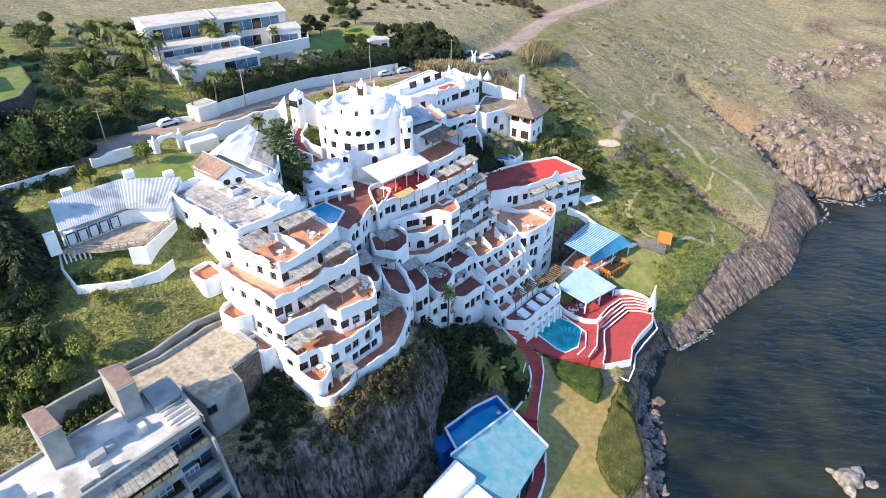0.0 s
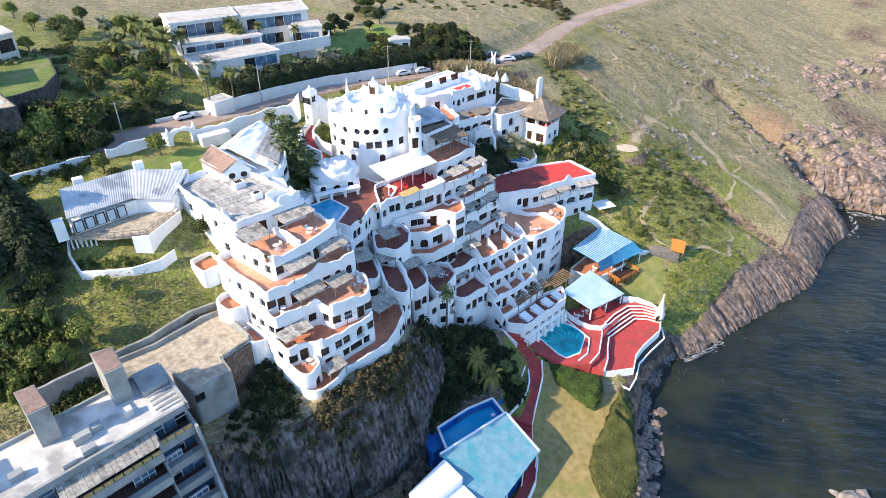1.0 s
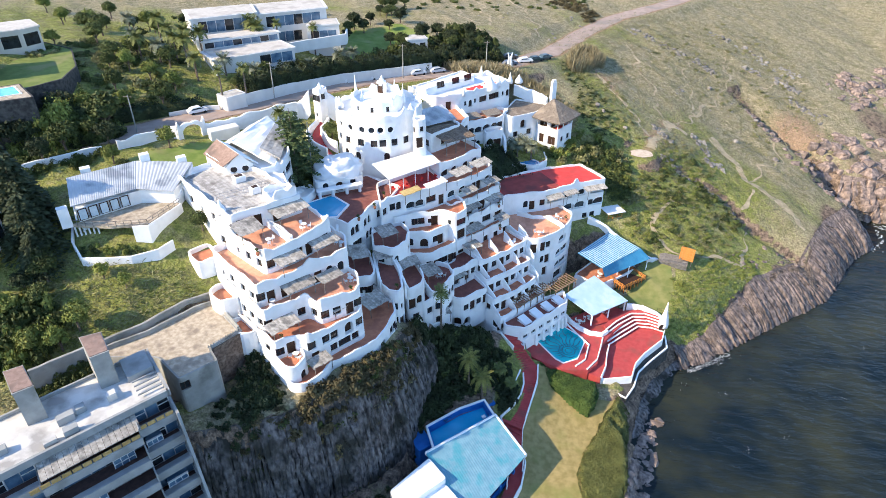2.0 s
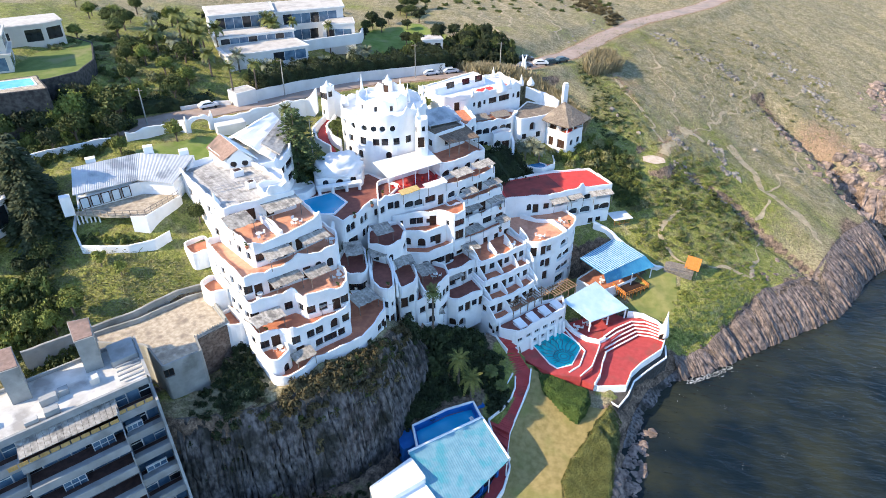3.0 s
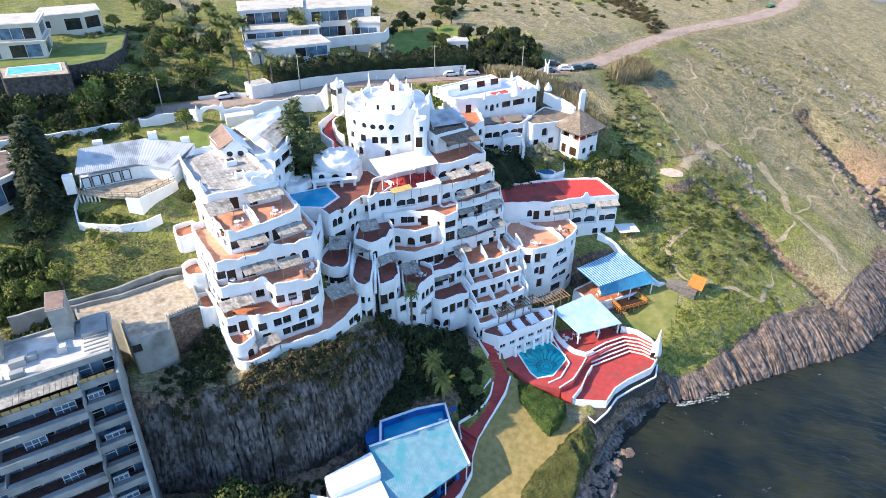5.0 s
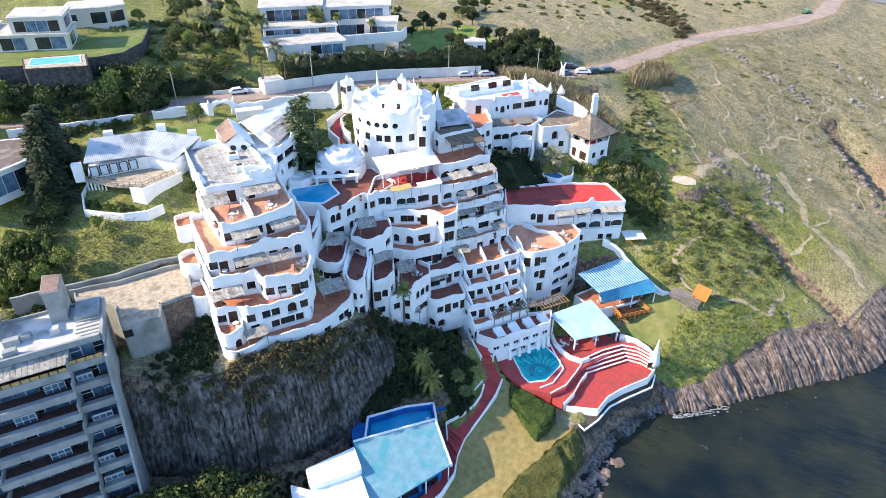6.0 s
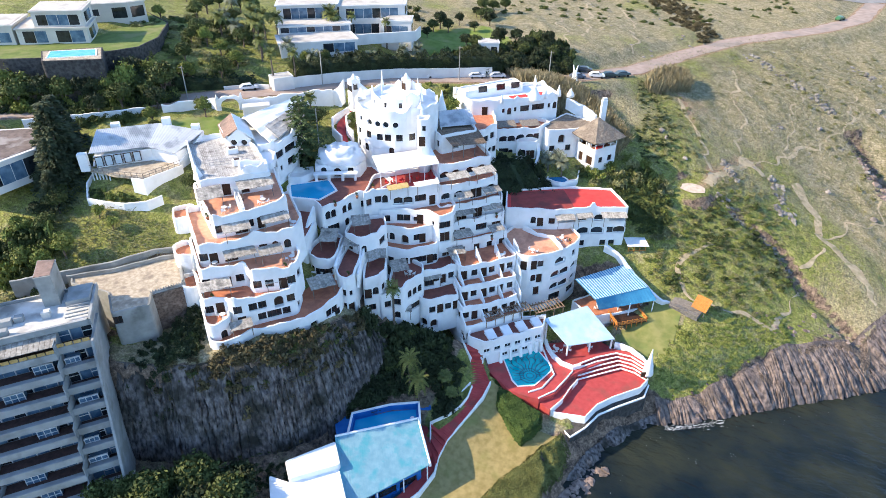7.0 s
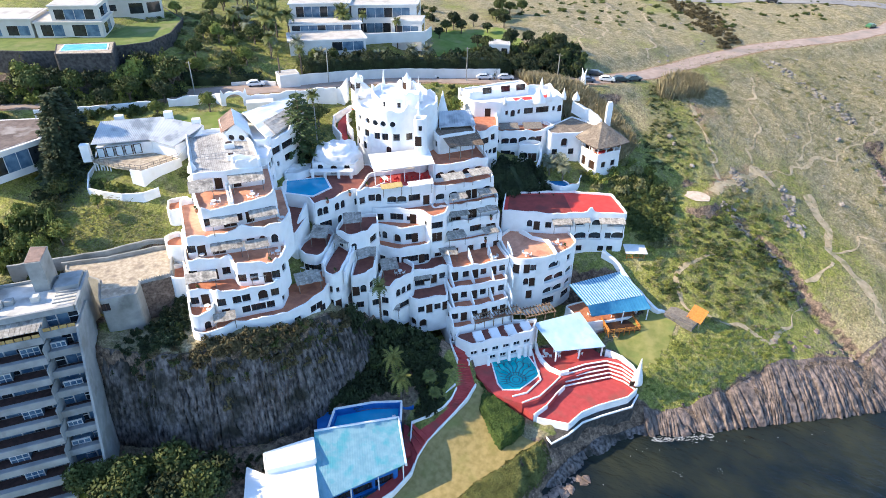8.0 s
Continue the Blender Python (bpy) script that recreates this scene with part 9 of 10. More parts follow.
def clipped(name, label, poly, top, rise, seed, material, density=60, leaf=0.13):
    """A solid clipped mass of leaves over an outline, its top at one height or following the ground."""
    rng = np.random.default_rng(seed)
    p = np.array(poly, float)
    c = p.mean(0)
    area = 0.5 * abs(np.dot(p[:, 0], np.roll(p[:, 1], 1)) - np.dot(p[:, 1], np.roll(p[:, 0], 1)))
    n = int(area * density)
    cx, cy = rng.uniform(p[:, 0].min(), p[:, 0].max(), n * 4), rng.uniform(p[:, 1].min(), p[:, 1].max(), n * 4)
    ok = inside(poly, cx, cy)
    cx, cy = cx[ok][:n], cy[ok][:n]

    def crown(x, y):
        g = ground_height(x, y)
        lump = 0.22 * ripple(x, y, 1.1) + 0.12 * ripple(x + 5, y, 2.7)
        de, _ = nearest(poly + poly[:1], x, y)
        return (np.maximum(g + 0.5, top) if top else g + rise) + lump * min(1, rise) - 0.7 * min(1, rise) * np.exp(-(de / 0.5) ** 2)

    pos = [np.c_[cx, cy, crown(cx, cy) + rng.normal(scale=0.07, size=len(cx))]]
    nor = [np.tile((0.0, 0.0, 1.0), (len(cx), 1))]
    for a, b in zip(poly, poly[1:] + poly[:1]):
        a, b = np.array(a), np.array(b)
        m = int(np.hypot(*(b - a)) * max(rise, 0.6) * density * 0.9)
        t = rng.uniform(0, 1, m)[:, None]
        q = a + (b - a) * t
        d = (b - a) / np.hypot(*(b - a))
        o = np.array([d[1], -d[0]])
        o = o if np.dot(o, (a + b) / 2 - c) > 0 else -o
        q = q + o * (0.22 * ripple(q[:, 0], q[:, 1], 1.4) + rng.normal(scale=0.08, size=m))[:, None]
        g = ground_height(q[:, 0], q[:, 1])
        z = g + (crown(q[:, 0], q[:, 1]) - g) * rng.uniform(0, 1, m)
        pos.append(np.c_[q, z])
        nor.append(np.tile((o[0], o[1], 0.3), (m, 1)))
    pos, out = np.concatenate(pos), np.concatenate(nor)
    n = len(pos)
    out = out + rng.normal(scale=0.5, size=(n, 3))
    out /= np.linalg.norm(out, axis=1)[:, None]
    a = np.cross(out, rng.normal(size=(n, 3)))
    a /= np.linalg.norm(a, axis=1)[:, None] + 1e-9
    b = np.cross(out, a)
    sz = leaf * rng.uniform(0.6, 1.4, (n, 1))
    V = np.stack([pos - a * sz, pos + b * sz * 0.6, pos + a * sz, pos - b * sz * 0.6], 1).reshape(-1, 3).tolist()
    F = np.arange(4 * n).reshape(-1, 4).tolist()
    ax, ay = np.arange(p[:, 0].min(), p[:, 0].max(), 0.5), np.arange(p[:, 1].min(), p[:, 1].max(), 0.5)
    gx, gy = np.meshgrid(ax, ay)
    sx, sy = c[0] + (gx - c[0]) / 0.94, c[1] + (gy - c[1]) / 0.94
    ok = inside(poly, sx, sy)
    h = np.where(ok, crown(gx, gy) - 0.15, ground_height(gx, gy) - 0.3)
    base = len(V)
    V += np.c_[gx.ravel(), gy.ravel(), h.ravel()].tolist()
    w = len(ax)
    for j in range(len(ay) - 1):
        for i in range(w - 1):
            if ok[j:j + 2, i:i + 2].any():
                k = base + j * w + i
                F.append([k, k + 1, k + w + 1, k + w])
    me = bpy.data.meshes.new(name)
    me.from_pydata(V, [], F)
    me.materials.append(material)
    return tagged(new(name, me), label, "hedge", kind="stuff")


clipped("hedge", "solid clipped green garden hedge between pool deck and lawn", [(20.3, 97.6), (23.2, 97.0), (31.2, 94.0), (31.4, 91.6), (30.8, 89.4), (29.5, 87.2), (27.8, 88.2), (25.4, 90.2), (22.8, 92.6)], 8.0, 2.6, 2, LEAFH, 75, 0.13)
clipped("ground_cover", "thick olive ground-cover bed above the shore", [(35.4, 92.6), (37.9, 91.2), (37.4, 87), (35.9, 80), (35.8, 74.3), (34, 70), (30, 66), (28.0, 70), (27.0, 74.5), (28.6, 79.6), (31.1, 84.2), (33.0, 88.6)], 0, 0.8, 3, LEAFO, 75, 0.12)
# building's shade on this bank is put into the dark leaf colour
hedge("hedge", "leafy bank below the gallery house, coloured dark for its shade", [(3.6, 135.0), (6.4, 139.4), (10.0, 143.6)], 8.0, 3.0, 4, LEAFD, 30, 0.2)
hedge("hedge", "dark hedge along a garden lane", [(-72, 117), (-62, 126), (-58, 130)], 2.4, 2.0, 5, LEAFD)
hedge("hedge", "dark hedge below the villa pool", [(-99, 92), (-88, 97.5), (-79, 106), (-74, 116)], 4.5, 3.2, 6, LEAF)

# scrub added in dark leaves to imitate the shadow lying in this gap
scrub_cover("gap_bushes", "scrub beside the annex, coloured dark for the shadow in the gap", [(-29, 54), (-27, 63), (-26.4, 69), (-27, 73), (-23, 72), (-20.8, 67), (-18.6, 64), (-21, 57)], 80, 0.7, 1.4, 65, "dark", 0.6, 0.9)
# both bush masses take dark leaves for the building's shade
scrub_cover("leafy_bank", "bushes in the hollow before the gallery house, coloured dark for its shade", [(1.4, 140), (0.8, 145), (4.8, 146), (9, 148.6), (9.6, 144.6), (12.4, 142), (8, 135)], 60, 1.0, 1.8, 161, "dark", 0.9, 1.0)
scrub_cover("leafy_bank", "bank of bushes below the gallery house, coloured dark for its shade", [(4, 133), (14, 136), (17, 140), (12, 147), (8.6, 146), (5, 140.5)], 60, 1.0, 1.9, 61, "dark", 0.9, 1.2)
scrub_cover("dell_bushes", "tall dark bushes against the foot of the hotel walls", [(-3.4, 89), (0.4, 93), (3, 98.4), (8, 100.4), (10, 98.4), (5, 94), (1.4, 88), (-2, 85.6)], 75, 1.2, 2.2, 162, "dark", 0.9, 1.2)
# dark leaf colour stands in for the cliff's shade over the dell
scrub_cover("dell_bushes", "thicket below the cliff, coloured dark for the cliff's shade", [(-3, 82), (2, 96), (9, 99), (14.6, 95), (16, 88), (13.6, 85), (9, 85.6), (3, 77), (-1, 73)], 170, 0.8, 1.7, 62, "dark", 0.7, 0.8)
scrub_cover("cliff_scrub", "sunlit scrub along the foot of the hotel wall", [W(-1, -1.4), W(4, -1.9), W(12, -1.5), W(20, 0.2), W(24.5, 3), W(27, 5), W(24, -1), W(14, -4), W(3, -4.6), W(-3, -3)], 95, 0.9, 1.8, 63, "dry", 0.8, 1.0)
scrub_cover("cliff_scrub", "olive scrub along the foot of the hotel wall", [W(8, -1.4), W(20, 0), W(24.5, 2.6), W(24, -1.4), W(14, -4), W(8, -4)], 40, 0.6, 1.2, 64, "olive", 0.7, 1.0)

# trees and shrubs, place by place
trees([(-97, 92), (-84, 101), (-74, 116), (-68, 113), (-90, 90)], 40, 1.2, 1.9, 21, ["olive", "yellow", "dark", "olive", "yellow"], 3.2)
trees([(-94, 84), (-84, 92), (-64, 80), (-58, 70), (-66, 62), (-90, 70)], 9, 0.7, 1.1, 22, ["dark", "olive", "dark"], 4.0)
for x, y, s, k in ((-58.6, 73.4, 0.9, "olive"), (-90, 94.6, 1.2, "olive"), (-87, 95.4, 1.4, "dark"), (-83.6, 97.6, 1.3, "olive"), (-80.4, 100.4, 1.4, "dark"), (-77.4, 103.6, 1.3, "yellow"), (-74.6, 107.4, 1.4, "olive"), (-72.6, 111.4, 1.3, "dark"), (-93.6, 91.6, 1.2, "dark"), (-70, 108, 1.1, "olive"), (-63.0, 76.8, 1.2, "dark"), (-60.0, 75.0, 0.9, "olive"), (-73, 97, 1.0, "dark")):
    tree(k, x, y, s, hk=1.1)
for x, y, s in ((-66.2, 81.4, 1.5), (-62.6, 77.6, 1.15), (-71.6, 86.4, 1.2), (-60.2, 74.4, 0.8)):
    tree("conifer", x, y, s, hk=0.8)
scrub_cover("leafy_bank", "dense dark bushes behind the boundary wall", [(-33, 166), (-22, 170), (-8, 179), (6, 184), (2, 197), (-10, 205), (-16, 192), (-30, 178)], 150, 1.3, 2.5, 171, "olive", 1.2, 1.25)
scrub_cover("leafy_bank", "dark undergrowth behind the boundary wall", [(-33, 166), (-22, 170), (-8, 179), (6, 184), (2, 194), (-12, 186), (-26, 176)], 110, 1.2, 2.2, 172, "dark", 1.2, 1.3)
scrub_cover("leafy_bank", "dark undergrowth below the villa pool", [(-102, 90), (-92, 93), (-76, 105), (-71, 115), (-66, 112), (-72, 104), (-88, 91), (-98, 84)], 120, 1.0, 2.0, 173, "dark", 1.1, 0.9)
scrub_cover("leafy_bank", "olive undergrowth below the villa pool", [(-102, 90), (-92, 93), (-76, 105), (-71, 115), (-66, 112), (-72, 104), (-88, 91), (-98, 84)], 120, 1.0, 2.2, 174, "olive", 1.2, 1.2)
scrub_cover("leafy_bank", "sunlit yellow-green bushes below the villa pool", [(-102, 90), (-92, 93), (-76, 105), (-71, 115), (-66, 112), (-72, 104), (-88, 91), (-98, 84)], 60, 1.0, 2.2, 175, "yellow", 1.6, 1.3)
trees([(-128, 175), (-98, 182), (-80, 160), (-66, 140), (-60, 130), (-70, 120), (-92, 134)], 26, 0.7, 1.2, 23, ["olive", "yellow", "olive", "yellow"], 3.6)
trees([(-30, 186), (-6, 198), (6, 182), (-9, 174), (-20, 176)], 26, 0.7, 1.2, 24, ["dark", "olive", "dark"], 2.8)
trees([(-40, 185), (-32, 182), (-26, 200), (-30, 230), (-42, 235)], 14, 0.7, 1.1, 25, ["olive", "dark"], 3.0)
trees([(-58, 139), (-47, 152), (-38, 160), (-34, 166), (-36, 158), (-50, 140)], 10, 0.6, 0.9, 26, ["olive", "yellow", "dark"], 3.0)
trees([(-24, 44), (-18, 51), (-10, 57.6), (-4, 57), (-7, 50), (-15, 43)], 15, 1.2, 1.8, 27, ["olive", "olive", "dark"], 2.4)
trees([(-62, 64), (-59, 72), (-52, 71), (-48, 66), (-56, 60)], 5, 0.8, 1.1, 28, ["yellow", "olive"], 3.0)
for k, x, y, s in (("olive", -72, 102.4, 1.3), ("dark", -66, 106.6, 1.1), ("yellow", -55.4, 109.6, 0.95), ("yellow", -62, 101, 0.8), ("olive", -58, 98, 0.7), ("yellow", -46.5, 74.6, 0.55), ("yellow", -50.3, 75.2, 0.6), ("olive", -26, 136, 0.9),
                  ("yellow", -23.5, 139, 0.9), ("olive", -20, 143, 1.0), ("yellow", -13, 147, 1.0), ("olive", -34, 121, 1.1), ("dark", -36.0, 119.5, 1.0), ("olive", -27.6, 126.8, 0.8), ("yellow", -45, 108.4, 0.5), ("olive", -40, 93.6, 0.9), ("olive", -39.5, 88, 0.8)):
    tree(k, x, y, s)
scrub_cover("coastal_scrub", "bright green bushes over the coastal slope", [(36, 142), (41, 156), (52, 172), (66, 162), (70, 150), (60, 134), (50, 122), (44, 132)], 120, 0.5, 1.3, 133, "yellow", 0.9, 0.4)
scrub_cover("villa_garden_bushes", "olive garden bushes between the villas", [(-96, 128), (-84, 128), (-74, 118), (-62, 131), (-68, 146), (-76, 156), (-96, 150)], 80, 0.8, 1.8, 134, "olive", 1.2, 0.8)
scrub_cover("villa_garden_bushes", "pale green garden bushes between the villas", [(-96, 128), (-84, 128), (-74, 118), (-62, 131), (-68, 146), (-76, 156), (-96, 150)], 90, 0.7, 1.6, 135, "scrub", 1.2, 0.8)
wall_run("garden_terrace_wall", "low grey stone terrace wall in a villa garden", [(-72, 128), (-66, 134.5), (-62, 140)], 47, 1.0, 0.5, VILLASTONE, zs=[47.6, 47.6, 47.6], wavy=0.05, base=2)
shrubs([(18, 152), (29, 163), (41, 158), (43, 146), (36, 140), (28, 147)], 60, 1.0, 2.2, 31, ["yellow", "olive", "olive", "scrub"], 1.2)
scrub_cover("coastal_scrub", "grey-green scrub over the coastal slope", [(41, 147), (56, 180), (71, 160), (68, 140), (50, 126), (43, 134)], 170, 0.5, 1.4, 32, "scrub", 0.9, 0.45)
scrub_cover("coastal_scrub", "olive bushes over the coastal slope", [(41, 147), (52, 172), (66, 162), (64, 142), (50, 128), (44, 136)], 26, 0.7, 1.6, 132, "olive", 0.9)
# low growth over the shadow's outline; its deep green imitates that shadow
scrub_cover("coastal_scrub", "low bushes beside the reeds, their deep green standing for the shadow", [(22.6, 196), (27, 194), (34, 185), (40, 167), (31.6, 164), (28, 172), (28, 179.6)], 90, 0.5, 1.2, 136, "olive", 0.9, 0.4)
scrub_cover("coastal_scrub", "low scrub beside the hill path", [(23, 190), (31, 203), (42, 186), (50, 160), (36, 165), (28, 172)], 90, 0.5, 1.3, 33, "scrub", 1.0, 0.6)
scrub_cover("coastal_scrub", "bright low bushes above the sea cliff", [(47, 115), (50, 124), (56, 130), (70, 142), (72, 136), (62, 124), (52, 113)], 190, 0.4, 1.0, 34, "yellow", 0.8, 0.32)
scrub_cover("coastal_scrub", "dark bushes crowding a rocky cleft", [(46, 152), (50, 160), (57, 160), (66, 156), (71, 153), (70, 148), (60, 146), (52, 146)], 46, 0.6, 1.4, 176, "olive", 1.0, 0.6)
scrub_cover("coastal_scrub", "dark bushes below the thatched pavilion", [(26, 150), (31, 160), (40, 156), (42, 147), (36, 142)], 60, 0.9, 1.8, 177, "olive", 1.0, 0.75)
scrub_cover("coastal_scrub", "long brownish thicket beside the far road", [(6, 287), (20, 291), (38, 250), (34, 243), (24, 258)], 90, 0.9, 2.0, 178, "dry", 1.6, 0.6)
scrub_cover("coastal_scrub", "sparse scrub on the dry hill", [(50, 230), (90, 180), (110, 215), (95, 280)], 120, 0.4, 1.3, 35, "scrub", 1.5, 0.5)
scrub_cover("coastal_scrub", "dark scrub along the far road", [(-60, 262), (10, 300), (60, 318), (70, 300), (40, 262), (0, 235), (-30, 225)], 130, 0.6, 1.8, 36, "olive", 1.5, 0.6)
scrub_cover("slope_scrub", "dense olive bushes at the foot of the grass slope", [(-52, 57), (-47.5, 63), (-43, 62.6), (-41.6, 60), (-46.6, 55)], 26, 0.9, 1.7, 141, "olive", 1.0, 0.9)
scrub_cover("slope_scrub", "tall leafy olive trees crowding the edge of the slope", [(-66, 60), (-60, 70), (-54, 69), (-51, 63), (-58, 56)], 34, 1.2, 2.3, 143, "olive", 1.3, 1.4)
scrub_cover("slope_scrub", "yellow-green leafy bushes at the edge of the slope", [(-66, 60), (-60, 70), (-54, 69), (-51, 63), (-58, 56)], 16, 1.2, 2.0, 144, "yellow", 1.6, 1.5)
scrub_cover("slope_scrub", "dark bushes before the street wall", [(-81, 88), (-78, 98), (-71, 103), (-64, 105), (-66, 100), (-74, 92)], 46, 0.8, 1.7, 142, "olive", 1.2, 0.9)
scrub_cover("slope_scrub", "low scrub on the slope below the house", [(-66, 60), (-58, 76), (-40, 79), (-34, 77), (-46, 64), (-56, 52)], 40, 0.3, 0.7, 37, "scrub", 0.9, 0.6)
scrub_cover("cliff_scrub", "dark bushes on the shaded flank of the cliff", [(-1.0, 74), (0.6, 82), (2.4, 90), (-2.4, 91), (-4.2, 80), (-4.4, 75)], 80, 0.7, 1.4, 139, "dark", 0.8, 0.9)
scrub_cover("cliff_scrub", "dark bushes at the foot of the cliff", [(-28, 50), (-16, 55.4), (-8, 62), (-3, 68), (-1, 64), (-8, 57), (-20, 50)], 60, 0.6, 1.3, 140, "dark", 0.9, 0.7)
scrub_cover("cliff_scrub", "tangled scrub on the cliff edge", [(-24, 57.5), (-19, 62.5), (-14, 65), (-8.6, 71), (-4.6, 77), (-1.8, 75), (-6, 68), (-14, 59.6), (-21, 56)], 70, 0.6, 1.3, 38, "dry", 0.8, 0.8)
scrub_cover("cliff_scrub", "dark bushes on the cliff edge", [(-24, 57.5), (-19, 62), (-14, 64), (-8, 70), (-4, 77), (-1.8, 75), (-6, 68), (-14, 59.6), (-21, 56)], 30, 0.6, 1.3, 138, "olive", 0.9, 0.8)
shrubs([(-27, 66), (-22, 62), (-19, 63), (-22.5, 69)], 16, 0.6, 1.2, 39, ["olive", "scrub"], 0.8)
shrubs([(-4, 86), (2, 97), (9, 98), (15, 93), (13, 86), (4, 78)], 60, 0.7, 1.8, 40, ["dark", "dark", "olive"], 1.0, 0.8)
shrubs([(-28, 118), (-22, 116.5), (-30, 106), (-35, 103), (-36, 112)], 24, 0.8, 1.6, 41, ["dark", "olive"], 1.0)
shrubs([(-58, 79), (-46, 81), (-47, 79.6), (-54, 78)], 20, 0.4, 0.9, 42, ["yellow", "olive"], 0.7)
shrubs([(-105, 180), (-60, 215), (-45, 200), (-55, 192)], 40, 0.8, 1.8, 43, ["olive", "dark"], 1.5)
shrubs([(-20, 138), (-14, 150), (-20, 160), (-30, 150), (-28, 140)], 34, 0.8, 1.6, 44, ["yellow", "olive"], 1.0, 0.8)
for k, x, y, s, z, hk in (("date", 6.8, 87.4, 1.0, None, 1.25), ("date", 9.4, 85.8, 1.0, None, 1.05), ("tall", 1.0, 92.4, 1.0, 17.5, 1.2), ("green", 12.4, 91.2, 0.7, None, 0.6), ("green", 14.6, 89.4, 0.6, None, 0.6)):
    palm(k, x, y, s, z, hk)
for x, y in ((11.2, 149.6), (12.6, 147.6), (14.8, 149.8), (13.6, 151.6), (16.0, 147.6)):
    palm("grey", x, y, 0.9, 29.6, 0.85)
for k, x, y, s in (("tall", -53.2, 131.0, 1.0), ("grey", -57.5, 143.2, 1.0), ("grey", -50.5, 143.8, 1.0), ("grey", -45.0, 147.6, 1.0), ("grey", -40.2, 155.2, 1.0), ("green", -74, 150, 1.0), ("green", -79, 155, 1.1), ("green", -70, 145, 1.0), ("grey", -90, 160, 1.1),
                   ("green", -62, 138, 0.9), ("tall", -52, 165, 0.9), ("tall", -44, 170, 0.9), ("grey", -36, 165, 1.0), ("grey", -33, 168, 1.0), ("green", -66, 150, 1.0), ("green", -38, 124.5, 0.8), ("grey", -82, 148, 1.0), ("green", -76, 140, 0.9), ("tall", -49.0, 134.2, 1.0), ("grey", -63, 139.5, 1.0), ("green", -66.5, 143, 1.1), ("green", -69, 148.5, 1.1), ("grey", -72, 141, 1.1), ("green", -58.5, 164, 1.2), ("green", -56.5, 162.4, 1.1), ("grey", -47.5, 141.5, 0.9), ("grey", -41.5, 151.0, 0.9)):
    palm(k, x, y, s)

# Norfolk pine beside the tower
PINE = leafmat("norfolk_pine_needles", (0.040, 0.064, 0.024), (0.095, 0.125, 0.045))
nf = thing("norfolk_pine", -30.4, 110.8, 38.5, "tall dark Norfolk pine with tiers of drooping branches", "tree")
bm = bmesh.new()
tube(bm, (0, 0, 0), (0, 0, 15.5), 0.28, 0.04, 8)
part("trunk", bm, BARK, nf)
V, F = [], []
for tier in range(10):
    z = 1.8 + tier * 1.38
    r = 6.6 * (1 - tier / 10.4) ** 0.75
    for k in range(7):
        a = k * 0.898 + tier * 0.5
        rng = random.Random(tier * 10 + k)
        ca, sa = math.cos(a), math.sin(a)
        for i in range(int(60 * r / 3.6) + 14):
            t = rng.uniform(0.1, 1.0)
            qx, qy, pz = r * t, rng.gauss(0, 0.34 * (1.3 - t * 0.6)), z - 0.5 * t * t * r * 0.35 + 0.3 * t * r * 0.5 + rng.gauss(0, 0.1)
            px, py = qx * ca - qy * sa, qx * sa + qy * ca
            s = rng.uniform(0.2, 0.42)
            b = len(V)
            ang = rng.uniform(0, 6.28)
            c, sn = math.cos(ang), math.sin(ang)
            V += [(px - s * c, py - s * sn, pz), (px + s * sn * 0.4, py - s * c * 0.4, pz + 0.1), (px + s * c, py + s * sn, pz + 0.05), (px - s * sn * 0.4, py + s * c * 0.4, pz - 0.1)]
            F.append((b, b + 1, b + 2, b + 3))
me = bpy.data.meshes.new("foliage")
me.from_pydata(V, [], F)
me.materials.append(PINE)
tagged(shared("foliage", me, nf, Matrix.Identity(4)), kind="stuff")


# reeds: dry stems in a thicket
def reeds(name, label, poly, n, h0, h1, seed, material):
    rng = random.Random(seed)
    V, F = [], []
    for x, y in scatter(poly, n, seed):
        z = gz(x, y) - 0.2
        for _ in range(4):
            h = rng.uniform(h0, h1)
            a = rng.uniform(0, 6.28)
            dx, dy = rng.gauss(0, 0.4), rng.gauss(0, 0.4)
            ox, oy = rng.gauss(0, 0.5), rng.gauss(0, 0.5)
            w = rng.uniform(0.03, 0.08)
            b = len(V)
            V += [(x + ox - w * math.cos(a), y + oy - w * math.sin(a), z), (x + ox + w * math.cos(a), y + oy + w * math.sin(a), z), (x + ox + dx + w * 1.6 * math.cos(a), y + oy + dy + w * 1.6 * math.sin(a), z + h * 0.8), (x + ox + dx * 1.5, y + oy + dy * 1.5, z + h)]
            F.append((b, b + 1, b + 2, b + 3))
    me = bpy.data.meshes.new(name)
    me.from_pydata(V, [], F)
    me.materials.append(material)
    return tagged(new(name, me), label, "reeds", kind="stuff")


reeds("reed_thicket", "tall dry tan reed thicket beside the hotel", [(-9, 176), (4, 176), (12, 177), (19, 176), (27, 168), (25, 160), (20, 165), (12, 168), (4, 172), (-4, 172)], 5200, 1.8, 3.4, 1, DRYREED)
reeds("reed_thicket", "dry grass thicket beside the road", [(26, 192.6), (31, 195), (36.4, 202), (34, 208), (29, 204), (26.4, 198)], 1300, 2.4, 4.4, 2, DRYREED)
reeds("grass_tussocks", "tufts of dry grass over the hillside", [(40, 130), (30, 180), (20, 215), (50, 260), (110, 270), (112, 200), (80, 150)], 5200, 0.25, 0.7, 3, SCRUB)
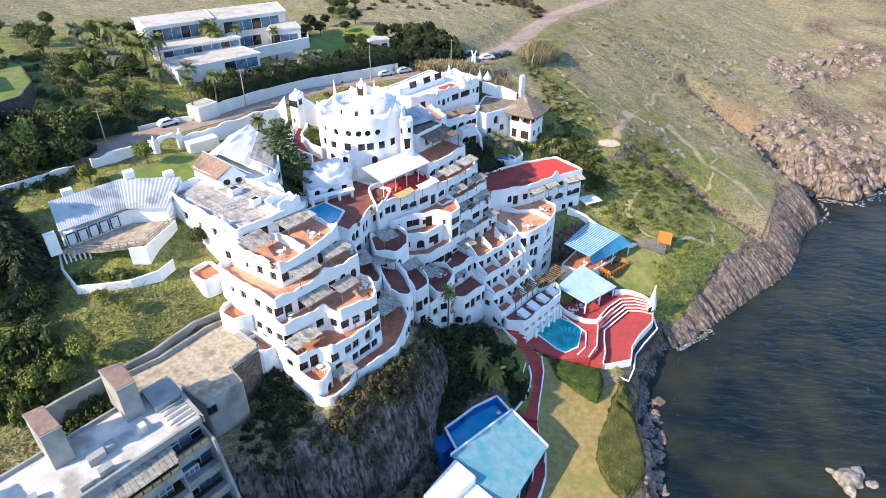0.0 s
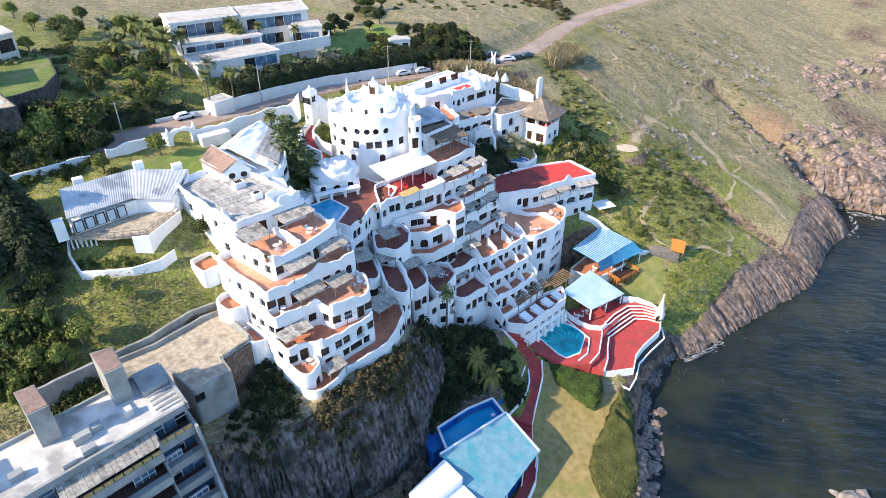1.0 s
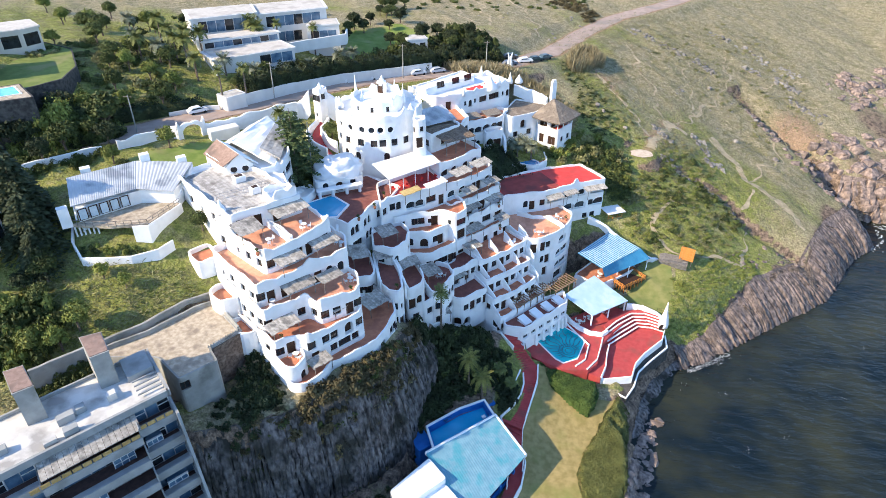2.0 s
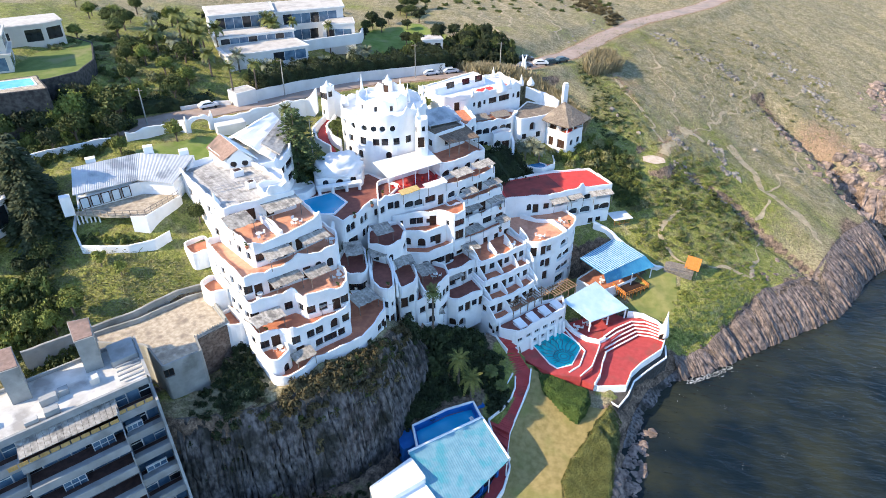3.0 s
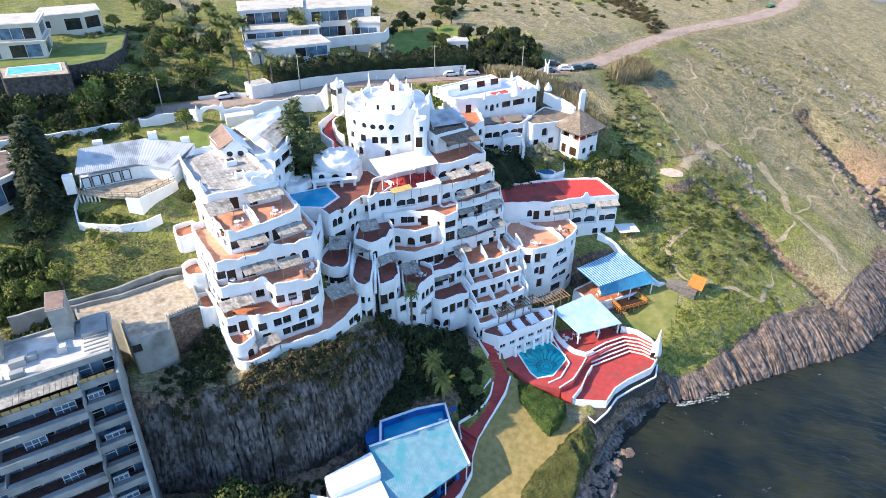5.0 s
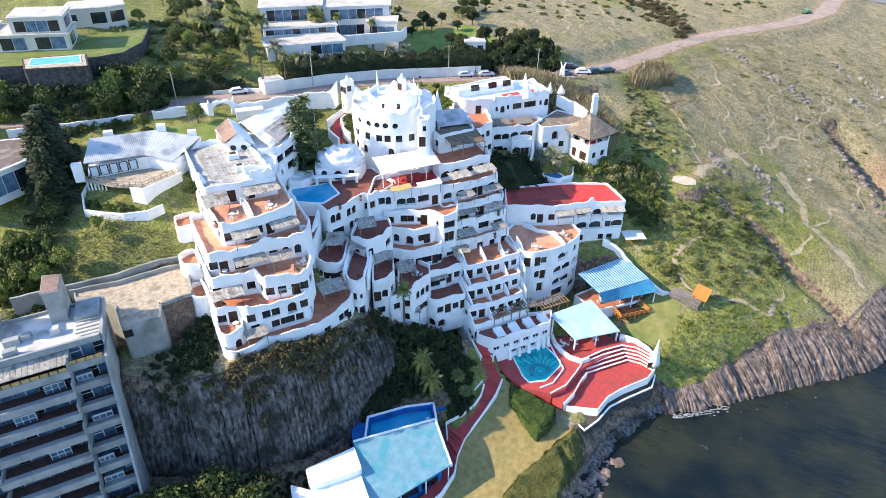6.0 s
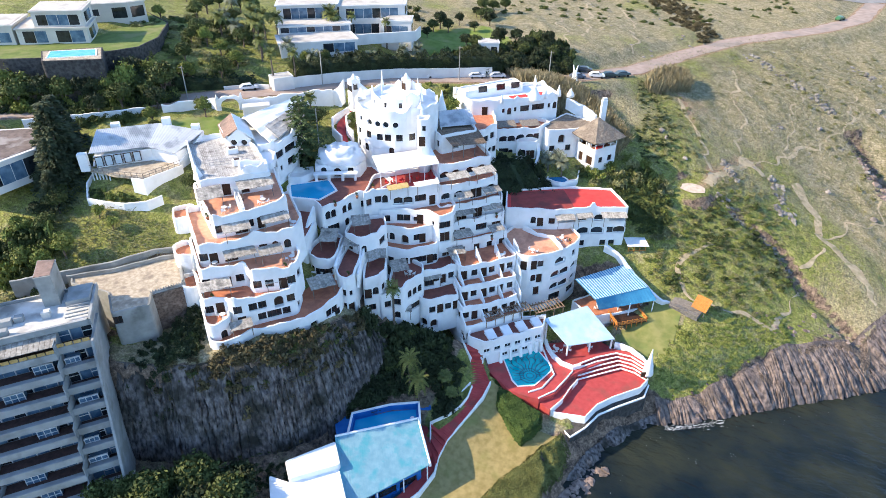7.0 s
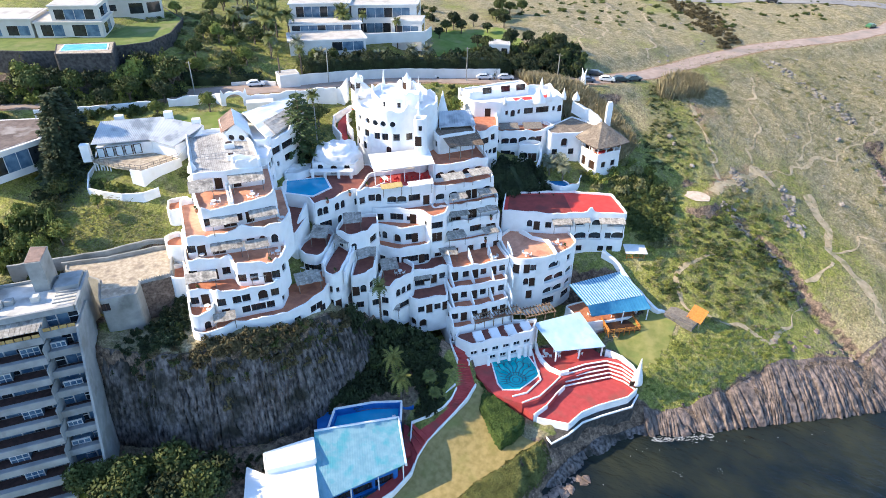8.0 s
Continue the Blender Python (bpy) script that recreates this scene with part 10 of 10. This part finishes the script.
reeds("grass_tussocks", "tufts of rough grass on the slope below the garden wall", [(-70, 56), (-60, 78), (-40, 80), (-34, 77), (-48, 62), (-58, 48)], 2600, 0.25, 0.6, 4, SCRUB)
reeds("agaves", "pale spiky agave leaves on the cliff top", [(-10, 65), (-5.6, 70), (-3, 75), (-4.5, 76), (-12, 67)], 60, 0.4, 0.9, 5, PALMG)


# ---- tracks over the hill ----
TRACK = mat("trodden_earth", (0.33, 0.265, 0.165), (0.44, 0.36, 0.24), 0.9, 0.95, 0.03, 4, c=(0.24, 0.22, 0.12), cscale=0.5)
for line, w in (([(47.6, 165.6), (49.6, 171), (52.4, 178), (54, 182.4), (57.6, 182), (60.4, 180)], 3.4), ([(68, 184), (71.8, 179), (74.4, 173.3), (77.1, 167.2), (81.3, 162.4), (85.7, 159.6), (88.6, 155)], 3.6), ([(76.7, 164.7), (74.9, 160.2), (71.8, 156.4)], 1.4),
                ([(72.9, 151.8), (73.2, 147.6), (70, 143.5), (66.2, 138), (61.6, 134.4), (55.9, 132.6), (49.9, 134.6), (47, 138.5), (49.7, 143.8), (54.7, 153.4)], 1.5), ([(48, 171), (42.8, 182.6), (38.5, 189.7), (33, 199), (28, 209)], 1.6), ([(53.8, 184.8), (51.8, 198.4), (48.8, 208.7), (46, 226)], 1.3),
                ([(56.7, 184), (65.7, 194.1), (74.3, 207.1), (78.7, 216.3), (82.4, 238.4)], 1.3), ([(76, 168), (82, 176), (88, 182), (90, 194)], 1.0), ([(66, 191), (64, 206), (67, 224)], 1.0),
                ([(-14, 272), (-5, 245), (1, 215)], 1.4), ([(-27, 263), (-12, 233), (0, 204)], 1.4), ([(0, 268), (10, 246), (17, 216)], 1.4), ([(90, 222), (100, 230), (112, 236)], 1.0)):
    ribbon("dirt_track", "bare earth footpath trodden through dry grass", line, max(0.5, w * 0.5), TRACK, 0.09, 0.8, 2.2, category="path", stray=1.3)
bm = bmesh.new()
pp = [(41.4 + 3.6 + 2.9 * math.cos(a * 0.5236) * (1 + 0.15 * math.sin(a * 3)), 161.6 + 2.6 * math.sin(a * 0.5236)) for a in range(12)]
v = [bm.verts.new((x, y, 26.34)) for x, y in pp]
cv = bm.verts.new((45, 161.6, 26.36))
for i in range(12):
    bm.faces.new((v[i], v[(i + 1) % 12], cv))
tagged(mesh_ob("bare_patch", bm, mat("pale_sand", (0.46, 0.37, 0.28), (0.60, 0.50, 0.40), 1.2, 0.95, 0.02, 5)), "bare pale sandy patch in the grass", "sand patch", kind="structure")
ribbon("far_road", "pale asphalt road across the top of the hill", [(-120, 233), (-56, 264), (19, 300), (80, 329), (140, 358)], 7, ASPHALT, 0.2, 4.0, 0.0)


# ---- mown lawn by the sea ----
LAWN = mat("sunburnt_lawn", (0.225, 0.182, 0.066), (0.33, 0.26, 0.108), 0.9, 0.95, 0.05, 9, c=(0.20, 0.205, 0.058), cscale=0.22, cpos=(0.52, 0.8))


GREENLAWN = mat("watered_green_lawn", (0.13, 0.19, 0.035), (0.20, 0.25, 0.06), 0.5, 0.95, 0.02, 6, c=(0.24, 0.24, 0.09), cscale=0.2, cpos=(0.5, 0.7))


def lawn_sheet(name, label, poly, lift, step=0.8, material=None):
    xs, ys = [p[0] for p in poly], [p[1] for p in poly]
    ax, ay = np.arange(min(xs), max(xs), step), np.arange(min(ys), max(ys), step)
    gx, gy = np.meshgrid(ax, ay)
    ok = inside(poly, gx + step / 2, gy + step / 2)
    ids, V, F = {}, [], []
    for j in range(len(ay) - 1):
        for i in range(len(ax) - 1):
            if not ok[j, i]:
                continue
            f = []
            for a, b in ((j, i), (j, i + 1), (j + 1, i + 1), (j + 1, i)):
                if (a, b) not in ids:
                    ids[a, b] = len(V)
                    V.append((ax[b], ay[a], gz(ax[b], ay[a]) + lift))
                f.append(ids[a, b])
            F.append(f)
    me = bpy.data.meshes.new(name)
    me.from_pydata(V, [], F)
    me.materials.append(material or LAWN)
    me.polygons.foreach_set("use_smooth", np.ones(len(F), bool))
    tagged(new(name, me), label, "lawn", kind="structure")


lawn_sheet("lawn", "sunburnt mown lawn above the shore", [(19.6, 97.2), (21.0, 97.4), (26.4, 92), (31, 91.5), (36.4, 92), (33, 88), (30, 82), (28.4, 76), (29, 70), (32, 66), (30, 50), (12, 50), (14.2, 63), (16.5, 68), (17.5, 70.6), (18.1, 75.1), (17.3, 78.4), (17.2, 82.0), (18.1, 85.8), (19.1, 89.9), (19.7, 92.6), (19.8, 96)], 0.10, 0.4)
lawn_sheet("lawn", "small mown lawn beside the timber terrace", [(38.6, 118.6), (44.6, 116.6), (48.6, 118.6), (50.6, 126), (48.6, 131), (44, 129.4), (40, 121.6)], 0.08, material=mat("olive_lawn", (0.15, 0.17, 0.048), (0.24, 0.23, 0.082), 0.5, 0.95, 0.02, 6, c=(0.14, 0.18, 0.05), cscale=0.2))
lawn_sheet("lawn", "green lawn behind the hotel wall", [(-62, 101), (-52, 98), (-44, 106), (-40, 112), (-41, 121), (-47, 117.6), (-55, 109.6)], 0.12, material=GREENLAWN)
lawn_sheet("lawn", "open villa lawn behind the road", [(-34, 172), (-22, 168.5), (-12, 178), (-14, 195), (-28, 205), (-44, 190)], 0.15, 1.2, GREENLAWN)


# ---- foam and weed at the water's edge ----
FOAM = mat("sea_foam", (0.55, 0.58, 0.58), (0.75, 0.77, 0.77), 3, 0.9)


def foam(name, label, line, n, spread, seed, size):
    rng = np.random.default_rng(seed)
    pts = np.array(line, float)
    V, F = [], []
    for _ in range(n):
        k = rng.integers(0, len(pts) - 1)
        t = rng.uniform()
        c = pts[k] + (pts[k + 1] - pts[k]) * t
        d = pts[k + 1] - pts[k]
        d = d / np.hypot(*d)
        c = c + np.array([d[1], -d[0]]) * abs(rng.normal(0, spread)) + rng.normal(0, 0.3, 2)
        m = rng.integers(5, 9)
        L, w = size * rng.uniform(0.5, 2.2), size * rng.uniform(0.12, 0.35)
        a = math.atan2(d[1], d[0]) + rng.normal(0, 0.35)
        b = len(V)
        for i in range(m):
            th = 6.2832 * i / m
            q = (L * math.cos(th) * rng.uniform(0.6, 1.1), w * math.sin(th) * rng.uniform(0.5, 1.2))
            V.append((c[0] + q[0] * math.cos(a) - q[1] * math.sin(a), c[1] + q[0] * math.sin(a) + q[1] * math.cos(a), 0.05))
        F.append(tuple(range(b, b + m)))
    me = bpy.data.meshes.new(name)
    me.from_pydata(V, [], F)
    me.materials.append(FOAM)
    tagged(new(name, me), label, "foam", kind="stuff")


foam("sea_foam", "white foam washing along the foot of the sea cliff", [(52.5, 108.2), (55, 109.8), (58.5, 112.2), (62.5, 115.2)], 170, 0.4, 1, 0.2)
foam("sea_foam", "thin foam flecks along the rocks", [(44.5, 84), (47.5, 94), (50, 103.5), (58, 109.5), (68, 117), (77, 123.5), (85, 130)], 26, 0.5, 4, 0.09)
foam("sea_foam", "breaking white foam at the headland", [(112, 172), (114, 164), (119, 179), (128, 175), (136, 181), (146, 187.5)], 150, 1.2, 2, 0.45)
for k, (x, y) in enumerate(((81.9, 104.3), (68, 92), (93, 121), (101, 128), (60, 88), (74.5, 76.5), (88, 96), (58.4, 102.5), (64.5, 107))):
    foam("sea_foam", "small patch of broken foam over a sunken rock", [(x - 0.9, y - 0.5), (x + 0.9, y + 0.5)], 8, 0.5, 20 + k, 0.09)


# ---- parked cars, poles ----
def car(x, y, yaw, colour, name="car", label="white parked car by the road", van=False):
    paint = mat(name + "_paint", colour, tuple(c * 1.08 for c in colour), 1, 0.3, spec=0.6)
    root = thing(name, x, y, gz(x, y) + 0.15, label, "car", "parked cars", yaw=yaw)
    h = 1.9 if van else 1.45
    prof = [(-2.15, 0.35), (-2.2, 0.8), (-1.95, 0.95), (-1.35, h - 0.08), (-0.9, h), (0.5, h), (1.15, 0.98), (2.0, 0.85), (2.2, 0.6), (2.15, 0.35)]
    bm = bmesh.new()
    rows = []
    for s, k in ((-0.85, 0.9), (-0.8, 1.0), (0.8, 1.0), (0.85, 0.9)):
        rows.append([bm.verts.new((px, s * (0.86 if pz > 1.1 else 1.0), 0.35 + (pz - 0.35) * (1 if k == 1 else 0.97))) for px, pz in prof])
    n = len(prof)
    for r0, r1 in zip(rows, rows[1:]):
        for i in range(n):
            bm.faces.new((r0[i], r0[(i + 1) % n], r1[(i + 1) % n], r1[i]))
    bm.faces.new(rows[0][::-1])
    bm.faces.new(rows[-1])
    bmesh.ops.recalc_face_normals(bm, faces=bm.faces[:])
    part("body", bm, paint, root)
    for x0, x1, x2, x3 in ((-1.3, -0.95, 0.45, 1.0),):
        for s in (-0.745, 0.745):
            bm = bmesh.new()
            vs = [bm.verts.new((px, s * (1.0 if pz > 1.2 else 1.12), pz)) for px, pz in ((-1.55, 1.0), (-1.2, h - 0.14), (0.45, h - 0.14), (0.95, 1.02))]
            bm.faces.new(vs)
            r = bmesh.ops.extrude_face_region(bm, geom=bm.faces[:])
            bmesh.ops.translate(bm, verts=[q for q in r["geom"] if isinstance(q, bmesh.types.BMVert)], vec=(0, math.copysign(0.03, s), 0))
            part("side_window", bm, GLASS, root)
    bm = bmesh.new()
    bm.faces.new([bm.verts.new(p) for p in ((0.56, -0.62, h - 0.03), (1.18, -0.7, 1.0), (1.18, 0.7, 1.0), (0.56, 0.62, h - 0.03))])
    r = bmesh.ops.extrude_face_region(bm, geom=bm.faces[:])
    bmesh.ops.translate(bm, verts=[q for q in r["geom"] if isinstance(q, bmesh.types.BMVert)], vec=(0.03, 0, 0.03))
    part("windscreen", bm, GLASS, root)
    for wx in (-1.35, 1.35):
        for wy in (-0.8, 0.8):
            bm = bmesh.new()
            tube(bm, (wx, wy - 0.1, 0.16), (wx, wy + 0.1, 0.16), 0.32, n=12)
            part("wheel", bm, mat_tyre, root)


mat_tyre = mat("black_tyre", (0.015, 0.015, 0.015), (0.03, 0.03, 0.03), 3, 0.8)
for x, y, yaw, c, nm, lb in ((-57.4, 126.6, 45, (0.7, 0.7, 0.7), "white_car", "white car parked on the gravel road"), (-31.5, 158.8, 50, (0.72, 0.72, 0.72), "white_car", "white car parked before the villa wall"),
                             (-25.4, 163.0, 40, (0.70, 0.70, 0.70), "white_pickup", "white pickup parked before the villa wall"), (-15.4, 168.4, 32, (0.62, 0.63, 0.64), "silver_car", "silver car parked by the road"), (-10.6, 171.6, 32, (0.55, 0.56, 0.58), "grey_car", "pale grey car parked by the road"),
                             (8.6, 182.6, 30, (0.10, 0.12, 0.16), "dark_car", "dark blue car parked on the gravel lot"), (12.8, 187.0, 20, (0.68, 0.68, 0.68), "white_car", "white car parked on the gravel lot"), (15.8, 189.8, 30, (0.03, 0.05, 0.05), "black_car", "black car parked on the gravel lot"),
                             (8.4, 190.6, 15, (0.05, 0.055, 0.06), "black_car", "black car parked at the road bend"), (18.6, 193.4, 40, (0.07, 0.1, 0.11), "dark_car", "dark teal car parked on the gravel lot"), (41.6, 305.7, 26, (0.05, 0.05, 0.06), "black_car", "black car on the far road"),
                             (76.4, 296.6, 60, (0.05, 0.14, 0.06), "green_van", "green van on the far road")):
    car(x, y, yaw, c, nm, lb)


def pole(x, y, h, arms=1):
    root = thing("utility_pole", x, y, gz(x, y), "grey utility pole with a crossarm", "pole", "utility poles")
    bm = bmesh.new()
    tube(bm, (0, 0, -0.5), (0.1, 0, h), 0.16, 0.10, 8)
    part("mast", bm, CONCRETE, root)
    for i in range(arms):
        bm = bmesh.new()
        tube(bm, (-0.9, 0, h - 0.4 - i * 0.6), (0.9, 0, h - 0.4 - i * 0.6), 0.06, n=5)
        part("crossarm", bm, POLE, root)


for x, y, h in ((-64.4, 113.8, 8.0), (-44.4, 138.6, 9), (-18.8, 164.4, 9), (2.2, 176.6, 8), (-28, 113, 12)):
    pole(x, y, h)
gs = thing("gate_sign", 8.6, 179.2, gz(8.6, 179.2), "tall white sculpted gate post at the car park", "gate post")
for dx in (-0.5, 0.5):
    bm = bmesh.new()
    tube(bm, (dx, 0, -0.3), (dx * 0.5, 0, 3.0), 0.45, 0.3, 8)
    tube(bm, (dx * 0.5, 0, 3.0), (dx * 1.3, 0, 4.6), 0.3, 0.1, 8)
    part("horn", bm, WHITE, gs)

for proto in list(TREES.values()) + list(PALMS.values()):
    for o in (*proto.children_recursive, proto):
        bpy.data.objects.remove(o)


# ---- terrace furniture ----
CHAIRWHITE = mat("white_plastic", (0.70, 0.70, 0.68), (0.76, 0.76, 0.74), 3, 0.5)
CLAYPOT = mat("clay_pot", (0.34, 0.14, 0.08), (0.42, 0.18, 0.10), 2, 0.85)


def make_chair(material, label):
    root = thing("terrace_chair", 0, 0, -520, label, "chair", "terrace chairs")
    bm = bmesh.new()
    box(bm, -0.25, -0.25, 0.42, 0.25, 0.25, 0.47)
    part("seat", bm, material, root)
    bm = bmesh.new()
    box(bm, -0.25, 0.22, 0.47, 0.25, 0.27, 0.92)
    part("backrest", bm, material, root)
    for x in (-0.22, 0.22):
        for y in (-0.22, 0.22):
            bm = bmesh.new()
            tube(bm, (x, y, 0), (x, y, 0.42), 0.025, n=5)
            part("leg", bm, material, root)
    return root


def make_table():
    root = thing("terrace_table", 0, 0, -520, "small round white table on a hotel terrace", "table", "terrace tables")
    bm = bmesh.new()
    tube(bm, (0, 0, 0.70), (0, 0, 0.74), 0.5, n=14)
    part("tabletop", bm, CHAIRWHITE, root)
    bm = bmesh.new()
    tube(bm, (0, 0, 0), (0, 0, 0.70), 0.05, n=6)
    part("pedestal", bm, CHAIRWHITE, root)
    bm = bmesh.new()
    tube(bm, (0, 0, 0), (0, 0, 0.03), 0.28, n=10)
    part("foot", bm, CHAIRWHITE, root)
    return root


def make_pot():
    root = thing("plant_pot", 0, 0, -520, "clay pot with a leafy plant on a terrace", "plant pot", "plant pots")
    bm = bmesh.new()
    tube(bm, (0, 0, 0), (0, 0, 0.5), 0.22, 0.32, 10)
    part("pot", bm, CLAYPOT, root)
    shared("leaves", leaves("leaves", 90, (0.5, 0.5, 0.5), 0.12, 77, LEAF, 5, 0.6), root, pose(0, 0, 0.8))
    return root


white_chair, red_chair = make_chair(CHAIRWHITE, "white plastic chair on a hotel terrace"), make_chair(REDCLOTH, "red chair under the white awning")
table, pot = make_table(), make_pot()
SPOTS = [(*W(13.0, 5.4), 32.96), (*W(2.6, 3.6), 30.46), (*W(3.4, 10.0), 36.56), (*W(15.6, 6.6), 36.56), (*W(7.0, 15.4), 43.56), (*W(13.6, 15.6), 43.56), (*W(20.6, 11.0), 28.06), (*W(17.6, 11.6), 40.16), (-0.4, 101.6, 24.56),
         (13.2, 116.6, 23.66), (18.6, 120.6, 24.06), (22.6, 128.0, 24.06), (30.6, 112.4, 8.56), (28.6, 110.6, 8.56), (34.0, 115.0, 8.56), (36.4, 126.4, 12.26), (33.4, 123.6, 12.26)]
for i, (x, y, z) in enumerate(SPOTS):
    copy_thing(table, pose(x, y, z))
    for k in range(2 + i % 2):
        a = i * 1.3 + k * 2.2
        copy_thing(white_chair, pose(x + 0.85 * math.cos(a), y + 0.85 * math.sin(a), z, 0, 0, math.degrees(a) - 90))
for i in range(12):
    t = i / 12
    copy_thing(red_chair, pose(-11.2 + 7.6 * t + 0.6 * (i % 2), 112.0 + 7.8 * t - 0.3 * (i % 2), 37.26, 0, 0, 40 + 47 * (i % 3)))
for x, y, z in ((*W(1.8, 5.6), 32.96), (*W(14.0, 4.2), 36.56), (*W(4.0, 13.4), 43.56), (-6.4, 89.4, 29.86), (1.4, 104.4, 23.56), (10.2, 118.4, 26.06), (9.6, 122.0, 29.46), (24.6, 127.6, 24.06), (-13.2, 104.0, 37.4), (-15.2, 99.4, 37.4), (-12.4, 108.8, 37.4)):
    copy_thing(pot, pose(x, y, z))
for proto in (white_chair, red_chair, table, pot):
    for ob in (*proto.children_recursive, proto):
        bpy.data.objects.remove(ob)
